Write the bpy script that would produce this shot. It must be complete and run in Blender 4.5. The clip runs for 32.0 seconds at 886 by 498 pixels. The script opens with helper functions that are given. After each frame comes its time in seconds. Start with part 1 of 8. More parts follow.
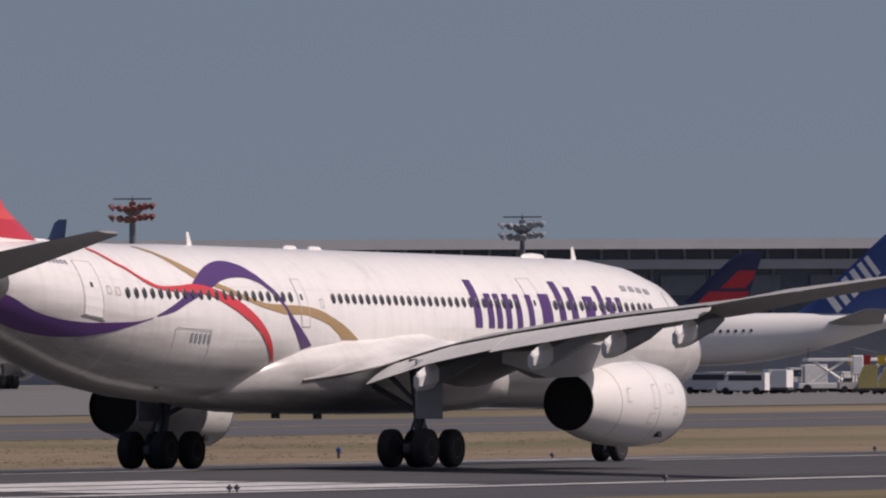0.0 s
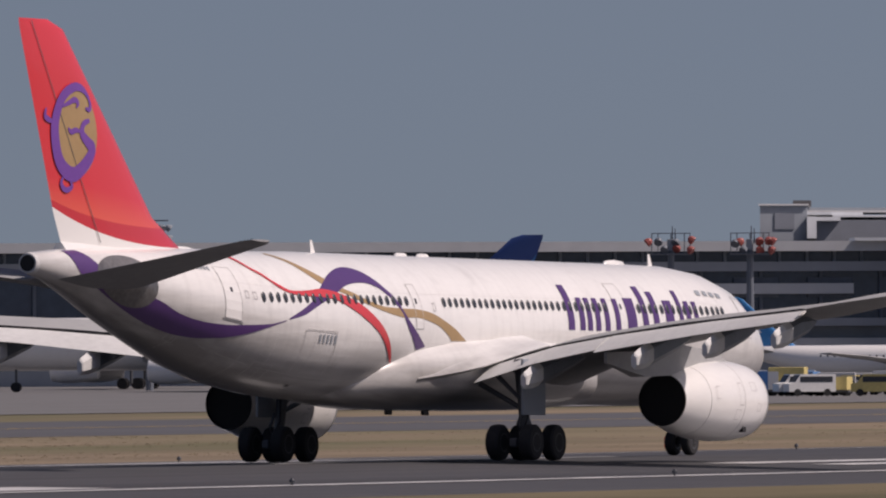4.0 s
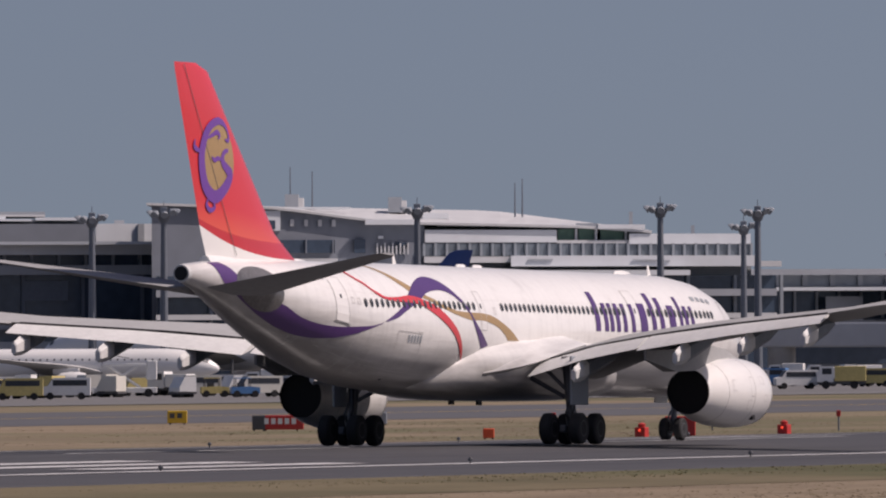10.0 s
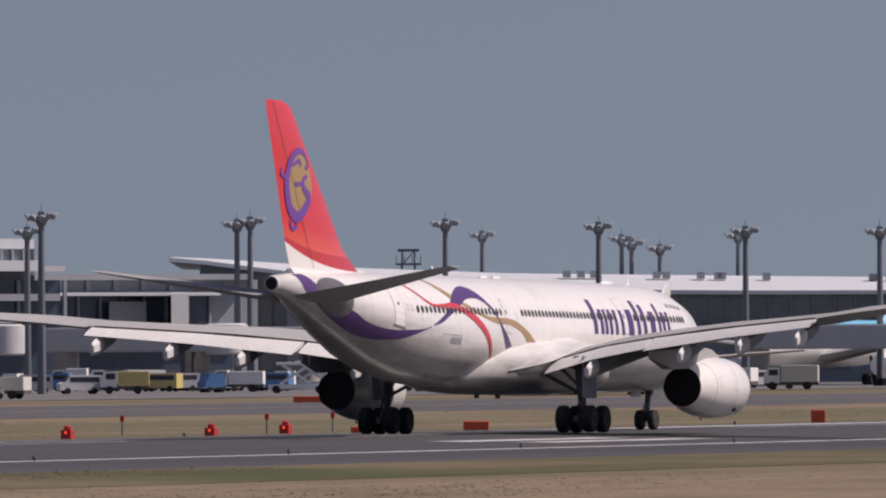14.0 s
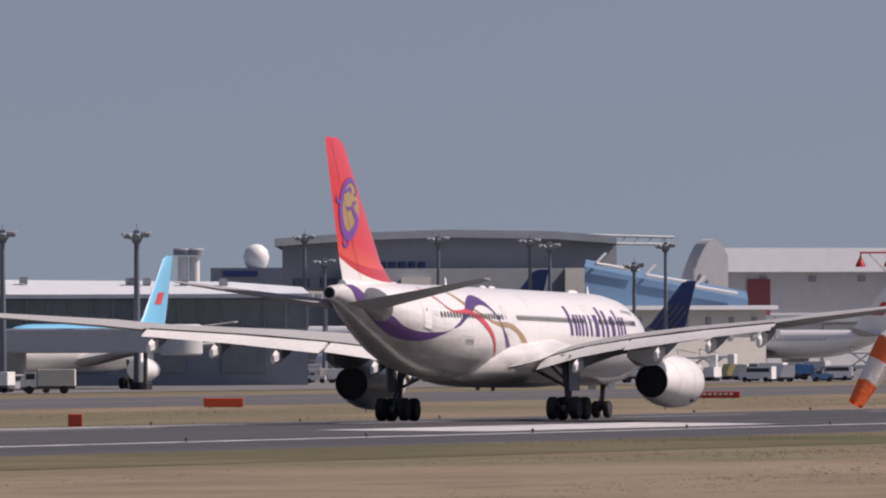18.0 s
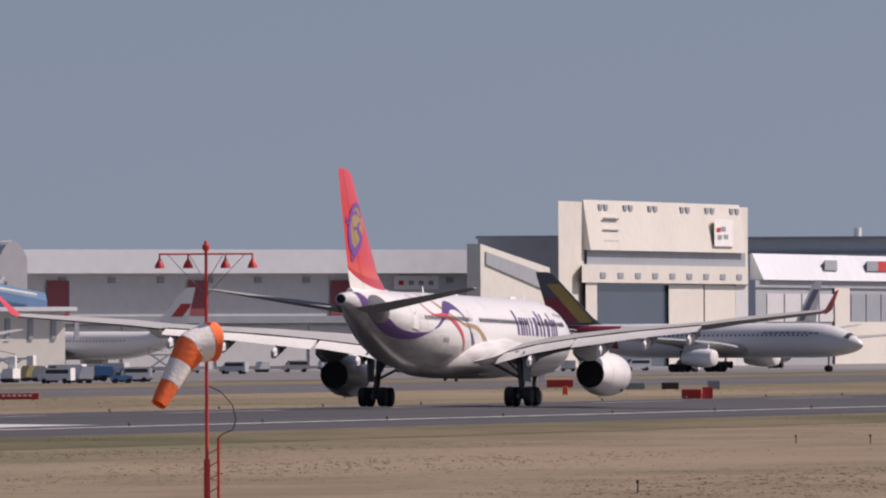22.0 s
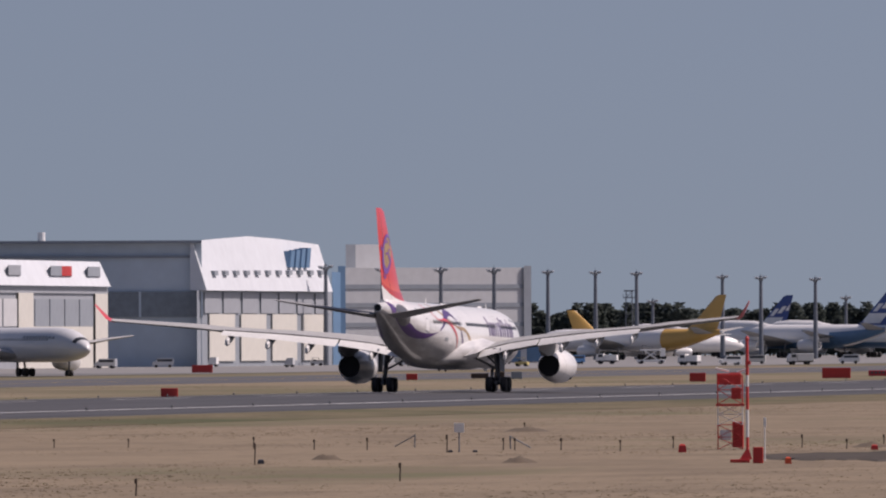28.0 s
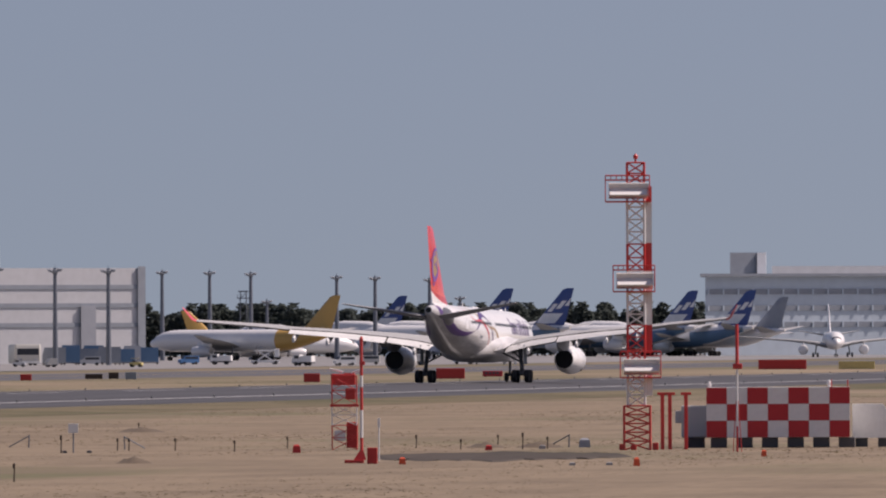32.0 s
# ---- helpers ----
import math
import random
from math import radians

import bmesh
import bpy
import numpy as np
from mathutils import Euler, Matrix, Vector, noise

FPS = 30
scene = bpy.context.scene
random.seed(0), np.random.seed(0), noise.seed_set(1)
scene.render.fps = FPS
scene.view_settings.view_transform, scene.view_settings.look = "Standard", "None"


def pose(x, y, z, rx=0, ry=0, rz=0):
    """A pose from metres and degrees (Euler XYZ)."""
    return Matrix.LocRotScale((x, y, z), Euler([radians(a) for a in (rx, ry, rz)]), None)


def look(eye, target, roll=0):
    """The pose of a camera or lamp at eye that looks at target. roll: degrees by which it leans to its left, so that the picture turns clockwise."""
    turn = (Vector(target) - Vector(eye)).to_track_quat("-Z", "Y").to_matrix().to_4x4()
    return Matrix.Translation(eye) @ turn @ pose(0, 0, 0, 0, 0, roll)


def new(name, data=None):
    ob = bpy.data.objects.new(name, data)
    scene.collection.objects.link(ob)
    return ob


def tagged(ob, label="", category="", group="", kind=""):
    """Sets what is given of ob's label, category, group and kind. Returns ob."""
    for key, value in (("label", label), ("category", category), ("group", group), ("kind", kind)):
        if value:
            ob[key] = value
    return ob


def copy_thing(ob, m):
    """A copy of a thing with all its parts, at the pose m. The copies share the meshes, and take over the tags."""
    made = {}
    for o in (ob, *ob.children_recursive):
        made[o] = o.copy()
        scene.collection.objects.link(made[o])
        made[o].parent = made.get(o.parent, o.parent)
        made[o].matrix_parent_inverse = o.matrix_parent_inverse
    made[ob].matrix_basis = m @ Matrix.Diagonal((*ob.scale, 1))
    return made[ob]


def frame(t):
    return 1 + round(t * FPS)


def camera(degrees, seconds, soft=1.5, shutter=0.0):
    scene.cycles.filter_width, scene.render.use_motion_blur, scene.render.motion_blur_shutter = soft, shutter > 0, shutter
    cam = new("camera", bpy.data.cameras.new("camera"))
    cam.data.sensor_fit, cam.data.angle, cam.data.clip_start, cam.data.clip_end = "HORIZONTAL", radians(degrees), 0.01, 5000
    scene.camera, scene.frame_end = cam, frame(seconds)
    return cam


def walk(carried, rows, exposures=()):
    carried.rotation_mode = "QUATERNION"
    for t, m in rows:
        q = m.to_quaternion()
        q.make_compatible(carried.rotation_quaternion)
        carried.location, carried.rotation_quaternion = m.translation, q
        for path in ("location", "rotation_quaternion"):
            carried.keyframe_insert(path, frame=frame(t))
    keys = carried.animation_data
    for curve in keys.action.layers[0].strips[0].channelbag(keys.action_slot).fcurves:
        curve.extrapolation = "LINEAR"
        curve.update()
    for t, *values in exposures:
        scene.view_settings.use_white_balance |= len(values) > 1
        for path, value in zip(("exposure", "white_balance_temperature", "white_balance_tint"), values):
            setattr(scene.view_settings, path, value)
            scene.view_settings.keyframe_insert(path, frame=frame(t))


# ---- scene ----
EYE = (0.0, 0.0, 4.755)
GZ = -0.6            # level of the field and the apron; the runway's crown is z = 0
RWX = -243.65        # the runway's centreline


def aim(yaw, pitch):
    a, p = radians(yaw), radians(pitch)
    d = Vector((math.sin(a) * math.cos(p), math.cos(a) * math.cos(p), math.sin(p)))
    return look(EYE, Vector(EYE) + d * 100, -0.26)


cam = camera(3.5767, 32.0, soft=2.1)
CAM_ROWS = [
    (0, -27.713, 0.3526), (0.5, -27.462, 0.3559), (1, -27.291, 0.3573), (1.5, -27.109, 0.3565), (2, -26.922, 0.3575),
    (2.5, -26.721, 0.3583), (3, -26.549, 0.3599), (3.5, -26.414, 0.3614), (5.5, -25.378, 0.3551), (6, -25.137, 0.3565),
    (6.5, -24.804, 0.3578), (7, -24.566, 0.3594), (7.5, -24.328, 0.3601), (8, -24.110, 0.3587), (8.5, -23.796, 0.3618),
    (9, -23.427, 0.3619), (9.5, -23.052, 0.3624), (10, -22.744, 0.3617), (10.5, -22.454, 0.3603), (11, -22.085, 0.3638),
    (11.5, -21.720, 0.3661), (12, -21.310, 0.3664), (12.5, -20.960, 0.3682), (13, -20.554, 0.3656), (13.5, -20.192, 0.3676),
    (15.5, -18.705, 0.3686), (16, -18.239, 0.3678), (16.5, -17.797, 0.3646), (17, -17.447, 0.3679), (17.5, -17.140, 0.3690),
    (18, -16.851, 0.3724), (18.5, -16.499, 0.3729), (19, -16.207, 0.3741), (19.5, -15.934, 0.3733), (20, -15.673, 0.3769),
    (20.5, -15.268, 0.3750), (21, -14.869, 0.3701), (21.5, -14.449, 0.3650), (22, -14.021, 0.3657), (22.5, -13.611, 0.3646),
    (23, -13.284, 0.3676), (23.5, -13.007, 0.3679), (24, -12.783, 0.3670), (24.5, -12.547, 0.3682), (25, -12.304, 0.3683),
    (25.5, -12.110, 0.3721), (26, -11.771, 0.3716), (26.5, -11.427, 0.3708), (28.5, -10.558, 0.3704), (29, -10.382, 0.3722),
    (29.5, -10.168, 0.3735), (30, -10.047, 0.3706), (30.5, -9.884, 0.3699), (31, -9.568, 0.3698), (31.5, -9.343, 0.3711),
    (32, -9.168, 0.3648),
]
walk(cam, [(t, aim(y, p)) for t, y, p in CAM_ROWS], exposures=[(0, -0.22, 6850, 24), (6, -0.2, 6850, 24), (9, -0.09, 6850, 25), (12, -0.08, 6850, 25), (16, 0.03, 6850, 25), (20, 0.16, 6850, 25), (23, 0.07, 6800, 25), (26, -0.05, 6700, 25), (29, 0.1, 6750, 26), (32, 0.2, 6850, 26)])

# ---- light ----
SUN_AZ, SUN_EL = radians(66.0), radians(50.0)     # clockwise from +Y
world = bpy.data.worlds.new("world")
scene.world = world
world.use_nodes = True
wn = world.node_tree.nodes
sky = wn.new("ShaderNodeTexSky")
sky.sky_type = "NISHITA"
sky.sun_disc = False
sky.sun_elevation = SUN_EL
sky.sun_rotation = SUN_AZ
sky.air_density, sky.dust_density, sky.ozone_density = 1.0, 2.0, 1.5
lift = wn.new("ShaderNodeVectorMath")        # the thick haze layer hides the sky's lowest degrees
lift.operation, lift.inputs[1].default_value = "ADD", (0, 0, 0.13)
ray = wn.new("ShaderNodeTexCoord")
world.node_tree.links.new(ray.outputs["Generated"], lift.inputs[0])
world.node_tree.links.new(lift.outputs[0], sky.inputs[0])
world.node_tree.links.new(sky.outputs[0], wn["Background"].inputs[0])
wn["Background"].inputs[1].default_value = 0.068
sun = new("sun", bpy.data.lights.new("sun", "SUN"))
sun.data.energy, sun.data.angle, sun.data.color = 4.1, radians(0.5), (1.0, 0.95, 0.87)
sun.matrix_basis = look((300 * math.sin(SUN_AZ), 300 * math.cos(SUN_AZ), 300 * math.tan(SUN_EL)), (0, 0, 0))

# ---- materials ----


def mat(name, rgb, rough=0.6, metal=0.0, var=0.12, scale=1.0, bump=0.0, glow=0.0, streak=1.0, coat=0.0, gloss=0.5):
    """A surface with two scales of variation in colour and roughness. scale: features a metre."""
    m = bpy.data.materials.new(name)
    m.use_nodes = True
    nt = m.node_tree
    b = nt.nodes["Principled BSDF"]
    b.inputs["Roughness"].default_value, b.inputs["Metallic"].default_value = rough, metal
    b.inputs["Coat Weight"].default_value = coat
    b.inputs["Specular IOR Level"].default_value = gloss
    co = nt.nodes.new("ShaderNodeTexCoord")
    mp = nt.nodes.new("ShaderNodeMapping")
    mp.inputs["Scale"].default_value = (scale, scale, scale / streak)
    nt.links.new(co.outputs["Object"], mp.inputs[0])
    big, fine = nt.nodes.new("ShaderNodeTexNoise"), nt.nodes.new("ShaderNodeTexNoise")
    big.inputs["Scale"].default_value, big.inputs["Detail"].default_value = 0.35, 3
    fine.inputs["Scale"].default_value, fine.inputs["Detail"].default_value = 4.0, 4
    for n in (big, fine):
        nt.links.new(mp.outputs[0], n.inputs["Vector"])
    add = nt.nodes.new("ShaderNodeMath")
    add.operation = "ADD"
    nt.links.new(big.outputs[0], add.inputs[0])
    nt.links.new(fine.outputs[0], add.inputs[1])
    ramp = nt.nodes.new("ShaderNodeMapRange")
    ramp.inputs[1].default_value, ramp.inputs[2].default_value = 0.6, 1.4
    ramp.inputs[3].default_value, ramp.inputs[4].default_value = 1 - var, 1 + var * 0.6
    nt.links.new(add.outputs[0], ramp.inputs[0])
    mul = nt.nodes.new("ShaderNodeVectorMath")
    mul.operation = "MULTIPLY"
    mul.inputs[0].default_value = rgb
    nt.links.new(ramp.outputs[0], mul.inputs[1])
    nt.links.new(mul.outputs[0], b.inputs["Base Color"])
    if bump:
        bp = nt.nodes.new("ShaderNodeBump")
        bp.inputs["Strength"].default_value, bp.inputs["Distance"].default_value = bump, 0.05
        nt.links.new(fine.outputs[0], bp.inputs["Height"])
        nt.links.new(bp.outputs[0], b.inputs["Normal"])
    if glow:
        b.inputs["Emission Color"].default_value = (*rgb, 1)
        b.inputs["Emission Strength"].default_value = glow
    return m


WHITE = mat("white_paint", (0.80, 0.79, 0.77), 0.28, var=0.05, scale=0.5, streak=0.3, coat=0.3)
FAINT = mat("faint_seam", (0.70, 0.69, 0.67), 0.45)
VIOLET = mat("violet_paint", (0.17, 0.06, 0.33), 0.3, var=0.12, scale=1.5)
GREYWING = mat("wing_grey", (0.37, 0.375, 0.38), 0.7, var=0.12, scale=0.6, gloss=0.0)
BELLY = mat("belly_grey", (0.55, 0.55, 0.54), 0.35, var=0.10, scale=0.6)
DARKGREY = mat("dark_grey", (0.08, 0.08, 0.085), 0.55)
RIM = mat("wheel_rim", (0.07, 0.07, 0.075), 0.6, 0.3, var=0.2, scale=4)
METAL = mat("bare_metal", (0.55, 0.55, 0.56), 0.32, 0.9, var=0.1, scale=2)
GEARMETAL = mat("gear_metal", (0.11, 0.115, 0.125), 0.5, 0.4, var=0.2, scale=3)
RUBBER = mat("tyre_rubber", (0.018, 0.018, 0.02), 0.8, var=0.25, scale=6)
BLACK = mat("flat_black", (0.01, 0.01, 0.012), 0.7)
GLASS = mat("window_glass", (0.03, 0.035, 0.045), 0.42, var=0.2)
PURPLE = mat("purple_paint", (0.085, 0.035, 0.155), 0.3, var=0.08)
RED = mat("red_paint", (0.62, 0.05, 0.06), 0.3, var=0.06)
CRIMSON = mat("crimson_paint", (0.52, 0.025, 0.04), 0.3, var=0.06)
GOLD = mat("gold_paint", (0.38, 0.25, 0.12), 0.35, var=0.1)
SEAM = mat("panel_seam", (0.52, 0.51, 0.50), 0.5)
ORANGE = mat("orange_paint", (0.75, 0.10, 0.03), 0.5, var=0.12)
REDSIGN = mat("sign_red", (0.50, 0.03, 0.025), 0.5, var=0.15)
YELLOW = mat("sign_yellow", (0.72, 0.45, 0.03), 0.5, var=0.12)
BLUE = mat("navy_paint", (0.03, 0.06, 0.19), 0.35, var=0.08)
SKYBLUE = mat("light_blue_paint", (0.16, 0.50, 0.72), 0.35, var=0.08)
LIGHTGREY = mat("light_grey_cladding", (0.52, 0.53, 0.54), 0.6, var=0.12, scale=0.12)
MIDGREY = mat("grey_cladding", (0.30, 0.32, 0.35), 0.6, var=0.12, scale=0.1)
# Slate and glazing are lifted in tone to stand in for haze over the far buildings.
SLATE = mat("slate_cladding", (0.26, 0.29, 0.325), 0.6, var=0.15, scale=0.1)
DARKGLASS = mat("hazed_dark_glazing", (0.14, 0.17, 0.20), 0.16, var=0.35, scale=0.2, gloss=1.0, coat=0.6)
CREAM = mat("cream_cladding", (0.60, 0.585, 0.53), 0.6, var=0.10, scale=0.15)
# White cooled towards blue, again for the haze.
ROOFWHITE = mat("white_roof", (0.62, 0.65, 0.68), 0.5, var=0.10, scale=0.1)
ROOFBLUE = mat("blue_roof", (0.10, 0.20, 0.33), 0.5, var=0.12, scale=0.1)
MASTGREY = mat("galvanised_steel", (0.16, 0.18, 0.21), 0.55, 0.3, var=0.15)
MASTRED = mat("obstacle_red", (0.60, 0.046, 0.04), 0.5, var=0.12)
MASTWHITE = mat("obstacle_white", (0.78, 0.78, 0.76), 0.5, var=0.10)
CONCRETE = mat("concrete", (0.34, 0.33, 0.31), 0.8, var=0.15, scale=0.3)
# Leaf green lifted and greyed: the haze before the wood is in its colour.
LEAF = mat("hazed_conifer_green", (0.11, 0.13, 0.115), 0.95, var=0.25, scale=0.6, gloss=0.05)
_nt = LEAF.node_tree
_thin, _mix = _nt.nodes.new("ShaderNodeBsdfTranslucent"), _nt.nodes.new("ShaderNodeMixShader")
_thin.inputs[0].default_value = (0.12, 0.145, 0.13, 1)
_mix.inputs[0].default_value = 0.5
_nt.links.new(_nt.nodes["Principled BSDF"].outputs[0], _mix.inputs[1])
_nt.links.new(_thin.outputs[0], _mix.inputs[2])
_nt.links.new(_mix.outputs[0], _nt.nodes["Material Output"].inputs[0])
BARK = mat("bark", (0.07, 0.05, 0.04), 0.9, var=0.3)
FABRIC_O = mat("orange_fabric", (0.92, 0.17, 0.045), 0.8, var=0.10, scale=3, bump=0.3)
FABRIC_W = mat("white_fabric", (0.86, 0.84, 0.81), 0.8, var=0.06, scale=3, bump=0.3)
LAMPGLOW = mat("lit_lamp", (1.0, 0.85, 0.6), 0.3, glow=6.0)
REDGLOW = mat("red_lamp", (1.0, 0.08, 0.04), 0.3, glow=0.9)
PAINTLINE = mat("white_marking", (0.52, 0.52, 0.52), 0.7, var=0.5, scale=0.6)
BLUEBOX = mat("blue_container", (0.08, 0.22, 0.45), 0.5, var=0.15)
YELLOWBOX = mat("yellow_cargo_net", (0.60, 0.49, 0.19), 0.6, var=0.2)
SILVER = mat("silver_paint", (0.55, 0.56, 0.58), 0.3, 0.4, var=0.05)
EARTH = mat("bare_earth", (0.10, 0.075, 0.05), 0.95, var=0.3, scale=0.8)



def grimy_shaded_white():
    """White gloss paint with oily streaks along the belly, which is darkened to paint in its shade."""
    m = mat("white_paint_grimy_shaded", (0.80, 0.79, 0.77), 0.28, var=0.05, scale=0.5, streak=0.3, coat=0.3)
    nt = m.node_tree
    b = nt.nodes["Principled BSDF"]
    src = b.inputs["Base Color"].links[0].from_socket
    co, sp, mp, nz = nt.nodes.new("ShaderNodeTexCoord"), nt.nodes.new("ShaderNodeSeparateXYZ"), nt.nodes.new("ShaderNodeMapping"), nt.nodes.new("ShaderNodeTexNoise")
    nt.links.new(co.outputs["Object"], sp.inputs[0])
    nt.links.new(co.outputs["Object"], mp.inputs[0])
    mp.inputs["Scale"].default_value = (1.6, 0.12, 1.6)
    nz.inputs["Scale"].default_value, nz.inputs["Detail"].default_value = 1.0, 5
    nt.links.new(mp.outputs[0], nz.inputs["Vector"])
    # the belly's shade, put into the colour with its grime, starts below a ragged line
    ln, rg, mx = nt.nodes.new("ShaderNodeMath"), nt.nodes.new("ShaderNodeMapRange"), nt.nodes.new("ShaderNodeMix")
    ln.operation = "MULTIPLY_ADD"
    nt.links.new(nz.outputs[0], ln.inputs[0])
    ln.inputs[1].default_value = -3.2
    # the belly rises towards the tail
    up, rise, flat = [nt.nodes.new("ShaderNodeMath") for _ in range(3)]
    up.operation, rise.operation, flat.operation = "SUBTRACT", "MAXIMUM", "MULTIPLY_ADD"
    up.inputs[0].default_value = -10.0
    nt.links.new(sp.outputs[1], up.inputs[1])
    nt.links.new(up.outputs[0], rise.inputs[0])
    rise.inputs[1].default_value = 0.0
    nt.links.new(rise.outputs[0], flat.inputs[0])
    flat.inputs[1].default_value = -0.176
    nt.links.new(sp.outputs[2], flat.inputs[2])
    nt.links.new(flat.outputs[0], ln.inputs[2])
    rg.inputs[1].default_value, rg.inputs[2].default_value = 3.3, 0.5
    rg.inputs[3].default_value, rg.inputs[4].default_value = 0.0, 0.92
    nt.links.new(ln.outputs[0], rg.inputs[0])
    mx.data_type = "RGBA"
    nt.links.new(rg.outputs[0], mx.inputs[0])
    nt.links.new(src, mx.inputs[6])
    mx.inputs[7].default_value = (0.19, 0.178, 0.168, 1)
    # rain-washed runs down the side and darker dabs round hatches
    mp2, run, dab, r1, r2, tone = [nt.nodes.new(k) for k in ("ShaderNodeMapping", "ShaderNodeTexNoise", "ShaderNodeTexNoise", "ShaderNodeMapRange", "ShaderNodeMapRange", "ShaderNodeMath")]
    mp2.inputs["Scale"].default_value = (0.5, 3.2, 0.22)
    nt.links.new(co.outputs["Object"], mp2.inputs[0])
    nt.links.new(mp2.outputs[0], run.inputs["Vector"])
    nt.links.new(co.outputs["Object"], dab.inputs["Vector"])
    run.inputs["Scale"].default_value, run.inputs["Detail"].default_value = 1.0, 4
    dab.inputs["Scale"].default_value, dab.inputs["Detail"].default_value = 0.9, 6
    for nz2, rg2, lo, hi, dark in ((run, r1, 0.48, 0.76, 0.93), (dab, r2, 0.58, 0.8, 0.86)):
        rg2.inputs[1].default_value, rg2.inputs[2].default_value = lo, hi
        rg2.inputs[3].default_value, rg2.inputs[4].default_value = 1.0, dark
        nt.links.new(nz2.outputs[0], rg2.inputs[0])
    tone.operation = "MULTIPLY"
    nt.links.new(r1.outputs[0], tone.inputs[0])
    nt.links.new(r2.outputs[0], tone.inputs[1])
    wash = nt.nodes.new("ShaderNodeVectorMath")
    wash.operation = "MULTIPLY"
    nt.links.new(mx.outputs[2], wash.inputs[0])
    nt.links.new(tone.outputs[0], wash.inputs[1])
    nt.links.new(wash.outputs[0], b.inputs["Base Color"])
    return m


BODYWHITE = grimy_shaded_white()

# ---- mesh helpers ----


class Geo:
    """Vertices and faces of one mesh."""

    def __init__(self):
        self.v, self.f = [], []

    def add(self, vs, fs):
        n = len(self.v)
        self.v += [tuple(p) for p in vs]
        self.f += [tuple(i + n for i in q) for q in fs]
        return self

    def box(self, x0, x1, y0, y1, z0, z1, bev=0.0):
        if bev <= 0:
            vs = [(x, y, z) for z in (z0, z1) for y in (y0, y1) for x in (x0, x1)]
            return self.add(vs, [(0, 2, 3, 1), (4, 5, 7, 6), (0, 1, 5, 4), (2, 6, 7, 3), (0, 4, 6, 2), (1, 3, 7, 5)])
        b = bev
        ring = lambda d, z: [(x0 + d, y0 + b, z), (x0 + b, y0 + d, z), (x1 - b, y0 + d, z), (x1 - d, y0 + b, z), (x1 - d, y1 - b, z), (x1 - b, y1 - d, z), (x0 + b, y1 - d, z), (x0 + d, y1 - b, z)]
        return self.loft([ring(b * 0.6, z0), ring(0, z0 + b), ring(0, z1 - b), ring(b * 0.6, z1)])

    def prism(self, poly, y0, y1):
        """A polygon in the x-z plane drawn out along y."""
        return self.loft([[(x, y0, z) for x, z in poly], [(x, y1, z) for x, z in poly]])

    def loft(self, rings, cap=True):
        n = len(rings[0])
        vs = [p for r in rings for p in r]
        fs = [(i * n + j, i * n + (j + 1) % n, (i + 1) * n + (j + 1) % n, (i + 1) * n + j) for i in range(len(rings) - 1) for j in range(n)]
        if cap:
            fs += [tuple(range(n - 1, -1, -1)), tuple(range((len(rings) - 1) * n, len(rings) * n))]
        return self.add(vs, fs)

    def tube(self, p0, p1, r0, r1=None, n=10, cap=True):
        p0, p1 = Vector(p0), Vector(p1)
        r1 = r0 if r1 is None else r1
        q = (p1 - p0).to_track_quat("Z", "Y")
        ring = lambda p, r: [p + q @ Vector((r * math.cos(2 * math.pi * i / n), r * math.sin(2 * math.pi * i / n), 0)) for i in range(n)]
        return self.loft([ring(p0, r0), ring(p1, r1)], cap)

    def lathe(self, prof, origin=(0, 0, 0), axis="X", n=24):
        """prof: (along, radius) pairs turned round an axis through origin."""
        o = Vector(origin)
        def pt(a, r, i):
            c, s = r * math.cos(2 * math.pi * i / n), r * math.sin(2 * math.pi * i / n)
            return o + Vector({"X": (a, c, s), "Y": (c, a, s), "Z": (c, s, a)}[axis])
        return self.loft([[pt(a, r, i) for i in range(n)] for a, r in prof])

    def grid(self, fn, nu, nv):
        vs = [fn(i / nu, j / nv) for i in range(nu + 1) for j in range(nv + 1)]
        fs = [(i * (nv + 1) + j, (i + 1) * (nv + 1) + j, (i + 1) * (nv + 1) + j + 1, i * (nv + 1) + j + 1) for i in range(nu) for j in range(nv)]
        return self.add(vs, fs)

    def mesh(self, name, material, smooth=False, angle=35):
        me = bpy.data.meshes.new(name)
        me.from_pydata(self.v, [], self.f)
        bm = bmesh.new()
        bm.from_mesh(me)
        bmesh.ops.recalc_face_normals(bm, faces=bm.faces)
        if smooth:
            lim = math.radians(angle)
            for fc in bm.faces:
                fc.smooth = True
            for e in bm.edges:
                e.smooth = len(e.link_faces) == 2 and e.calc_face_angle(0) < lim
        bm.to_mesh(me)
        bm.free()
        me.materials.append(material)
        return me


def part(name, geo, material, parent, label="", smooth=False, m=None):
    ob = new(name, geo.mesh(name, material, smooth) if isinstance(geo, Geo) else geo)
    ob.parent = parent
    if m is not None:
        ob.matrix_basis = m
    if label:
        ob["label"] = label
    return ob


def thing(name, m, label, category, group="", kind=""):
    ob = new(name)
    ob.matrix_basis = m
    ob.empty_display_size = 0.5
    return tagged(ob, label, category, group, kind)


def solid(name, geo, material, label, category, group="", kind="", m=None, smooth=False):
    """A thing of one mesh."""
    ob = new(name, geo.mesh(name, material, smooth))
    if m is not None:
        ob.matrix_basis = m
    return tagged(ob, label, category, group, kind)


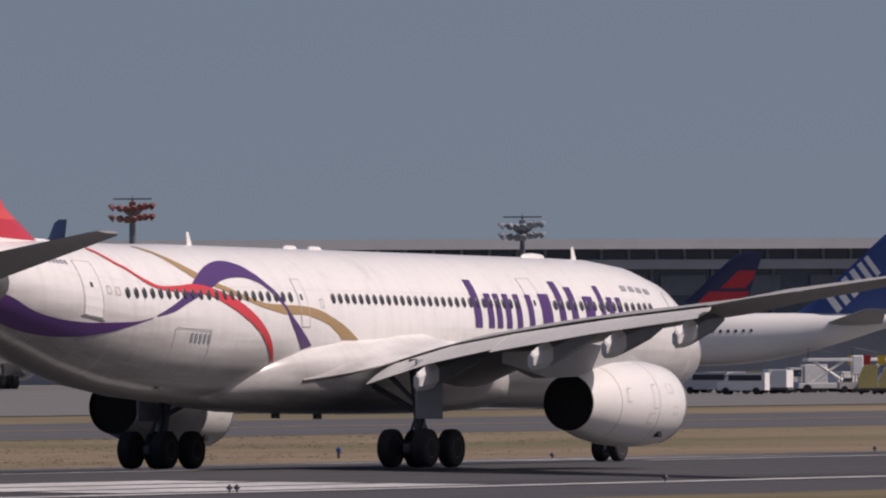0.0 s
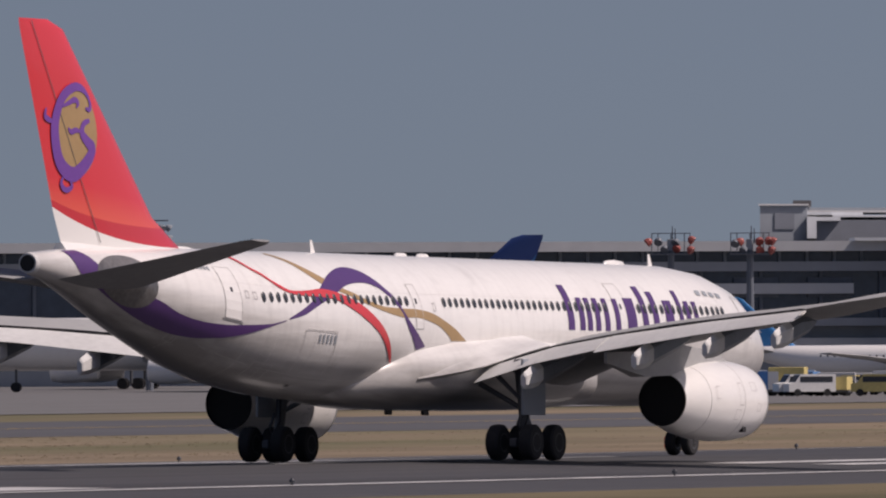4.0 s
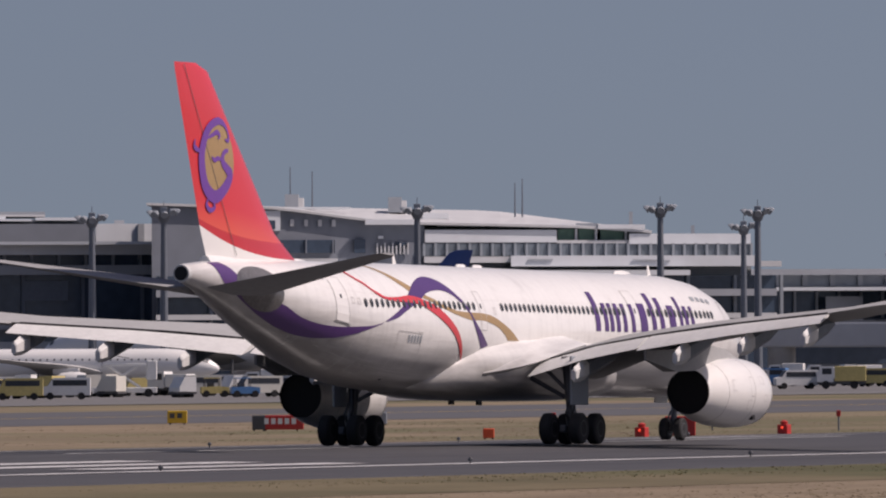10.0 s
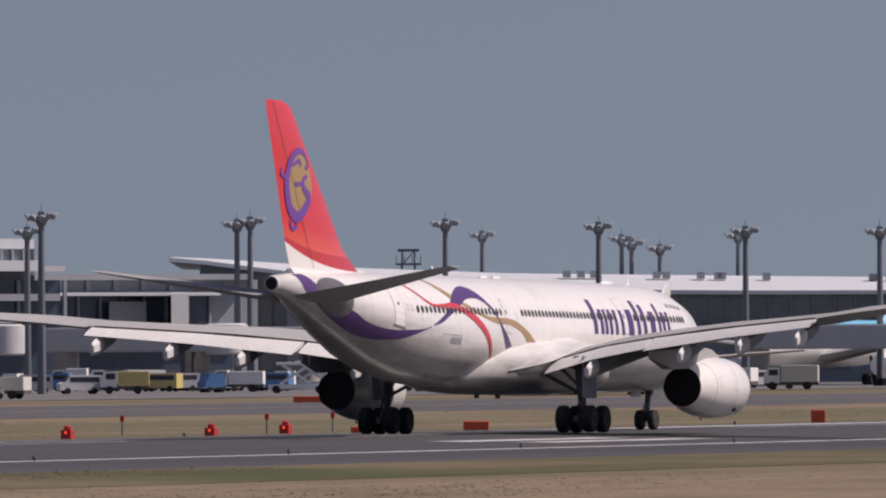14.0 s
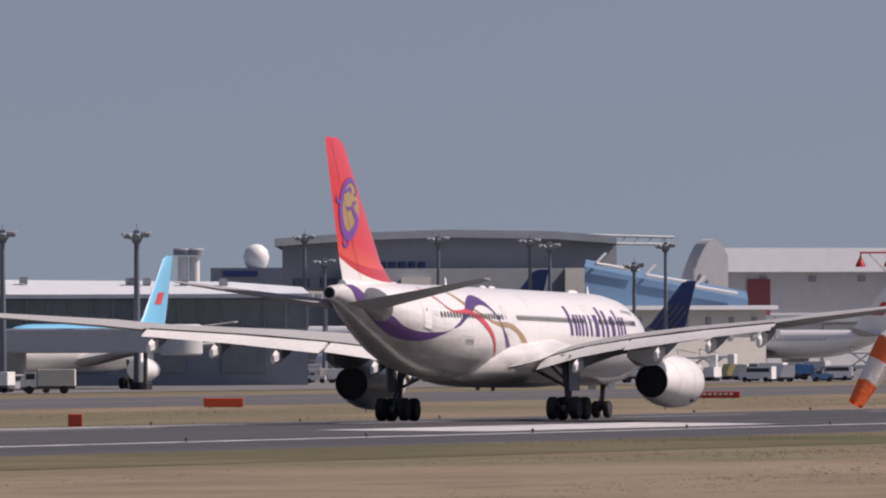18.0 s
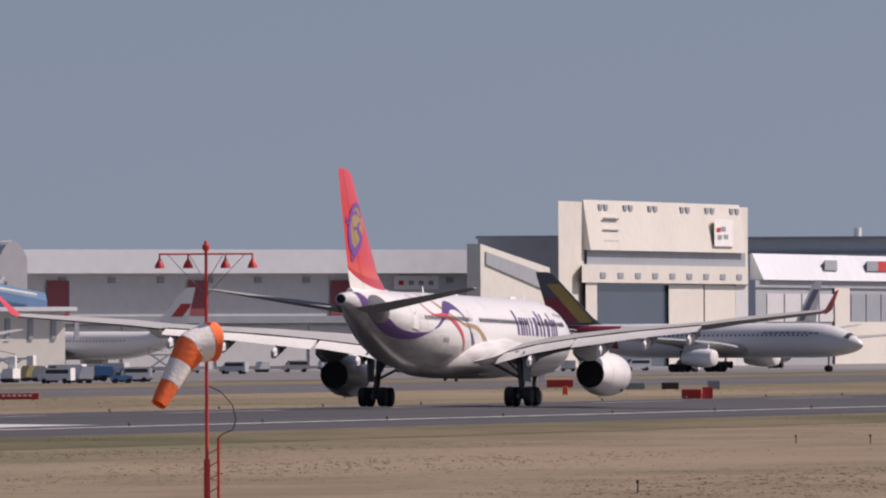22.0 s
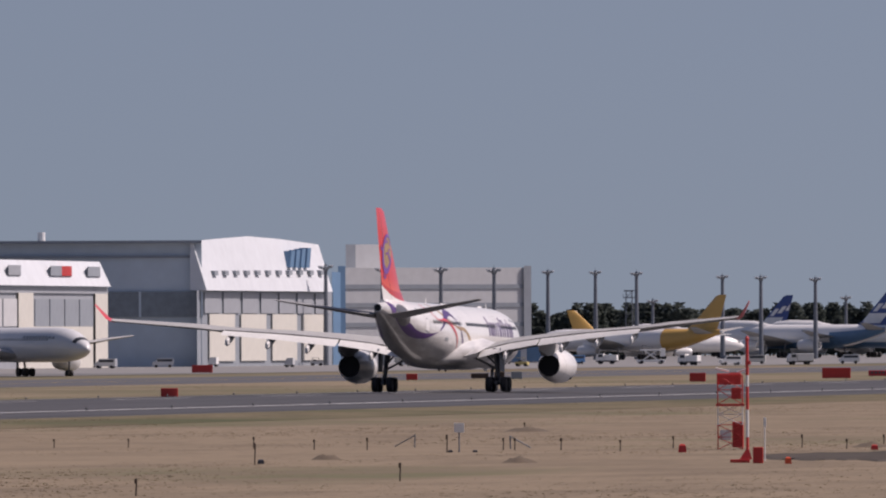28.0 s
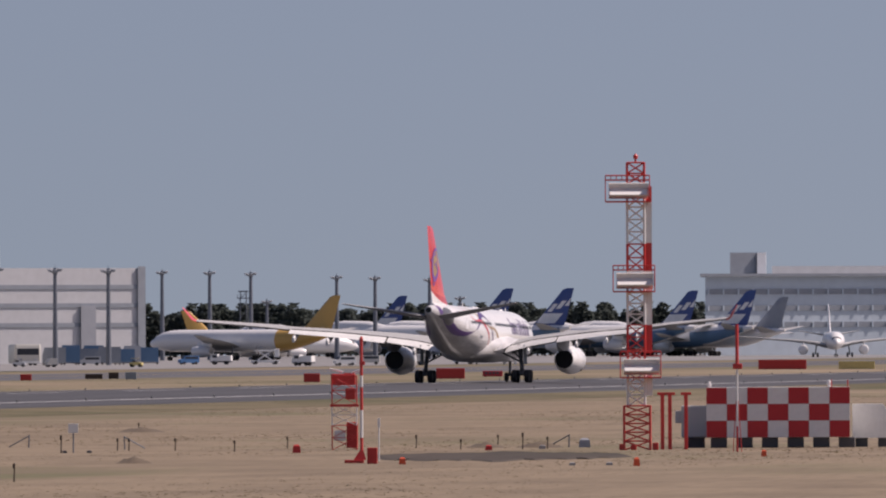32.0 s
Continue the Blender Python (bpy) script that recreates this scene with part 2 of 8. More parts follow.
def site(az, dist, z=GZ, turn=0.0):
    """A place at a compass angle (degrees from +Y, clockwise) and distance from the camera's post; local x runs across, y away."""
    a = radians(az)
    return pose(dist * math.sin(a), dist * math.cos(a), z, 0, 0, -az + turn)

# ---- ground ----


def field_material(name, tan, green, dark, amount):
    """Dry winter turf: straw colour with greener and barer patches drawn out along the runway."""
    m = bpy.data.materials.new(name)
    m.use_nodes = True
    nt = m.node_tree
    b = nt.nodes["Principled BSDF"]
    b.inputs["Roughness"].default_value = 0.95
    b.inputs["Specular IOR Level"].default_value = 0.15
    co = nt.nodes.new("ShaderNodeTexCoord")
    outs = []
    for sx, sy, sc, det in ((0.035, 0.012, 1.0, 6), (2.6, 0.22, 1.0, 6), (0.012, 0.005, 1.0, 4), (0.16, 0.06, 1.0, 6)):
        mp, nz = nt.nodes.new("ShaderNodeMapping"), nt.nodes.new("ShaderNodeTexNoise")
        mp.inputs["Scale"].default_value = (sx, sy, 1)
        nz.inputs["Scale"].default_value, nz.inputs["Detail"].default_value = sc, det
        nt.links.new(co.outputs["Object"], mp.inputs[0])
        nt.links.new(mp.outputs[0], nz.inputs["Vector"])
        outs.append(nz.outputs[0])
    def mix(a, bcol, fac, lo, hi):
        r, x = nt.nodes.new("ShaderNodeMapRange"), nt.nodes.new("ShaderNodeMix")
        x.data_type = "RGBA"
        r.inputs[1].default_value, r.inputs[2].default_value = lo, hi
        nt.links.new(fac, r.inputs[0])
        nt.links.new(r.outputs[0], x.inputs[0])
        for k, c in ((6, a), (7, bcol)):
            if isinstance(c, tuple):
                x.inputs[k].default_value = (*c, 1)
            else:
                nt.links.new(c, x.inputs[k])
        return x.outputs[2]
    # greener towards the runway's edge, the more so farther along it
    sp = nt.nodes.new("ShaderNodeSeparateXYZ")
    nt.links.new(co.outputs["Object"], sp.inputs[0])
    near, along, both, lush = [nt.nodes.new("ShaderNodeMapRange") for _ in range(2)] + [nt.nodes.new("ShaderNodeMath") for _ in range(2)]
    near.inputs[1].default_value, near.inputs[2].default_value = -145, -200
    along.inputs[1].default_value, along.inputs[2].default_value, along.inputs[3].default_value = 480, 720, 0.15
    nt.links.new(sp.outputs[0], near.inputs[0])
    nt.links.new(sp.outputs[1], along.inputs[0])
    both.operation, lush.operation = "MULTIPLY", "MULTIPLY_ADD"
    nt.links.new(near.outputs[0], both.inputs[0])
    nt.links.new(along.outputs[0], both.inputs[1])
    nt.links.new(both.outputs[0], lush.inputs[0])
    lush.inputs[1].default_value = 0.17 if amount == 0 else 0.0
    nt.links.new(outs[0], lush.inputs[2])
    c = mix(tan, green, lush.outputs[0], 0.55 - amount, 0.68 - amount)
    c = mix(c, dark, outs[3], 0.43, 0.68)
    c = mix(c, tuple(k * 0.72 for k in dark), outs[1], 0.52, 0.85)
    c = mix(c, tuple(k * 1.12 for k in tan), outs[2], 0.5, 0.7)
    nt.links.new(c, b.inputs["Base Color"])
    bp = nt.nodes.new("ShaderNodeBump")
    bp.inputs["Strength"].default_value, bp.inputs["Distance"].default_value = 0.6, 0.1
    nt.links.new(outs[1], bp.inputs["Height"])
    nt.links.new(bp.outputs[0], b.inputs["Normal"])
    return m


TURF = field_material("dry_turf", (0.222, 0.176, 0.122), (0.130, 0.124, 0.072), (0.168, 0.133, 0.094), 0.0)
SOIL = field_material("bare_soil", (0.075, 0.064, 0.054), (0.06, 0.056, 0.042), (0.05, 0.043, 0.038), 0.0)
VERGE = field_material("green_verge", (0.15, 0.125, 0.078), (0.07, 0.08, 0.038), (0.095, 0.085, 0.05), 0.07)


def asphalt_material(name, base, rubber):
    """Worn asphalt with patches, seams and streaks of tyre rubber along y."""
    m = mat(name, base, 0.75, var=0.22, scale=0.5, bump=0.15)
    nt = m.node_tree
    b = nt.nodes["Principled BSDF"]
    src = b.inputs["Base Color"].links[0].from_socket
    co, mp, nz = nt.nodes.new("ShaderNodeTexCoord"), nt.nodes.new("ShaderNodeMapping"), nt.nodes.new("ShaderNodeTexNoise")
    mp.inputs["Scale"].default_value = (0.35, 0.004, 1)
    nz.inputs["Scale"].default_value, nz.inputs["Detail"].default_value = 1.0, 4
    rg, mx = nt.nodes.new("ShaderNodeMapRange"), nt.nodes.new("ShaderNodeMix")
    mx.data_type = "RGBA"
    mx.inputs[7].default_value = (*rubber, 1)
    rg.inputs[1].default_value, rg.inputs[2].default_value = 0.45, 0.7
    nt.links.new(co.outputs["Object"], mp.inputs[0])
    nt.links.new(mp.outputs[0], nz.inputs["Vector"])
    nt.links.new(nz.outputs[0], rg.inputs[0])
    nt.links.new(rg.outputs[0], mx.inputs[0])
    nt.links.new(src, mx.inputs[6])
    nt.links.new(mx.outputs[2], b.inputs["Base Color"])
    return m


ASPHALT = asphalt_material("runway_asphalt", (0.053, 0.053, 0.057), (0.03, 0.03, 0.033))
TAXIWAY = asphalt_material("taxiway_asphalt", (0.085, 0.085, 0.09), (0.062, 0.062, 0.066))
APRON = asphalt_material("apron_concrete", (0.15, 0.147, 0.145), (0.115, 0.113, 0.112))


def strip(name, cols, y0, y1, material, label, category, lift=0.0, ny=1, kind="structure"):
    """A long sheet along y; cols: (x, z) pairs from one side to the other."""
    g = Geo()
    n = len(cols)
    ys = [y0 + (y1 - y0) * i / ny for i in range(ny + 1)]
    g.add([(x, y, z + lift) for y in ys for x, z in cols],
          [(i * n + j, i * n + j + 1, (i + 1) * n + j + 1, (i + 1) * n + j) for i in range(ny) for j in range(n - 1)])
    return solid(name, g, material, label, category, kind=kind)


def crown(x):
    """Height of the runway's surface at x."""
    d = x - RWX
    return -0.0095 * d if d > 0 else 0.0135 * d


strip("ground", [(-4600, GZ), (-470, GZ), (-282, GZ + 0.05), (RWX, -0.12), (-206, -0.46), (-192, GZ), (0, GZ), (3000, GZ)], -1500, 4750, TURF,
      "dry straw-coloured turf of the airfield", "grass field", ny=8)
strip("verge_grass", [(-206.2, -0.40), (-199, -0.48), (-190, -0.585)], -300, 3400, VERGE, "greener grass along the runway's shoulder", "grass verge", ny=8)
strip("runway", [(-280.65, crown(-280.65)), (RWX, 0.0), (-206.65, crown(-206.65)), (-206.0, -0.44)], -300, 4000, ASPHALT, "dark worn asphalt runway with tyre marks", "runway", ny=12)
strip("taxiway", [(-432, GZ), (-364, GZ)], -300, 4300, TAXIWAY, "grey asphalt parallel taxiway", "taxiway", lift=0.04, ny=12)
strip("apron", [(-4500, GZ), (-475, GZ)], -300, 4600, APRON, "pale concrete aircraft apron", "apron", lift=0.05, ny=12)


# Paler sheet added over the apron: mimics haze, bounces light onto jets and hangars.
PALECONCRETE = asphalt_material("haze_bounce_concrete", (0.215, 0.21, 0.205), (0.175, 0.17, 0.165))
strip("bounce_apron", [(-4400, GZ), (-480, GZ)], 2350, 4590, PALECONCRETE, "pale apron sheet added to mimic haze and bounce light", "apron", lift=0.055, ny=6)


def marking(name, x0, x1, y0, y1, label):
    g = Geo()
    n = max(1, int((y1 - y0) / 25))
    g.grid(lambda u, v: (x0 + (x1 - x0) * v, y0 + (y1 - y0) * u, crown(x0 + (x1 - x0) * v) + 0.025), n, 2)
    return solid(name, g, PAINTLINE, label, "runway marking", "runway markings", "structure")


marking("edge_line", RWX + 25.2, RWX + 26.3, -250, 3950, "white painted side stripe along the runway")
marking("edge_line", RWX - 26.3, RWX - 25.2, -250, 3950, "white painted side stripe along the runway")
for i in range(-4, 60):
    marking("centre_line", RWX - 0.45, RWX + 0.45, 60 * i, 60 * i + 30, "white dashed centre line of the runway")
for y0, y1, n, wd in ((330, 352, 3, 3.7), (396, 421, 3, 3.7), (494, 520, 3, 2.0), (640, 664, 2, 2.4)):
    for k in range(n):
        for sd in (1, -1):
            xs = sorted((RWX + sd * (11.5 + 4.5 * k), RWX + sd * (11.5 + wd + 4.5 * k)))
            marking("touchdown_mark", xs[0], xs[1], y0, y1, "white touchdown bar worn by tyres")
for sd in (1, -1):
    xs = sorted((RWX + sd * 11.5, RWX + sd * 21.5))
    marking("aiming_mark", xs[0], xs[1], 742, 806, "broad white aiming point bar worn by tyres")
for y0, y1 in ((-300, 4300),):
    strip("taxi_line", [(-398.3, GZ), (-397.7, GZ)], y0, y1, YELLOW, "yellow taxiway centre line", "marking", lift=0.06)

# ---- airliners ----
FUS = [(0, 4.30, 0.03), (0.25, 4.33, 0.43), (0.6, 4.38, 0.75), (1.5, 4.52, 1.27), (3, 4.72, 1.86), (5, 4.94, 2.40), (7, 5.06, 2.68), (9.5, 5.12, 2.81), (12, 5.13, 2.82), (42, 5.13, 2.82),
       (45, 5.19, 2.71), (48, 5.36, 2.55), (51, 5.66, 2.25), (54, 6.07, 1.83), (57, 6.50, 1.37), (59.5, 6.86, 0.93), (61.5, 7.08, 0.57), (62.65, 7.15, 0.42)]
GEAR = 32.05         # the main wheels' distance behind the nose


def fus_at(s):
    a = [p[0] for p in FUS]
    return float(np.interp(s, a, [p[1] for p in FUS])), float(np.interp(s, a, [p[2] for p in FUS]))


def skin(s, deg, sd=1, off=0.012):
    """A point on the fuselage: s behind the nose, deg above the side."""
    z, r = fus_at(s)
    a = radians(deg)
    return (sd * (r + off) * math.cos(a), GEAR - s, z + (r + off) * math.sin(a))


def airfoil(chord, thick, n=9, sym=False):
    """Closed section: (along, height), from the trailing edge over the top to the nose and back."""
    t = lambda u: 5 * thick * (0.2969 * math.sqrt(u) - 0.126 * u - 0.3516 * u * u + 0.2843 * u ** 3 - 0.1015 * u ** 4)
    us = [0.5 * (1 + math.cos(math.pi * i / n)) for i in range(n + 1)]
    up, dn, cb = (1, 1, 0) if sym else (0.9, 1.05, 0.0)
    return [(u * chord, t(u) * chord * up + cb * chord * math.sin(math.pi * u)) for u in us] + [(u * chord, -t(u) * chord * dn + cb * chord * math.sin(math.pi * u)) for u in us[-2:0:-1]]


def blade(stations, cut=None):
    """A wing-like loft. stations: (x, s_front, chord, z, thickness ratio, twist)."""
    rings = []
    for x, s, c, z, th, tw in stations:
        w = radians(tw)
        ring = []
        for u, hgt in airfoil(c, th):
            ring.append((x, GEAR - s - (u * math.cos(w) + hgt * math.sin(w)), z + hgt * math.cos(w) - u * math.sin(w)))
        rings.append(ring)
    return Geo().loft(rings)


WING = [(2.0, 20.4, 11.9, 3.66, 0.14, 1.1), (2.9, 21.0, 11.3, 3.80, 0.135, 1.1), (6.2, 23.3, 9.7, 4.53, 0.125, 1.1), (9.4, 25.6, 8.2, 4.93, 0.12, 1.1), (13.0, 28.0, 7.0, 5.27, 0.115, 1.0), (16, 30.1, 6.0, 5.47, 0.11, 1.0), (19.6, 32.6, 5.05, 5.71, 0.115, 1.2), (22, 34.2, 4.4, 6.0, 0.125, 1.9), (29.2, 39.2, 2.6, 6.54, 0.12, 1.9)]


def wing_at(x):
    xs = [w[0] for w in WING]
    return [float(np.interp(x, xs, [w[k] for w in WING])) for k in range(1, 6)]


def airliner(name, m, k, label, body=WHITE, fin=WHITE, engine=WHITE, tip=None, cone=None, n_eng=2, hump=False, rows=0, group="parked airliners", stripes=(), lower=None):
    """A jet of the background: the shape of a twin-jet, k times its size, in its main parts."""
    th = thing(name, m, label, "airliner", group)
    K = Matrix.Scale(k, 4)
    def p(nm, g, mt, lab="", par=th, sm=True):
        g.v = [tuple(K @ Vector(q)) for q in g.v]
        return part(nm, g, mt, par, lab, sm)
    g = Geo()
    g.loft([[(r * math.cos(a), GEAR - s, z + r * math.sin(a)) for a in [2 * math.pi * i / 20 for i in range(20)]] for s, z, r in FUS])
    fu = p("fuselage", g, body)
    if hump:
        g = Geo()
        hp = [(1.2, 4.9, 1.0), (3, 6.0, 1.6), (6, 6.9, 1.85), (10, 7.2, 1.9), (18, 7.1, 1.85), (24, 6.3, 1.6)]
        g.loft([[(r * 0.95 * math.cos(a), GEAR - s, z + r * math.sin(a)) for a in [2 * math.pi * i / 16 for i in range(16)]] for s, z, r in hp])
        p("upper_deck", g, body)
    if lower:
        g = Geo()
        g.grid(lambda u, v: skin(3 + 44 * u, -150 + 120 * v, 1, 0.07), 20, 20)
        p("painted_belly", g, lower)
    g = Geo().grid(lambda u, v: skin(1.75 + 0.75 * u + 0.5 * abs(v - 0.5), 30 + 120 * v, 1, 0.03), 2, 10)
    p("cockpit_glass", g, GLASS)
    if rows:
        for sd in (1, -1):
            g = Geo()
            for i in range(int(rows)):
                s = 9 + i * 38.0 / rows
                g.add([skin(s, 14, sd, 0.03), skin(s + 0.3, 14, sd, 0.03), skin(s + 0.3, 21, sd, 0.03), skin(s, 21, sd, 0.03)], [(0, 1, 2, 3)])
            tagged(p("window_row", g, GLASS), kind="stuff")
    for a, b, c0, c1, mt in stripes:
        for sd in (1, -1):
            g = Geo().grid(lambda u, v: skin(a + (b - a) * u, c0 + (c1 - c0) * v, sd, 0.07), 30, 10)
            p("painted_title", g, mt)
    for sd in (1, -1):
        p("wing", blade([(sd * x, *q) for x, *q in WING]), GREYWING)
        p("stabilizer", blade([(sd * 0.8, 54.0, 6.2, 6.75, 0.1, 0), (sd * 9.5, 59.6, 2.3, 8.25, 0.09, 0)]), GREYWING)
        if tip:
            p("winglet", blade([(sd * 28.6, 38.8, 2.6, 6.5, 0.1, 0), (sd * 29.6, 40.6, 0.9, 8.4, 0.1, 0)]), tip)
        for ex, es, ez in (((9.4, 22.6, 2.35),) if n_eng == 2 else ((8.6, 22.6, 2.3), (17.5, 28.6, 3.0))):
            prof = [(0, 1.02), (0.15, 1.28), (1.2, 1.52), (2.6, 1.55), (4.2, 1.4), (6.0, 1.06), (6.0, 0.9), (4.6, 0.85), (4.6, 0.05)]
            e = p("engine", Geo().lathe([(-a, r) for a, r in prof], (sd * ex, GEAR - es, ez), "Y", 16), engine)
            p("inlet", Geo().lathe([(-0.02, 1.0), (-0.5, 0.9), (-0.5, 0.02)], (sd * ex, GEAR - es, ez), "Y", 16), DARKGREY, par=e)
            p("pylon", Geo().box(sd * ex - 0.2, sd * ex + 0.2, GEAR - es - 6.0, GEAR - es - 1.2, ez + 1.2, ez + 2.2, 0.1), body)
        b = p("main_gear", Geo().tube((sd * 5.0, 0, 3.6), (sd * 5.34, 0, 0.7), 0.2, 0.2, 8), GEARMETAL)
        for dy in (-1.0, 1.0):
            for dx in (-0.7, 0.7):
                p("tyre", Geo().tube((sd * 5.34 + dx - 0.25, dy, 0.7), (sd * 5.34 + dx + 0.25, dy, 0.7), 0.7, 0.7, 14), RUBBER, par=b)
    p("nose_gear", Geo().tube((0, 25.4, 3.0), (0, 25.4, 0.5), 0.14, 0.14, 8), GEARMETAL)
    for dx in (-0.35, 0.35):
        p("nose_tyre", Geo().tube((dx - 0.17, 25.4, 0.53), (dx + 0.17, 25.4, 0.53), 0.53, 0.53, 14), RUBBER)
    p("fin", fin_geo(), fin)
    p("tail_cone", Geo().loft([[((r + 0.01) * math.cos(a), GEAR - s, z + (r + 0.01) * math.sin(a)) for a in [2 * math.pi * i / 12 for i in range(12)]] for s, z, r in FUS[-2:]]), cone or body)
    return th


def fin_geo(s0=50.5, c0=9.7, s1=60.1, c1=3.1, z0=7.75, z1=16.6, sweep=0.7, foot=0.5):
    rings = []
    for w in (0, 0.07, 0.15, 0.35, 0.55, 0.75, 0.96, 1.0):
        s, c, z = s0 + (s1 - s0) * w + sweep * min(1, w / 0.15), c0 + (c1 - c0) * w + foot * (1 - min(1, w / 0.15)), z0 + (z1 - z0) * w
        rings.append([(h, GEAR - s - u - (0 if w < 1 else c * 0.26), z) for u, h in airfoil(c if w < 1 else c * 0.72, 0.09 if w < 1 else 0.05, 9, True)])
    g = Geo().loft(rings)
    return g


OTHER_FIN = (51.2, 9.6, 9.7, -6.6, 16.6)      # front edge at the root and its sweep, chord and its taper, height of the tip
JET_FIN = (51.75, 8.7, 8.62, -5.47, 16.16)


def fin_skin(s, z, sd, off=0.02, plan=JET_FIN):
    w = (z - 7.75) / (plan[4] - 7.75)
    a, c = plan[0] + plan[1] * w, plan[2] + plan[3] * w
    u = min(max((s - a) / c, 0.02), 0.98)
    t = 5 * 0.09 * c * (0.2969 * math.sqrt(u) - 0.126 * u - 0.3516 * u * u + 0.2843 * u ** 3 - 0.1015 * u ** 4)
    return (sd * (t + off), GEAR - min(max(s, a + 0.02 * c), a + 0.98 * c), z)


def fin_material():
    """Red fin that fades to orange lower down, over a crimson band and a white root."""
    m = bpy.data.materials.new("fin_livery")
    m.use_nodes = True
    nt = m.node_tree
    b = nt.nodes["Principled BSDF"]
    b.inputs["Roughness"].default_value = 0.3
    b.inputs["Coat Weight"].default_value = 0.3
    co, sp = nt.nodes.new("ShaderNodeTexCoord"), nt.nodes.new("ShaderNodeSeparateXYZ")
    nt.links.new(co.outputs["Object"], sp.inputs[0])
    def op(kind, a, c=None):
        n = nt.nodes.new("ShaderNodeMath")
        n.operation = kind
        for i, q in enumerate((a, c)):
            if q is None:
                continue
            if isinstance(q, (int, float)):
                n.inputs[i].default_value = q
            else:
                nt.links.new(q, n.inputs[i])
        return n.outputs[0]
    def mix(f, a, c):
        x = nt.nodes.new("ShaderNodeMix")
        x.data_type = "RGBA"
        nt.links.new(f, x.inputs[0])
        for i, q in ((6, a), (7, c)):
            if isinstance(q, tuple):
                x.inputs[i].default_value = (*q, 1)
            else:
                nt.links.new(q, x.inputs[i])
        return x.outputs[2]
    back = op("MAXIMUM", op("DIVIDE", op("SUBTRACT", -18.95, sp.outputs[1]), 10.0), 0.0)
    white_top = op("ADD", 7.9, op("MULTIPLY", op("POWER", back, 2.6), 1.38))
    band_top = op("ADD", 8.6, op("MULTIPLY", op("POWER", back, 3.0), 0.92))
    fade = nt.nodes.new("ShaderNodeMapRange")
    nt.links.new(op("ADD", sp.outputs[2], op("MULTIPLY", sp.outputs[1], 0.12)), fade.inputs[0])
    fade.inputs[1].default_value, fade.inputs[2].default_value = 4.8, 6.9
    c = mix(fade.outputs[0], (0.80, 0.17, 0.095), (0.67, 0.036, 0.05))
    c = mix(op("LESS_THAN", sp.outputs[2], band_top), c, (0.55, 0.03, 0.045))
    c = mix(op("LESS_THAN", sp.outputs[2], white_top), c, (0.80, 0.79, 0.77))
    nt.links.new(c, b.inputs["Base Color"])
    return m


FIN_LIVERY = fin_material()


def ribbon(points, n=40, sd=1, off=0.014):
    """A painted band on the fuselage. points: (s, low angle, high angle) or (s_low, low, s_high, high) along the band."""
    g = Geo()
    pts = [(p[0], p[1], p[0], p[2]) if len(p) == 3 else p for p in points]
    ts = np.linspace(0, len(pts) - 1, n + 1)
    def at(t, k):
        i = min(int(t), len(pts) - 2)
        w = t - i
        p0, p1, p2, p3 = pts[max(i - 1, 0)][k], pts[i][k], pts[i + 1][k], pts[min(i + 2, len(pts) - 1)][k]
        return 0.5 * (2 * p1 + (p2 - p0) * w + (2 * p0 - 5 * p1 + 4 * p2 - p3) * w * w + (3 * p1 - p0 - 3 * p2 + p3) * w ** 3)
    def fn(u, v):
        t = u * (len(pts) - 1)
        return skin(at(t, 0) * (1 - v) + at(t, 2) * v, at(t, 1) * (1 - v) + at(t, 3) * v, sd, off)
    return g.grid(fn, n, 8)


def plate(s0, s1, d0, d1, sd=1, off=0.02, slant=0.0):
    """A patch of the fuselage's skin between two stations and two angles."""
    return Geo().grid(lambda u, v: skin(s0 + (s1 - s0) * u - slant * v, d0 + (d1 - d0) * v, sd, off), 4, 6)


def outline(s0, s1, d0, d1, sd, w=0.035):
    """A thin frame round a door."""
    g = Geo()
    a = math.degrees(w / 2.8)
    for q in ((s0, s0 + w, d0, d1), (s1 - w, s1, d0, d1), (s0, s1, d0, d0 + a), (s0, s1, d1 - a, d1)):
        g.grid(lambda u, v: skin(q[0] + (q[1] - q[0]) * u, q[2] + (q[3] - q[2]) * v, sd, 0.016), 1, 6)
    return g


def gap_point(sd, x, v):
    """A point of the black strip that paints the shade between wing and flap."""
    s, c, z, t, tw = wing_at(x)
    q = c * 0.861 + 0.03 * v
    return (sd * x, GEAR - s - q, z - math.sin(radians(tw)) * c * 0.86 + 0.04 - 0.13 * v)


def stroke(pts, sd, w=0.16):
    """A curling brush stroke on the fin, about the emblem's centre line."""
    n = 6 * (len(pts) - 1)
    def at(t):
        i = min(int(t), len(pts) - 2)
        f = t - i
        p = [pts[max(i - 1, 0)], pts[i], pts[i + 1], pts[min(i + 2, len(pts) - 1)]]
        return Vector([0.5 * (2 * p[1][k] + (p[2][k] - p[0][k]) * f + (2 * p[0][k] - 5 * p[1][k] + 4 * p[2][k] - p[3][k]) * f * f + (3 * p[1][k] - p[0][k] - 3 * p[2][k] + p[3][k]) * f ** 3) for k in (0, 1)])
    def fn(u, v):
        t = u * (len(pts) - 1)
        d = at(min(t + 0.05, len(pts) - 1)) - at(max(t - 0.05, 0))
        d.normalize()
        q = at(t) + Vector((-d.y, d.x)) * (v - 0.5) * w * (0.35 + math.sin(math.pi * u))
        return fin_skin(59.4 + q.x, q.y, sd, 0.042)
    return Geo().grid(fn, n, 1)


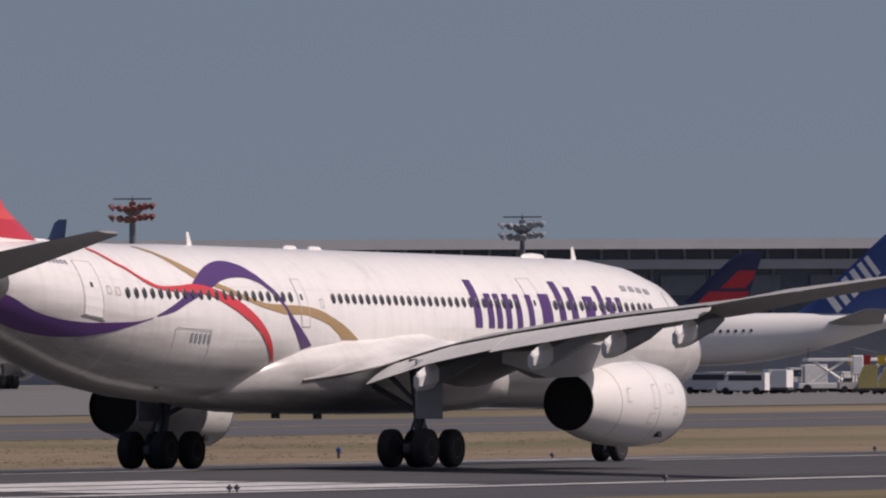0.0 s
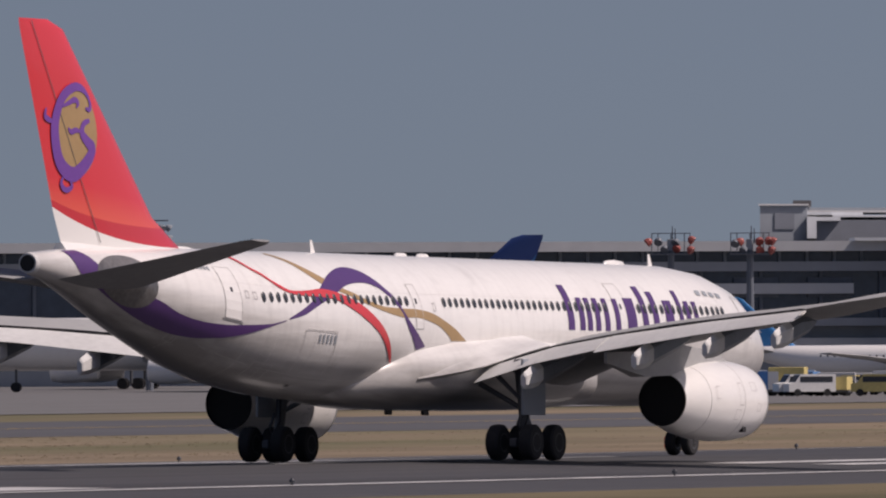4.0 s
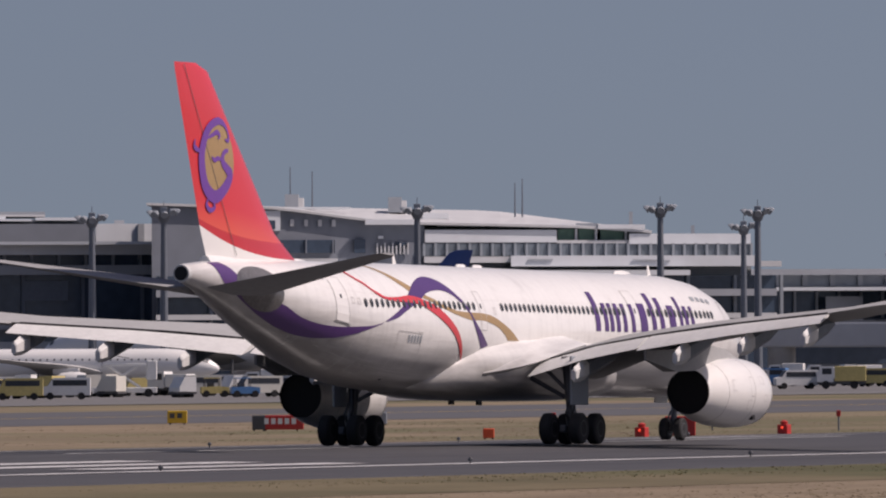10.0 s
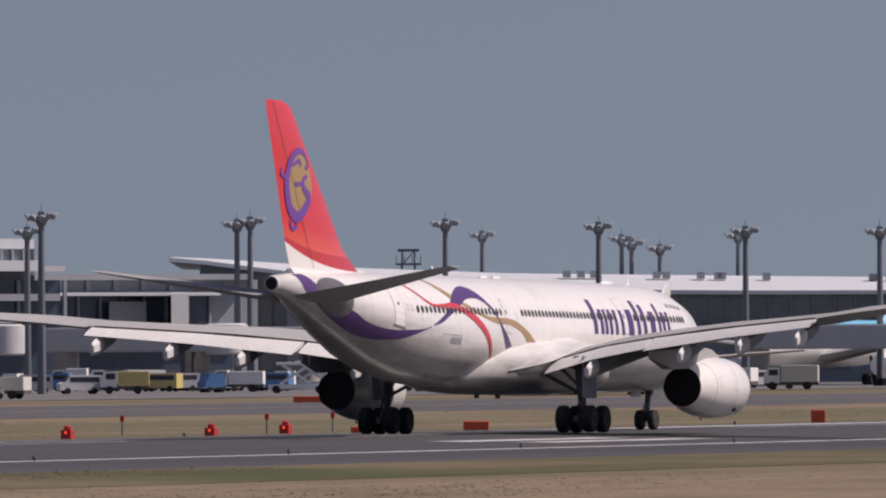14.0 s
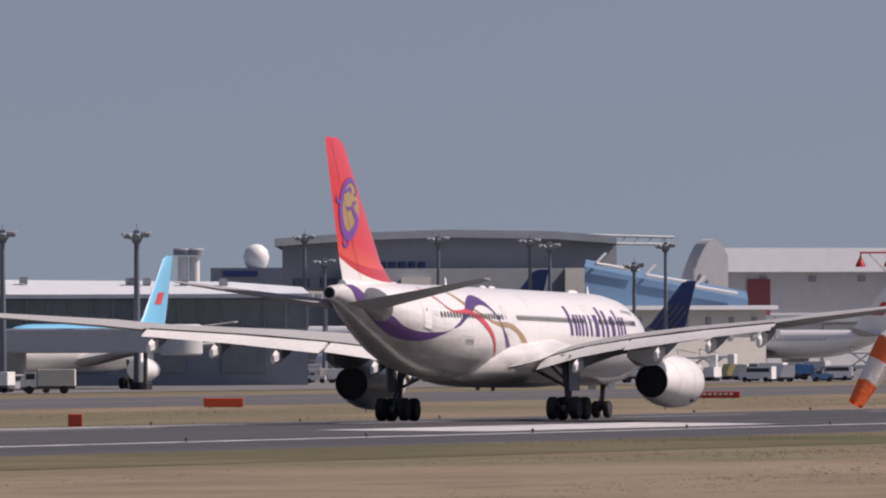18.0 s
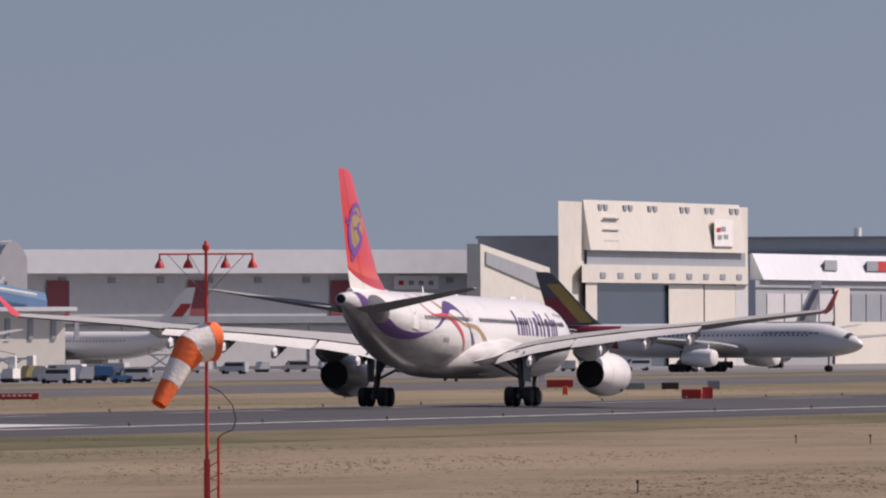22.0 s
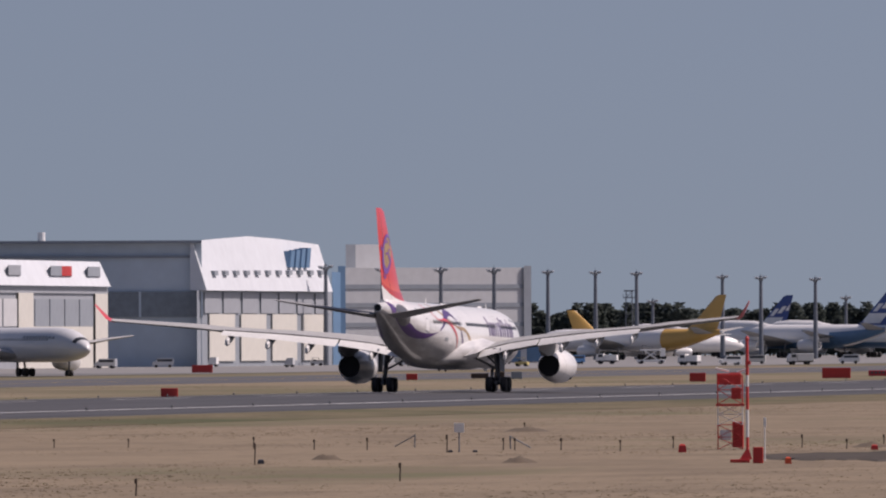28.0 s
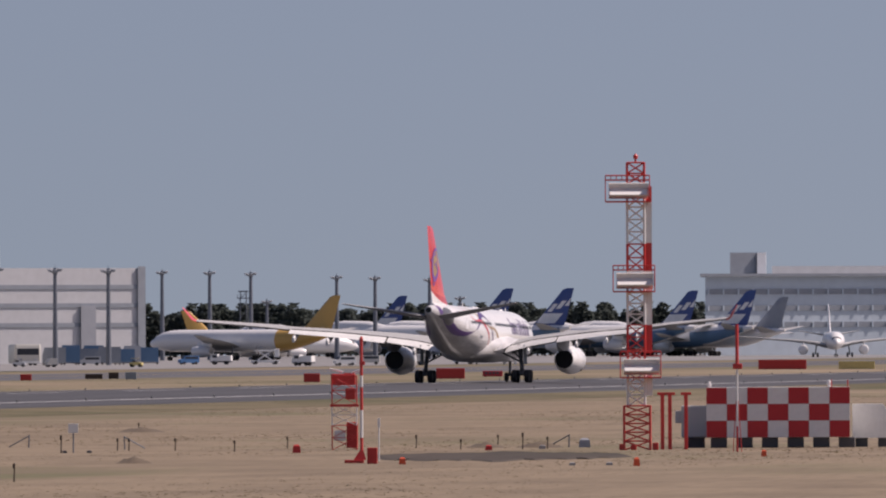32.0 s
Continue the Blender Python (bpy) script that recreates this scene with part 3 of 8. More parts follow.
def jet():
    """The twin-jet that takes off. Local y points forward, x to its right; the origin lies between the main wheels."""
    th = thing("airliner", pose(RWX, 452.7, 0, -0.8), "white twin-jet with purple, red and gold ribbons, red fin", "airliner")
    n = 48
    ss = sorted(set([p[0] for p in FUS] + [9.5 + 2.5 * i for i in range(14)]))
    g = Geo().loft([[(r * math.cos(2 * math.pi * i / n), GEAR - s, z + r * math.sin(2 * math.pi * i / n)) for i in range(n)] for s in ss for z, r in [fus_at(s)]])
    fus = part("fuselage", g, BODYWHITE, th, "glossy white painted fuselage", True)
    # belly fairing
    sec = []
    for s, wx, zt, zb in ((17.5, 1.3, 3.4, 2.45), (19.5, 2.4, 4.3, 2.2), (23, 3.1, 5.2, 2.04), (28, 3.4, 5.3, 1.98), (33, 3.35, 5.05, 1.96), (36, 3.08, 4.72, 2.0), (38, 2.62, 4.25, 2.12), (39.8, 1.7, 3.5, 2.26), (41.2, 0.7, 2.9, 2.42)):
        sec.append([(wx * math.copysign(abs(math.cos(a)) ** 0.75, math.cos(a)), GEAR - s, (zt + zb) / 2 + (zt - zb) / 2 * math.copysign(abs(math.sin(a)) ** 0.8, math.sin(a))) for a in [2 * math.pi * i / 32 for i in range(32)]])
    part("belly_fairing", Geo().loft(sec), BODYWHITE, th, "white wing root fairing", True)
    part("cockpit_glass", Geo().grid(lambda u, v: skin(2.0 + 0.75 * u + 0.7 * abs(v - 0.5), 32 + 116 * v, 1, 0.015), 2, 12), GLASS, fus)
    # doors
    for sd in (1, -1):
        for s0, s1, d0, d1 in ((50.1, 51.25, -10, 43), (35.75, 36.4, -2, 35.5), (17.3, 18.4, 2, 43.5), (5.2, 6.2, 2, 42)):
            part("door", plate(s0, s1, d0, d1, sd, 0.008), WHITE, fus, "closed white cabin door")
            part("door_frame", outline(s0, s1, d0, d1, sd), SEAM, fus)
        for s0, a0 in ((50.62, 16), (36.05, 18), (17.8, 19)):
            part("door_window", plate(s0, s0 + 0.16, a0, a0 + 4.5, sd, 0.014), GLASS, fus)
        for s0 in (49.66, 49.1, 34.66):
            part("blanked_window", outline(s0 - 0.13, s0 + 0.13, 12.5, 19.5, sd, 0.03), SEAM, fus)
        part("cargo_door", outline(43.0, 45.5, -52, -7, sd), SEAM, fus)
    # windows
    wg = Geo()
    wg.add([(0.0, 0.135 * math.cos(2 * math.pi * i / 12), 0.2 * math.sin(2 * math.pi * i / 12)) for i in range(12)] + [(0.012, 0.115 * math.cos(2 * math.pi * i / 12), 0.175 * math.sin(2 * math.pi * i / 12)) for i in range(12)],
           [(i, (i + 1) % 12, 12 + (i + 1) % 12, 12 + i) for i in range(12)] + [tuple(range(12, 24))])
    wm = wg.mesh("window", GLASS)
    spots = [36.96 + 0.55 * i for i in range(22)] + [19.33 + 0.533 * i for i in range(28)] + [8.28 + 0.533 * i for i in range(16)]
    for sd in (1, -1):
        for s in spots:
            z, r = fus_at(s)
            a = math.degrees(math.asin(min(0.9, (6.1 - z) / r)))
            q = skin(s, a, sd, 0.034)
            part("window", wm, None, fus, m=pose(*q, 0, -a, 0 if sd > 0 else 180))
    # skin joints, access panels and vents
    for sd in (1, -1):
        for s in (8.4, 14.9, 20.2, 26.0, 33.4, 39.2, 44.6, 47.5, 49.3, 53.6):
            part("skin_joint", Geo().grid(lambda u, v: skin(s + 0.014 * v, -80 + 158 * u, sd, 0.006), 20, 1), FAINT, fus)
        for d0 in (26.5, -13.0, -48.0):
            part("lap_joint", Geo().grid(lambda u, v: skin(8.0 + 44 * u, d0 + 0.22 * v, sd, 0.006), 30, 1), FAINT, fus)
        for s0, s1, d0, d1 in ((46.9, 48.3, -62, -42), (47.6, 48.2, -35, -28), (53.4, 54.0, -60, -40), (14.0, 16.6, -48, -10), (10.6, 11.1, -40, -33)):
            part("access_panel", outline(s0, s1, d0, d1, sd, 0.025), SEAM, fus)
        for s0, d0 in ((44.4, -62), (55.3, -52)):
            part("outflow_vent", plate(s0, s0 + 0.3, d0, d0 + 3, sd, 0.012), DARKGREY, fus)
        part("door_sill", plate(50.0, 51.4, -12.2, -10.8, sd, 0.02), METAL, fus)
    for s in (24.5, 27.5, 34.5):
        part("belly_seam", Geo().grid(lambda u, v: (3.06 * math.cos(math.pi * (1.04 + 0.92 * u)), GEAR - s - 0.03 * v, 3.4 + 1.44 * math.sin(math.pi * (1.04 + 0.92 * u))), 16, 1), FAINT, fus)
    # ribbons
    for sd in (1, -1):
        lib = [("purple_ribbon", PURPLE, [(60.84, 66, 59.96, 64), (60.3, -4, 59.0, 16), (59.1, -30, 58.1, -6), (57.5, -45, 56.8, -12), (55.9, -51, 55.4, -14), (54.3, -50, 54.1, -21), (52.8, -43, 52.7, -21.5), (51.3, -32, 51.0, -16.5), (49.6, -20, 49.55, -11.5), (48.1, -8.6, 48.1, -6.4), (47.0, -2, 47.0, -1.4)]),
               ("purple_ribbon", PURPLE, [(46.7, -0.3, 46.8, 0.4), (45.6, 5, 46.1, 6), (44.8, 11, 45.3, 12.8), (43.8, 17.5, 44.5, 20.5), (42.6, 25.5, 43.6, 31.5), (41.7, 31.5, 42.3, 44), (40.8, 34.5, 40.8, 51.5), (39.8, 35, 39.7, 49), (39.0, 31.5, 38.95, 40.5), (38.4, 25, 38.4, 31), (38.0, 19, 37.9, 23.5), (37.5, 10.5, 37.45, 13), (37.1, -1, 36.85, 2.5), (36.2, -18.5, 35.5, -15.5)]),
               ("red_ribbon", RED, [(49.3, 62, 49.1, 65), (48.6, 45, 48.45, 47), (48.05, 38, 47.9, 40), (47.55, 31.5, 47.45, 33.3), (47.05, 26, 46.9, 28.5), (46.35, 22, 46.25, 24.8), (45.25, 21.2, 45.0, 26), (44.2, 21, 43.85, 28), (42.95, 19.3, 42.75, 25.8), (41.95, 13.5, 41.45, 19.5), (40.9, 6, 40.4, 11.5), (39.7, -4.5, 39.35, 0), (38.9, -15, 38.6, -12.5), (38.0, -30.5, 37.95, -29.5)]),
               ("gold_ribbon", GOLD, [(45.4, 72, 45.2, 75), (44.75, 57, 44.5, 60), (44.25, 44.5, 43.85, 48.5), (43.65, 35, 43.2, 40), (43.1, 29, 42.65, 34.5)]),
               ("gold_ribbon", GOLD, [(42.4, 26.5, 42.15, 30), (41.6, 22.8, 41.25, 25.5), (40.8, 18.5, 40.5, 21), (39.9, 14.5, 39.7, 17.5), (39.05, 11.3, 38.95, 15), (37.6, 7, 37.6, 14), (36.4, 7, 36.15, 13.5), (35.4, 5, 35.0, 11), (34.4, 0.5, 34.0, 5.5), (33.7, -5.5, 33.05, -1), (33.3, -10.5, 32.0, -10.5)])]
        for nm, mt, pts in lib:
            part(nm, ribbon(pts, 72, sd, {GOLD: 0.012, PURPLE: 0.019, RED: 0.026}[mt]), mt, fus, smooth=True)
        # the airline's name as plain bars
        bars = [(s - w, s, 1, tall) for s, w, tall in ((22.95, 0.55, 40), (21.9, 0.45, 28), (21.2, 0.42, 28), (20.45, 0.42, 28), (19.6, 0.42, 28), (18.62, 0.42, 28), (17.55, 0.85, 29), (16.1, 0.5, 41), (15.1, 0.5, 36), (13.95, 0.75, 28), (12.65, 0.36, 38), (12.0, 0.4, 28), (11.25, 0.38, 28))]
        for s0, s1, d0, d1 in bars:
            part("title_bar", plate(s0, s1, d0, d1, sd, 0.022, 0.12), PURPLE, fus)
        for i in range(4):
            part("small_title_bar", plate(10.15 - 0.68 * i - 0.42, 10.15 - 0.68 * i, 34.5, 39.5, sd, 0.02), SLATE, fus)
        for i in range(6):
            part("registration_bar", plate(51.6 + 0.25 * i, 51.75 + 0.25 * i, 37, 42, sd, 0.02), SLATE, fus)
        for i in range(5):
            part("small_title_bar", plate(43.05 + 0.3 * i, 43.2 + 0.3 * i, -16, -9, sd, 0.02), SLATE, fus)
        part("placard", plate(42.9, 45.3, -6.2, -4.6, sd, 0.012), FAINT, fus)
    # aerials
    for s in (39.65, 9.6):
        part("aerial", Geo().loft([[(-0.02, GEAR - s + 0.2, 0), (0.02, GEAR - s + 0.2, 0), (0.02, GEAR - s - 0.18, 0), (-0.02, GEAR - s - 0.18, 0)], [(-0.012, GEAR - s - 0.06, 0.5), (0.012, GEAR - s - 0.06, 0.5), (0.012, GEAR - s - 0.22, 0.5), (-0.012, GEAR - s - 0.22, 0.5)]]), WHITE, fus, m=pose(0, 0, fus_at(s)[0] + fus_at(s)[1] - 0.03))
    part("satcom_dome", Geo().lathe([(-0.9, 0.05), (-0.7, 0.16), (0, 0.2), (0.7, 0.16), (0.9, 0.05)], (0, GEAR - 13.0, 7.92), "Y", 12), WHITE, fus, smooth=True)
    for s in (30.2, 32.1):
        part("beacon", Geo().lathe([(-0.5, 0.05), (-0.3, 0.14), (0.3, 0.14), (0.5, 0.05)], (0, GEAR - s, 7.93), "Y", 10), WHITE, fus)
    for s in (30.0, 33.2):
        part("drain_mast", Geo().box(-0.06, 0.06, GEAR - s - 0.25, GEAR - s + 0.25, 1.8, 2.05, 0.02), DARKGREY, th)
    part("exhaust_ring", Geo().lathe([(0, 0.43), (-0.3, 0.37), (-0.3, 0.31), (0.2, 0.29), (0.2, 0.02)], (0, GEAR - 62.6, 7.15), "Y", 20), BELLY, th, "pale ring of the tail exhaust", True)
    part("exhaust_hole", Geo().lathe([(-0.27, 0.3), (-0.15, 0.02)], (0, GEAR - 62.65, 7.15), "Y", 16), BLACK, th)
    # fin
    fin = part("fin", fin_geo(50.55, 8.62, 59.25, 3.15, 7.75, 16.16, 1.2, 1.0), FIN_LIVERY, th, "red fin fading to orange, with a white root", True)
    part("fin_root", Geo().loft([[(x, GEAR - s, z) for x, z in ((-w, 7.6), (w, 7.6), (w * 0.3, zt), (-w * 0.3, zt))] for s, w, zt in ((47.5, 0.05, 7.7), (50.5, 0.4, 7.98), (55, 0.6, 8.0), (60.4, 0.35, 7.95))]), WHITE, fin, smooth=True)
    for sd in (1, -1):
        g = Geo().grid(lambda u, v: fin_skin(57.6 + 5.1 * u + 0.045 * v, 8.0 + 8.08 * u, sd, 0.028), 14, 1)
        part("rudder_gap", g, DARKGREY, fin)
        part("emblem_disc", Geo().grid(lambda u, v: fin_skin(59.4 + 1.5 * v * math.cos(2 * math.pi * u), 12.0 + 1.62 * v * math.sin(2 * math.pi * u), sd, 0.02), 28, 5), GOLD, fin, "gold disc of the emblem")
        body = ((-0.93, 1.3), (-0.5, 1.62), (0.15, 1.72), (0.9, 1.45), (1.38, 0.9), (1.58, 0.1), (1.3, -0.9), (0.75, -1.4), (0.1, -1.5), (-0.7, -1.05), (-1.1, -0.55), (-0.75, -0.3), (-0.35, 0.0), (-0.45, 0.36), (-0.9, 0.5))
        part("emblem_crescent", stroke([(a, 12.0 + b) for a, b in body], sd, 0.42), VIOLET, fin, "violet crescent of the emblem")
        for pts in (((1.15, 0.95), (0.7, 1.1), (0.2, 1.24), (-0.05, 1.1), (0.1, 0.95)), ((-0.84, 1.4), (-1.0, 1.1), (-0.9, 0.9), (-0.6, 0.95)), ((0.65, 0.2), (0.45, 0.05), (0.1, 0.12), (-0.3, 0.05)),
                    ((1.6, 0.4), (1.95, 0.45), (2.25, 0.6), (2.2, 0.9)), ((0.75, -1.45), (1.05, -1.84), (0.75, -2.1), (0.32, -1.98), (0.45, -1.76))):
            part("emblem_curl", stroke([(a, 12.0 + b) for a, b in pts], sd), VIOLET, fin)
    # tailplane
    for sd in (1, -1):
        st = part("stabilizer", blade([(sd * 0.8, 55.5, 6.5, 6.45, 0.09, -1.0), (sd * 9.1, 61.3, 2.1, 7.8, 0.08, -1.0), (sd * 9.4, 61.75, 1.5, 7.86, 0.06, -1.0)]), TAILGREY, th, "grey tailplane half", True)
        part("elevator_gap", Geo().grid(lambda u, v: (sd * (1.6 + 7.6 * u), GEAR - (60.0 + 2.7 * u) - 0.06 * v, 6.80 + 1.15 * u), 6, 1), DARKGREY, st)
        part("trim_plate", Geo().grid(lambda u, v: skin(57.4 + 1.85 * v * math.cos(2 * math.pi * u), 3 + 44 * v * math.sin(2 * math.pi * u), sd, 0.03), 28, 4), PLATEGREY, th, "grey plate round the tailplane's root", True)
    # wings
    for sd in (1, -1):
        w = part("wing", blade([(sd * x, s, c * 0.86, z, t / 0.86, tw) for x, s, c, z, t, tw in WING]), GREYWING, th, "light grey wing", True)
        def panel(x0, x1, drop, chordfrac, name, mt):
            st = []
            for x in (x0, (x0 + x1) / 2, x1):
                s, c, z, t, tw = wing_at(x)
                cf = c * chordfrac
                st.append((sd * x, s + c * 0.865, cf, z - math.sin(radians(tw)) * c * 0.86 - (0.07 if drop > 10 else 0.0), 0.10, drop))
            return part(name, blade(st), mt, w, "pale grey %s, lowered for take-off" % name if drop > 10 else "slightly drooped grey aileron", True)
        panel(3.6, 9.3, 19, 0.20, "flap", LIGHTFLAP)
        panel(9.5, 19.5, 18, 0.26, "flap", LIGHTFLAP)
        panel(19.7, 24.2, 3.5, 0.16, "aileron", GREYWING)
        panel(24.3, 28.9, 3.5, 0.16, "aileron", GREYWING)
        # Black strip stands in for the shadow under the wing's rear edge.
        part("flap_slot_shade", Geo().grid(lambda u, v: gap_point(sd, 3.9 + 15.5 * u, v), 16, 1), BLACK, w, "black strip painting the shade in the slot ahead of the flaps")
        fillet = [[(sd * xo, GEAR - so, zo), (sd * xi, GEAR - si, zi), (sd * (xi - 0.2), GEAR - si, zo - 0.3), (sd * (xo - 0.08), GEAR - so, zo - 0.07)]
                  for xo, so, zo, xi, si, zi in ((3.02, 36.6, 3.13, 2.85, 36.5, 3.2), (3.32, 35.3, 3.27, 2.8, 35.2, 3.62), (3.6, 33.9, 3.44, 2.9, 33.8, 4.02), (3.85, 32.4, 3.68, 2.95, 32.2, 4.38), (4.0, 31.0, 3.93, 3.0, 30.8, 4.62), (4.15, 29.6, 4.2, 3.0, 29.4, 4.8), (4.25, 27.6, 4.5, 3.0, 27.4, 4.9))]
        part("root_fillet", Geo().loft(fillet), BODYWHITE, w, "white fillet at the wing's root", True)
        wl = blade([(sd * 29.1, 39.1, 2.65, 6.45, 0.1, 1.5), (sd * 29.55, 39.7, 2.2, 6.66, 0.09, 1), (sd * 30.45, 41.7, 0.85, 7.92, 0.09, 1)])
        part("winglet", wl, RED, th, "red winglet", True)
        for x, ln in ((6.3, 4.4), (11.9, 4.0), (15.4, 3.6), (18.9, 3.0)):
            s, c, z, t, tw = wing_at(x)
            cf = c * (0.20 if x < 9.4 else 0.26)
            zf = z - math.sin(radians(tw)) * c * 0.86 - 0.07 - 0.31 * cf      # height of the flap's rear edge
            e = s + c * 0.865 + 0.95 * cf + 0.25
            ring = lambda a, zc, r: [(sd * x + r * 0.58 * math.cos(q), GEAR - e + a, zc + r * 1.15 * math.sin(q)) for q in [2 * math.pi * (i + 0.5) / 6 for i in range(6)]]
            # Dark body and pale tail paint in the wing's shade and the sunlit end.
            f = part("flap_fairing", Geo().loft([ring(ln * 1.15, z - 0.5, 0.05), ring(ln * 0.9, z - 0.62, 0.26), ring(ln * 0.55, (z + zf) / 2 - 0.48, 0.38), ring(0.95, zf - 0.38, 0.39)]), MASTGREY, w, "fairing body in a dark tone for the wing's shade")
            part("fairing_tip", Geo().loft([ring(0.95, zf - 0.38, 0.395), ring(0.35, zf - 0.5, 0.39), ring(-0.35, zf - 0.66, 0.29), ring(-0.42, zf - 0.68, 0.22)]), LIGHTFLAP, f, "blunt fairing tail in a pale tone for its sunlit end")
        # engine
        ex, es, ez = 9.4, 21.45, 2.33
        prof = [(0.0, 1.24), (0.05, 1.33), (0.35, 1.45), (1.2, 1.54), (2.6, 1.57), (4.1, 1.50), (5.4, 1.32), (6.3, 1.12), (6.85, 1.01), (6.85, 0.99), (5.0, 0.97)]
        e = part("engine", Geo().lathe([(-a, r) for a, r in [(1.1, 1.225)] + prof], (sd * ex, GEAR - es, ez), "Y", 40), WHITE, th, "white engine nacelle", True)
        part("inlet_lip", Geo().lathe([(0.0, 1.2), (0.06, 1.27), (0.0, 1.335), (-0.3, 1.455), (-0.31, 1.4), (-0.31, 1.2)], (sd * ex, GEAR - es + 0.01, ez), "Y", 40), METAL, e, "polished metal lip", True)
        part("inlet_duct", Geo().lathe([(0.0, 1.2), (-1.0, 1.22), (-1.2, 0.3), (-0.7, 0.04)], (sd * ex, GEAR - es, ez), "Y", 32), DARKGREY, e, "", True)
        part("nozzle", Geo().lathe([(-6.8, 1.015), (-6.92, 1.0), (-6.92, 0.97), (-5.3, 0.88), (-5.3, 0.02)], (sd * ex, GEAR - es, ez), "Y", 40), BLACK, e, "black exhaust nozzle", True)
        part("exhaust_plug", Geo().lathe([(-5.2, 0.45), (-6.0, 0.3), (-6.6, 0.05)], (sd * ex, GEAR - es, ez), "Y", 20), BLACK, e, "", True)
        for a in (2.6, 5.2):
            part("cowl_seam", Geo().lathe([(-a, float(np.interp(a, [q[0] for q in prof[:9]], [q[1] for q in prof[:9]])) + 0.004), (-a - 0.035, float(np.interp(a, [q[0] for q in prof[:9]], [q[1] for q in prof[:9]])) + 0.004)], (sd * ex, GEAR - es, ez), "Y", 40), SEAM, e)
        for da, dz, w, hh in ((1.7, 0.55, 0.5, 0.35), (2.9, 0.25, 0.35, 0.9), (3.1, -0.55, 0.45, 0.4), (1.3, -0.25, 0.3, 0.3), (4.6, 0.3, 0.5, 0.5)):
            rr = float(np.interp(da, [q[0] for q in prof[:9]], [q[1] for q in prof[:9]])) + 0.006
            cowl = lambda u, v: (sd * ex + math.sqrt(max(0.01, rr * rr - (dz + hh * (v - 0.5)) ** 2)), GEAR - es - da - w * (u - 0.5), ez + dz + hh * (v - 0.5))
            g = Geo()
            for u0, u1, v0, v1 in ((0, 1, 0, 0.05), (0, 1, 0.95, 1), (0, 0.06, 0, 1), (0.94, 1, 0, 1)):
                g.grid(lambda u, v: cowl(u0 + (u1 - u0) * u, v0 + (v1 - v0) * v), 2, 6)
            part("cowl_hatch", g, SEAM, e)
        part("drain_pipe", Geo().tube((sd * ex, GEAR - es - 4.0, ez - 1.5), (sd * ex + 0.05, GEAR - es - 4.1, ez - 1.68), 0.04), METAL, e)
        part("vent", Geo().box(sd * ex + 1.02, sd * ex + 1.2, GEAR - es - 2.1, GEAR - es - 1.8, ez - 1.22, ez - 1.0, 0.02), BLACK, e)
        pyl = Geo().loft([[(sd * ex + dx, GEAR - s, z) for dx, z in ((-wd, zb), (wd, zb), (wd, zt), (-wd, zt))] for s, wd, zb, zt in ((22.4, 0.05, 3.75, 3.85), (24.3, 0.28, 3.6, 4.25), (27.5, 0.36, 3.3, 4.5), (30.5, 0.32, 3.2, 4.2), (33.4, 0.06, 3.7, 4.1))])
        part("pylon", pyl, GREYWING, th, "grey engine pylon", True)
        # main gear
        gx = sd * 5.34
        leg = part("main_gear_leg", Geo().tube((sd * 5.05, 0.1, 3.9), (gx, 0, 1.0), 0.24, 0.2, 16).tube((gx, 0, 1.25), (gx, 0, 0.62), 0.28, 0.25, 16), GEARMETAL, th, "steel main landing gear leg", True)
        part("side_brace", Geo().tube((sd * 3.2, 0.3, 3.0), (gx, 0.1, 1.9), 0.11, 0.09, 10), GEARMETAL, leg, smooth=True)
        part("drag_brace", Geo().tube((sd * 5.1, 1.6, 3.3), (gx, 0.15, 2.0), 0.09, 0.08, 10), GEARMETAL, leg, smooth=True)
        part("torque_link", Geo().tube((gx, -0.3, 1.9), (gx, -0.7, 1.4), 0.06).tube((gx, -0.7, 1.4), (gx, -0.25, 0.9), 0.06), GEARMETAL, leg)
        part("bogie_beam", Geo().box(gx - 0.17, gx + 0.17, -1.15, 1.15, 0.52, 0.86, 0.06), GEARMETAL, leg)
        part("brake_hose", Geo().tube((gx + 0.2, -0.2, 2.6), (gx + 0.25, -0.35, 1.6), 0.035).tube((gx + 0.25, -0.35, 1.6), (gx + 0.1, -0.7, 0.9), 0.035), BLACK, leg)
        part("retract_jack", Geo().tube((sd * 4.3, -0.4, 3.3), (gx - sd * 0.1, -0.1, 2.3), 0.1, 0.07, 10), GEARMETAL, leg, smooth=True)
        part("pitch_trimmer", Geo().tube((gx, 0.25, 1.6), (gx, 0.85, 0.8), 0.06, 0.05, 8), GEARMETAL, leg)
        # Door colour is darkened to carry the shade under the wing.
        part("gear_door", Geo().box(sd * 5.72 - 0.05, sd * 5.72 + 0.05, -1.1, 0.9, 1.75, 3.9, 0.03), SLATE, leg, "gear door in dark grey that paints in the wing's shade")
        for dy in (-0.99, 0.99):
            for dx in (-0.7, 0.7):
                wheel(th, gx + dx, dy, 0.7, 0.7, 0.26)
    leg = part("nose_gear_leg", Geo().tube((0, 25.8, 3.2), (0, 25.38, 0.9), 0.17, 0.14, 14).tube((-0.55, 25.38, 0.885), (0.55, 25.38, 0.885), 0.09), GEARMETAL, th, "steel nose landing gear leg", True)
    part("drag_brace", Geo().tube((0, 27.2, 2.9), (0, 25.5, 1.9), 0.07), GEARMETAL, leg)
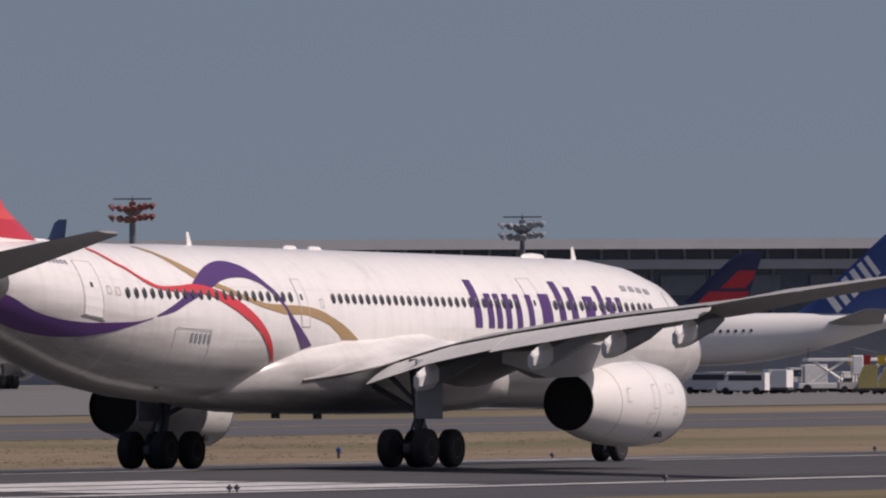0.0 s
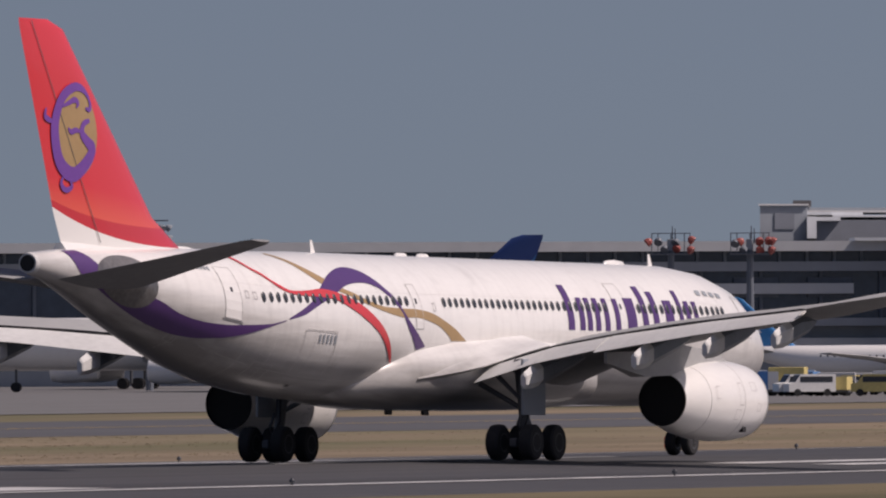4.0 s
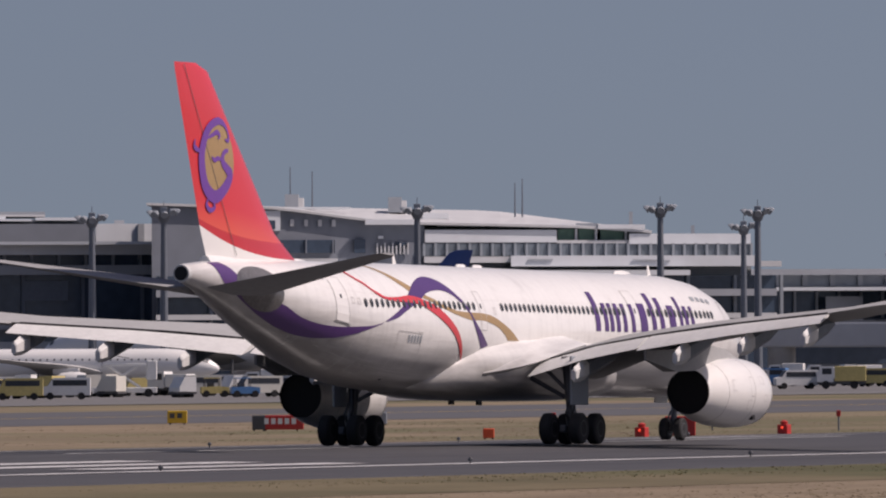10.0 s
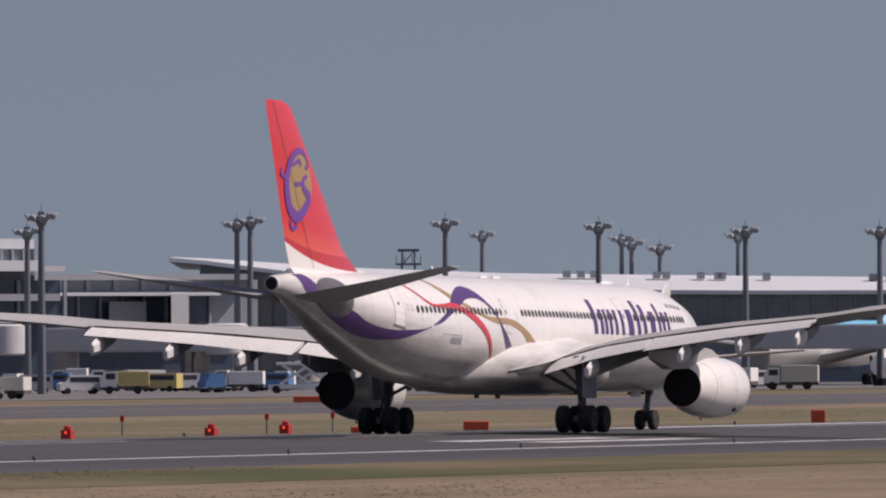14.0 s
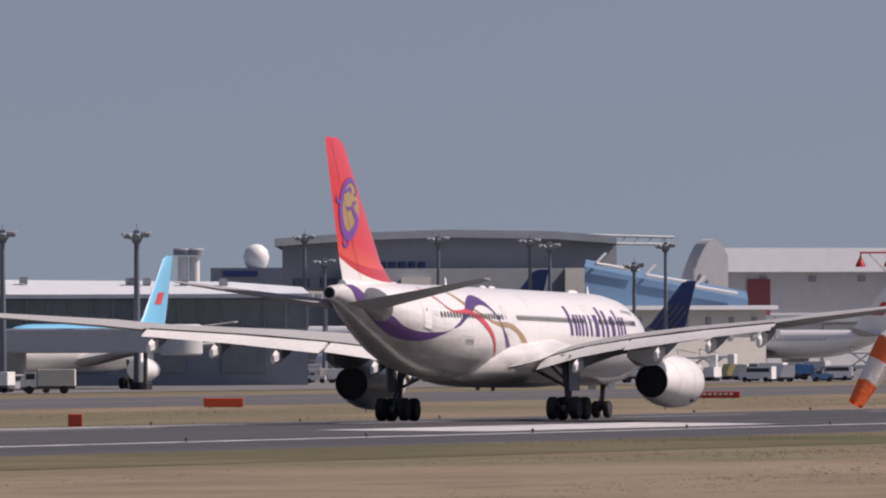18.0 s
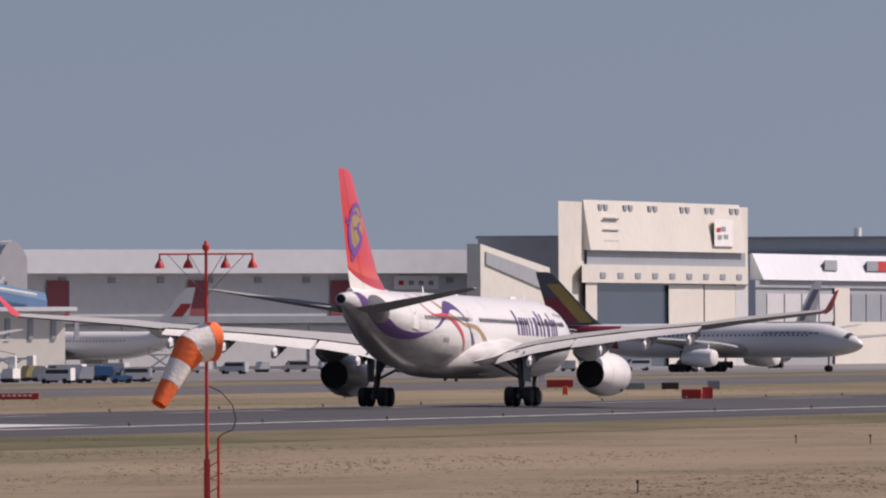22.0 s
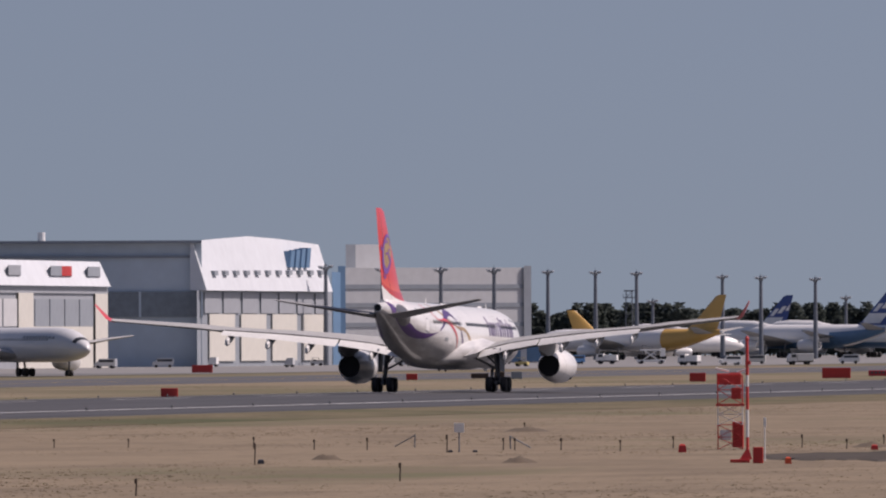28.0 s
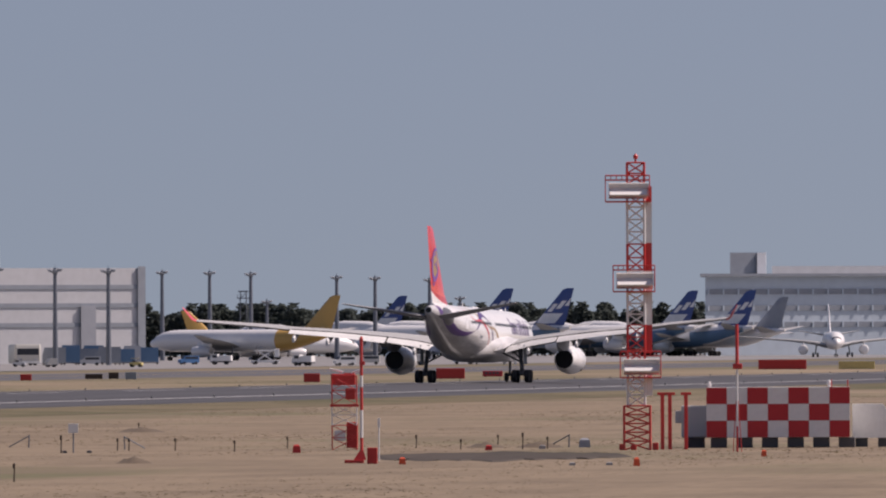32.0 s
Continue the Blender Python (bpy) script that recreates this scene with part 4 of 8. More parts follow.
    part("torque_link", Geo().tube((0, 25.1, 1.7), (0, 24.8, 1.4), 0.05).tube((0, 24.8, 1.4), (0, 25.2, 1.05), 0.05), GEARMETAL, leg)
    for sd in (1, -1):
        part("nose_gear_door", Geo().box(sd * 0.62 - 0.03, sd * 0.62 + 0.03, 24.6, 26.2, 2.1, 2.75, 0.02), BELLY, leg, "white nose gear door")
        wheel(th, sd * 0.36, 25.38, 0.885, 0.53, 0.19, GEARMETAL)
    return th


def wheel(th, x, y, z, r, hw, rim=RIM):
    t = part("tyre", Geo().lathe([(-hw, r * 0.55), (-hw, r * 0.86), (-hw * 0.75, r * 0.97), (0, r), (hw * 0.75, r * 0.97), (hw, r * 0.86), (hw, r * 0.55)], (0, 0, 0), "X", 28), RUBBER, th, "", True, pose(x, y, z))
    part("rim", Geo().lathe([(-hw * 0.8, 0.03), (-hw * 0.95, r * 0.3), (-hw * 1.02, r * 0.52), (-hw * 0.9, r * 0.56), (hw * 0.9, r * 0.56), (hw * 1.02, r * 0.52), (hw * 0.95, r * 0.3), (hw * 0.8, 0.03)], (0, 0, 0), "X", 20), rim, t, "", True)
    TYRES.append((t, x, y, z))


TAILGREY = mat("tailplane_grey", (0.33, 0.335, 0.345), 0.7, var=0.15, scale=0.8, gloss=0.0)
PLATEGREY = mat("bare_plate_grey", (0.2, 0.195, 0.195), 0.36, 0.75, var=0.35, scale=1.4)
LIGHTFLAP = mat("flap_grey", (0.66, 0.66, 0.65), 0.6, var=0.14, scale=0.9, gloss=0.04)
TYRES = []
JET = jet()

# ---- buildings beyond the apron ----


class House:
    """A building that faces the camera's post: angles in degrees, heights over the runway's crown."""

    def __init__(self, name, az0, az1, dist, label, category="building", far=None):
        """far: the distance of the end at az1, where the front runs away from the camera's post."""
        far = far or dist
        self.c = (az0 + az1) / 2
        a, b = [Vector((d * math.sin(radians(z)), d * math.cos(radians(z)), 0)) for z, d in ((az0, dist), (az1, far))]
        self.o, self.u = (a + b) / 2, (b - a).normalized()
        m = site(self.c, 1) if far == dist else Matrix.Rotation(math.atan2(self.u.y, self.u.x), 4, "Z")
        m.translation = (self.o.x, self.o.y, GZ)
        self.x0, self.x1 = self.x(az0), self.x(az1)
        v = Vector((-self.u.y, self.u.x, 0))
        self.k = self.o.normalized().dot(self.u) / self.o.normalized().dot(v)     # the plan is skewed so that its ends run straight back
        self.ob = thing(name, m, label, category, "airport buildings")

    def x(self, az):
        r = Vector((math.sin(radians(az)), math.cos(radians(az)), 0))
        return (r.x * self.o.y - r.y * self.o.x) / (r.y * self.u.x - r.x * self.u.y)

    def box(self, name, x0, x1, z0, z1, y0, y1, mt, label="", par=None):
        g = Geo().box(x0, x1, y0, y1, z0 - GZ, z1 - GZ)
        g.v = [(x + self.k * y, y, z) for x, y, z in g.v]
        return part(name, g, mt, par or self.ob, label)

    def skew(self, g):
        g.v = [(x + self.k * y, y, z) for x, y, z in g.v]
        return g

    def slab(self, name, az0, az1, z0, z1, y0, y1, mt, label=""):
        return self.box(name, self.x(az0), self.x(az1), z0, z1, y0, y1, mt, label)

    def mullions(self, az0, az1, z0, z1, y, step, mt, w=0.25, name="mullion"):
        x0, x1 = self.x(az0), self.x(az1)
        n = max(1, int((x1 - x0) / step))
        me = Geo().box(-w / 2, w / 2, -0.25, 0.05, 0, z1 - z0).mesh(name, mt)
        for i in range(n + 1):
            part(name, me, None, self.ob, m=pose(x0 + (x1 - x0) * i / n, y, z0 - GZ))

    def panes(self, az0, az1, z0, z1, y, step, frac, mt=DARKGLASS, name="window"):
        x0, x1 = self.x(az0), self.x(az1)
        n = max(1, int((x1 - x0) / step))
        w = (x1 - x0) / n * frac
        me = Geo().box(-w / 2, w / 2, -0.12, 0.1, 0, z1 - z0).mesh(name, mt)
        for i in range(n):
            part(name, me, None, self.ob, m=pose(x0 + (x1 - x0) * (i + 0.5) / n, y, z0 - GZ))


# long terminal wing with a flat light roof
NAVYGLASS = mat("deep_navy_glazing", (0.042, 0.064, 0.098), 0.2, var=0.3, scale=0.2, gloss=0.6)
DIMBLIND = mat("dim_blind", (0.12, 0.14, 0.17), 0.7, var=0.2)
h = House("terminal_wing", -30.6, -23.72, 1600, "long grey terminal wing with dark glazing and flat pale roof", "terminal", 1640)
h.slab("wall", -30.6, -23.72, GZ, 14.5, 0.5, 40, SLATE)
h.slab("roof", -30.65, -23.78, 14.6, 15.75, -3, 42, LIGHTGREY, "pale flat roof slab")
h.slab("upper_glazing", -30.6, -23.75, 13.4, 14.6, 0.0, 0.5, NAVYGLASS)
h.mullions(-30.6, -23.75, 13.4, 14.6, -0.05, 3.2, SLATE, 0.35)
h.slab("fascia", -30.6, -23.72, 12.3, 13.4, -1.5, 0.5, MIDGREY)
h.slab("glazing", -30.6, -23.72, 6.9, 12.3, 0.2, 0.5, NAVYGLASS)
h.mullions(-30.6, -23.72, 6.9, 12.3, 0.1, 7.0, DIMBLIND, 0.4)
h.panes(-27.2, -24.2, 9.3, 11.6, 0.0, 8.0, 0.6, DIMBLIND, "blind")
h.slab("balcony", -30.6, -23.72, 6.0, 6.9, -2.0, 0.5, MIDGREY)
h.slab("ground_floor", -30.6, -23.72, GZ, 6.0, 1.0, 1.4, NAVYGLASS)
h.slab("pale_panel", -25.4, -24.55, 9.7, 10.9, -1.0, 0.2, LIGHTGREY)
h.slab("pale_panel", -25.25, -24.3, 3.4, 4.6, -1.0, 0.9, LIGHTGREY)
h.slab("canopy", -24.55, -23.72, 15.75, 16.1, -4.5, 10, ROOFWHITE)

DEEPGREY = mat("deep_blue_grey_cladding", (0.185, 0.205, 0.24), 0.6, var=0.15, scale=0.1)
h = House("terminal_block", -24.93, -23.85, 1680, "grey upper block of the terminal with a white end bay", "terminal", 1698)
h.slab("wall", -24.925, -24.735, GZ, 20.3, 0, 30, SLATE)
h.slab("roof_edge", -24.93, -24.73, 20.3, 20.5, -0.4, 30, LIGHTGREY)
h.slab("window", -24.866, -24.786, 17.5, 19.4, -0.15, 0, DEEPGREY)
h.slab("plant_room", -24.793, -24.72, 20.3, 20.95, 3, 12, DARKGREY)
h.slab("upper_wall", -24.735, -24.177, GZ, 19.2, 4, 30, MIDGREY)
for a0, a1, z0, z1, y in ((-24.735, -24.51, 19.2, 19.55, 2), (-24.633, -24.405, 18.95, 19.2, 1.2), (-24.389, -24.177, 19.05, 19.4, 2)):
    h.slab("parapet", a0, a1, z0, z1, y, y + 3, ROOFWHITE)
h.slab("roof", -24.735, -24.35, 19.8, 20.15, 8, 30, SLATE)
h.slab("roof_edge", -24.735, -24.35, 19.55, 19.8, 7, 30, LIGHTGREY)
h.slab("white_bay", -24.735, -24.697, 16.4, 19.0, -0.8, 0.4, ROOFWHITE, "white end of the terrace")
h.slab("bay_lip", -24.697, -24.6, 18.5, 18.95, -0.8, 0.4, ROOFWHITE)
h.slab("wall", -24.697, -24.155, GZ, 18.6, 0.5, 4, DEEPGREY)
h.slab("pale_wall", -24.145, -23.86, GZ, 18.65, 0.2, 20, ROOFWHITE)
h.slab("column", -23.975, -23.95, 16.0, 18.65, -0.2, 0.2, MIDGREY)
h.slab("chimney", -24.07, -24.03, 18.65, 19.1, 3, 6, MIDGREY)

h = House("main_terminal", -23.92, -21.4, 1620, "large stepped grey terminal with pale parapets and dark windows", "terminal", 1660)
# the wall's top and the roof behind it fall away along the front
def wall_top(a):
    return float(np.interp(a, [-23.92, -23.4, -23.06, -22.85, -22.2, -21.9], [20.1, 19.6, 18.3, 17.9, 17.5, 16.9]))
def roof_top(a):
    return float(np.interp(a, [-23.92, -23.35, -22.9, -22.55, -22.26, -21.9], [20.7, 20.3, 20.05, 19.9, 18.9, 17.6]))
ends = [-23.92 + 0.1 * i for i in range(12)]
part("wall", h.skew(Geo().loft([[(h.x(a), y, z - GZ) for y, z in ((0, GZ), (0, wall_top(a)), (60, wall_top(a)), (60, GZ))] for a in ends])), DEEPGREY, h.ob, "blue-grey clad end wall")
part("tier_wall", h.skew(Geo().loft([[(h.x(a), y, z - GZ) for y, z in ((5, GZ), (5, wall_top(a) + 0.3), (60, wall_top(a) + 0.3), (60, GZ))] for a in [-22.83 + 0.093 * i for i in range(11)]])), MIDGREY, h.ob, "grey upper tier")
part("roof", h.skew(Geo().loft([[(h.x(a), y, z - GZ) for y, z in ((-0.8, wall_top(a) + 0.02), (-0.8, wall_top(a) + 0.3), (34, roof_top(a)), (64, roof_top(a) - 0.2), (64, wall_top(a) + 0.02))] for a in [-23.94 + 0.102 * i for i in range(21)]])), LIGHTGREY, h.ob, "pale roof that falls away along the front")
h.slab("window_bay", -23.6, -23.4, 17.2, 19.5, -0.5, 0.0, ROOFWHITE)
h.slab("window", -23.57, -23.42, 17.4, 18.4, -0.7, -0.5, NAVYGLASS)
h.slab("roof_edge", -23.39, -23.12, 19.75, 20.0, 6, 8, ROOFWHITE)
h.slab("window", -23.425, -23.19, 14.64, 16.15, -0.4, 0.0, NAVYGLASS)
h.mullions(-23.425, -23.19, 14.64, 16.15, -0.45, 3.2, DEEPGREY, 0.15)
h.slab("window", -23.103, -23.057, 14.63, 16.2, -0.4, 0.0, NAVYGLASS)
h.slab("parapet", -23.62, -23.17, 12.6, 14.0, -3.0, 0.0, LIGHTGREY)
for i in range(9):
    a = -23.012 + 0.0155 * i
    h.slab("screen_post", a, a + 0.006, 14.5, 15.8 - 0.3 * (i % 2), -0.5, -0.2, LIGHTGREY)
h.slab("screen_lamp", -23.005, -22.985, 16.3, 16.6, -0.6, -0.2, ROOFWHITE)
h.slab("window", -22.93, -22.885, 15.3, 15.9, -0.3, 0.0, NAVYGLASS)
# white parapets in steps, each a little behind the one before
for a0, a1, z0, z1, y in ((-23.057, -22.859, 17.9, 18.5, -1.5), (-22.825, -22.722, 18.65, 19.3, 8), (-22.768, -22.574, 17.65, 18.2, 3), (-22.395, -22.206, 17.55, 17.95, 1), (-22.118, -21.928, 17.42, 17.92, -1)):
    h.slab("parapet", a0, a1, z0, z1, y, y + 3, ROOFWHITE, "white metal parapet")
h.slab("wall", -22.85, -21.5, GZ, 16.05, 0.4, 50, SLATE)
h.slab("pale_wall", -22.817, -22.285, 15.85, 17.3, -0.4, 4, ROOFWHITE)
h.slab("pale_wall", -21.992, -21.502, 15.66, 16.86, -0.6, 4, ROOFWHITE)
h.slab("recess", -22.206, -22.118, 16.3, 18.1, 2, 5, SLATE)
GREENSCREEN = mat("green_screen", (0.10, 0.19, 0.15), 0.7, var=0.15)
for a0, a1 in ((-22.28, -22.215), (-22.196, -22.135), (-22.108, -22.014)):
    h.slab("green_screen", a0, a1, 16.1, 17.45, 0.5, 1.2, GREENSCREEN)
    h.slab("screen_post", a1 + 0.004, a1 + 0.014, 16.0, 17.45, 0.3, 1.3, ROOFWHITE)
h.slab("sill", -22.285, -21.99, 15.75, 16.1, -0.4, 1.5, LIGHTGREY)
h.slab("window", -22.83, -21.508, 14.3, 15.75, -0.3, 0.35, DARKGLASS)
h.mullions(-22.83, -21.508, 14.3, 15.75, -0.35, 1.5, SLATE, 0.3)
h.slab("parapet", -22.47, -21.487, 13.05, 14.3, -4, 0.0, ROOFWHITE, "pale concrete parapet")
h.slab("parapet", -22.82, -22.47, 13.5, 14.2, -3, 0.0, LIGHTGREY)
h.slab("parapet", -21.487, -21.381, 13.0, 13.65, -4, 0.0, LIGHTGREY)
for a, z in ((-22.4, 13.75), (-21.98, 13.7), (-21.93, 13.6)):
    h.slab("parapet_rail", a, a + 0.1, z, z + 0.12, -4.2, -4.05, MIDGREY)
h.slab("parapet", -23.2, -21.75, 12.0, 12.6, -6, 0.0, ROOFWHITE)
h.slab("lower_wall", -23.9, -21.4, GZ, 12.0, -1, 0.0, NAVYGLASS)
h.mullions(-23.9, -21.4, 6.0, 12.0, -1.1, 6.0, SLATE, 0.4)
h.slab("fascia", -23.9, -21.4, 9.6, 10.4, -4, -1, MIDGREY)
h.slab("fascia", -23.9, -21.4, 7.0, 7.6, -4, -1, LIGHTGREY)
for a, z in ((-23.391, 21.6), (-22.969, 21.3)):
    h.slab("plant_room", a, a + 0.055, 19.5, z, 18, 26, SLATE)
    h.slab("plant_room_side", a + 0.055, a + 0.075, 19.5, z - 0.4, 19, 26, LIGHTGREY)
for i in range(4):
    h.slab("vent", -23.36 + 0.056 * i, -23.345 + 0.056 * i, 17.75 - 0.02 * i, 18.5 - 0.02 * i, -0.25, 0, LIGHTGREY)
for a, z, zt in ((-21.988, 17.0, 19.5), (-21.737, 16.6, 17.9)):
    h.slab("chimney", a, a + 0.014, z, zt, 8, 9, SLATE)
for a, z in ((-23.28, 24.3), (-23.37, 24.8), (-22.42, 23.5), (-22.45, 23.0)):
    part("roof_mast", Geo().tube((h.x(a) + 20 * h.k, 20, 19 - GZ), (h.x(a) + 20 * h.k, 20, z - GZ), 0.12, 0.06, 6), MASTGREY, h.ob)

h = House("pier", -21.6, -20.6, 1700, "low grey terminal pier with a white canopy edge", "terminal", 1716)
h.slab("wall", -21.6, -20.6, GZ, 12.2, 0, 30, SLATE)
h.slab("roof", -21.6, -20.62, 12.2, 12.9, -2, 32, MIDGREY)
h.mullions(-21.4, -20.62, 10.9, 12.2, -0.1, 3.5, MIDGREY, 0.7, "column")
h.slab("canopy", -21.75, -20.75, 10.3, 10.7, -5, 0, ROOFWHITE)
h.slab("glazing", -21.6, -20.8, 7, 10.2, -0.2, 0, NAVYGLASS)
h.slab("pale_wall", -21.2, -21.05, 4.5, 9.6, -2, -0.5, MIDGREY)
h.slab("lower_glazing", -21.6, -20.7, 1.5, 5.2, -0.3, 0, NAVYGLASS)
h.mullions(-21.6, -20.8, 7, 10.2, -0.3, 3.0, SLATE, 0.3)
h.slab("fascia", -21.6, -20.65, 5.4, 6.8, -1.5, 0, MIDGREY)
h.slab("white_wall", -20.95, -20.88, 5.5, 10.5, -6.5, -0.5, LIGHTGREY)

# satellite with a long sloping pale roof
h = House("satellite_terminal", -20.95, -17.4, 1750, "satellite terminal with a swept pale metal roof over dark glazing", "terminal")
def eave(az):
    return float(np.interp(az, [-20.9, -20.25, -19.6, -18.5, -17.7, -17.4], [15.3, 13.9, 13.1, 12.6, 12.3, 11.6]))
def eave_low(az):
    return float(np.interp(az, [-20.9, -20.25, -19.9, -18.5, -17.4], [14.6, 11.9, 10.6, 10.2, 10.2]))
az_list = [-20.95 + 3.55 * i / 24 for i in range(25)]
g = Geo().loft([[(h.x(a), y, z - GZ) for y, z in ((-8, eave_low(a)), (-8, eave_low(a) + 0.5), (20, eave(a)), (46, eave(a) - 0.8), (46, eave(a) - 1.4))] for a in az_list])
part("roof", g, ROOFWHITE, h.ob, "swept pale metal roof")
h.slab("glazing", -20.8, -17.4, GZ, 10.0, 0, 40, DARKGLASS)
h.mullions(-20.8, -17.4, 6.5, 10.0, -0.1, 2.6, MIDGREY, 0.3)
h.slab("fascia", -20.8, -17.4, 5.6, 6.5, -2, 0, SLATE)
h.slab("lower_wall", -20.8, -17.4, GZ, 5.6, -1, 0, SLATE)
h.panes(-20.7, -17.5, 1.0, 4.6, -1.1, 9, 0.55, DARKGLASS)
for i in range(40):
    a = -20.0 + 2.5 * random.random()
    if i < 14:
        part("roof_vent", Geo().box(h.x(a) - 0.5, h.x(a) + 0.5, 10, 12, eave(a) - 0.5 - GZ, eave(a) + 0.35 - GZ), MIDGREY, h.ob)
part("upper_glazing", Geo().loft([[(h.x(a), y, z - GZ) for y, z in ((0.5, 9.9), (0.5, eave_low(a) + 0.45), (30, eave_low(a) + 0.6), (30, 9.9))] for a in [-20.834 + 3.434 * i / 40 for i in range(41)]]), DARKGLASS, h.ob, "dark glazing under the roof")
h.slab("end_block", -20.48, -20.2, GZ, 11.0, -3, 1.5, MIDGREY, "grey clad stair block")
# elevated corridor to the cargo side
h = House("elevated_corridor", -17.57, -16.62, 1900, "pale elevated walkway on slim columns, sloping along the apron", "walkway", 1915)
part("corridor", Geo().loft([[(h.x(a), y, z - GZ) for y, z in ((0, zb), (0, zt2), (3, zt2), (3, zb))] for a, zt2, zb in ((-17.568, 11.75, 10.5), (-17.3, 11.5, 10.3), (-17.084, 10.95, 9.85), (-16.85, 10.1, 9.1), (-16.63, 9.0, 8.1))]), CREAM, h.ob, "pale tan clad corridor")
for i in range(9):
    a = -17.54 + 0.105 * i
    h.slab("column", a, a + 0.012, GZ, 10.4 if a < -17.2 else 8.6, 1.0, 1.6, MIDGREY)
for i in range(24):
    a = -17.55 + 0.037 * i
    zc = float(np.interp(a, [-17.568, -17.3, -17.084, -16.85, -16.63], [11.1, 10.9, 10.4, 9.6, 8.5]))
    h.slab("window", a, a + 0.024, zc - 0.25, zc + 0.25, -0.1, 0.0, SLATE)
# boarding bridges
def bridge(az, dist, turn):
    b = thing("boarding_bridge", site(az, dist, GZ, turn), "pale grey passenger boarding bridge on a round column", "boarding bridge", "boarding bridges")
    part("tunnel", Geo().box(-1.5, 1.5, -11, 11, 4.2, 7.0, 0.2), LIGHTGREY, b)
    part("cab", Geo().lathe([(3.9, 2.2), (4.1, 2.4), (7.2, 2.4), (7.4, 2.0)], (0, -12, 0), "Z", 16), LIGHTGREY, b, "", True)
    part("column", Geo().tube((0, 9, 0), (0, 9, 4.2), 1.6, 1.6, 16), CONCRETE, b, "", True)
    for x in (-1.2, 1.2):
        part("leg", Geo().tube((x, -7, 0.5), (x, -7, 4.2), 0.25), GEARMETAL, b)
    part("wheel_bogie", Geo().box(-1.8, 1.8, -7.6, -6.4, 0, 0.9, 0.1), RUBBER, b)
for az, turn in ((-21.1, 60), (-20.55, 70), (-20.2, 40), (-19.4, 75), (-18.3, 65), (-22.0, 60), (-22.6, 40)):
    bridge(az, 1600, turn)

# cargo hangar with an arched dark roof
h = House("cargo_hangar", -17.53, -16.1, 2400, "broad grey cargo hangar with a shallow arched dark roof", "hangar", 2428)
prof = [(-17.53, 22.2), (-17.2, 23.2), (-16.83, 23.7), (-16.4, 23.4), (-16.15, 22.6)]
part("wall", h.skew(Geo().prism([(h.x(-17.5), 0), (h.x(-16.15), 0), (h.x(-16.15), 22 - GZ), (h.x(-16.4), 22.6 - GZ), (h.x(-16.83), 22.8 - GZ), (h.x(-17.2), 22.4 - GZ), (h.x(-17.5), 21.4 - GZ)], 0, 90)), MIDGREY, h.ob)
part("roof", h.skew(Geo().prism([(h.x(a), z - GZ) for a, z in prof] + [(h.x(a), z - 1.3 - GZ) for a, z in reversed(prof)], -4, 92)), SLATE, h.ob, "dark shallow arched roof")
for i in range(8):
    part("sign_bar", Geo().box(h.x(-17.23 + 0.04 * i), h.x(-17.23 + 0.04 * i) + 1.1, -0.4, 0, 17.1 - GZ, 18.3 - GZ), BLUE, h.ob)
h.slab("annex", -17.24, -16.36, GZ, 17.1, -8, 0, MIDGREY)
h.slab("white_pier", -16.36, -16.28, GZ, 17.1, -10, -8, CREAM)
h.slab("white_panel", -17.02, -16.9, 9.6, 15.5, -9, -8, CREAM)
h.panes(-17.48, -17.26, 14, 15.5, -0.1, 4, 0.6)
part("truss", Geo().tube((h.x(-16.33), 2, 22.9 - GZ), (h.x(-15.9), 2, 22.4 - GZ), 0.25).tube((h.x(-16.33), 2, 21.4 - GZ), (h.x(-15.9), 2, 21.2 - GZ), 0.25), LIGHTGREY, h.ob)
for i in range(9):
    a = -16.33 + 0.43 * i / 8
    part("truss_strut", Geo().tube((h.x(a), 2, 21.3 - GZ), (h.x(a + 0.025), 2, 22.6 - GZ), 0.14), LIGHTGREY, h.ob)

h = House("blue_hangar", -16.28, -15.62, 2350, "hangar with a slanting blue roof and pale lower wall", "hangar", 2372)
part("roof", h.skew(Geo().loft([[(h.x(-16.28), y, z - GZ) for y, z in ((0, GZ), (0, 17.0), (40, 18.5), (40, GZ))], [(h.x(-15.62), y, z - GZ) for y, z in ((0, GZ), (0, 11.5), (40, 13), (40, GZ))]])), ROOFBLUE, h.ob, "slanting blue metal roof")
h.slab("wall", -16.2, -15.55, GZ, 9.8, -6, -0.1, CREAM)
h.slab("canopy", -16.22, -15.5, 9.8, 10.5, -8, -0.1, ROOFWHITE)
h.panes(-16.2, -15.55, 5, 8.6, -6.1, 4.5, 0.2, MIDGREY, "pilaster")
for i in range(3):
    a = -16.25 + 0.2 * i
    part("roof_frame", Geo().tube((h.x(a), -1, 17.5 - i * 1.9 - GZ), (h.x(a + 0.17), -1, 16.3 - i * 1.9 - GZ), 0.3).tube((h.x(a), -1, 17.5 - i * 1.9 - GZ), (h.x(a + 0.04), -1, 19.2 - i * 1.9 - GZ), 0.25), LIGHTGREY, h.ob)

h = House("arched_end", -15.87, -15.7, 2450, "pale ribbed round-topped gable", "building", 2454)
pts = [(h.x0 + (h.x1 - h.x0) * i / 12, (12 + 10.2 * math.sin(math.pi * min(1, 0.25 + 0.75 * (1 - i / 12)))) - GZ) for i in range(13)]
part("wall", Geo().prism([(h.x0, 0)] + pts + [(h.x1, 0)], 0, 4), LIGHTGREY, h.ob)
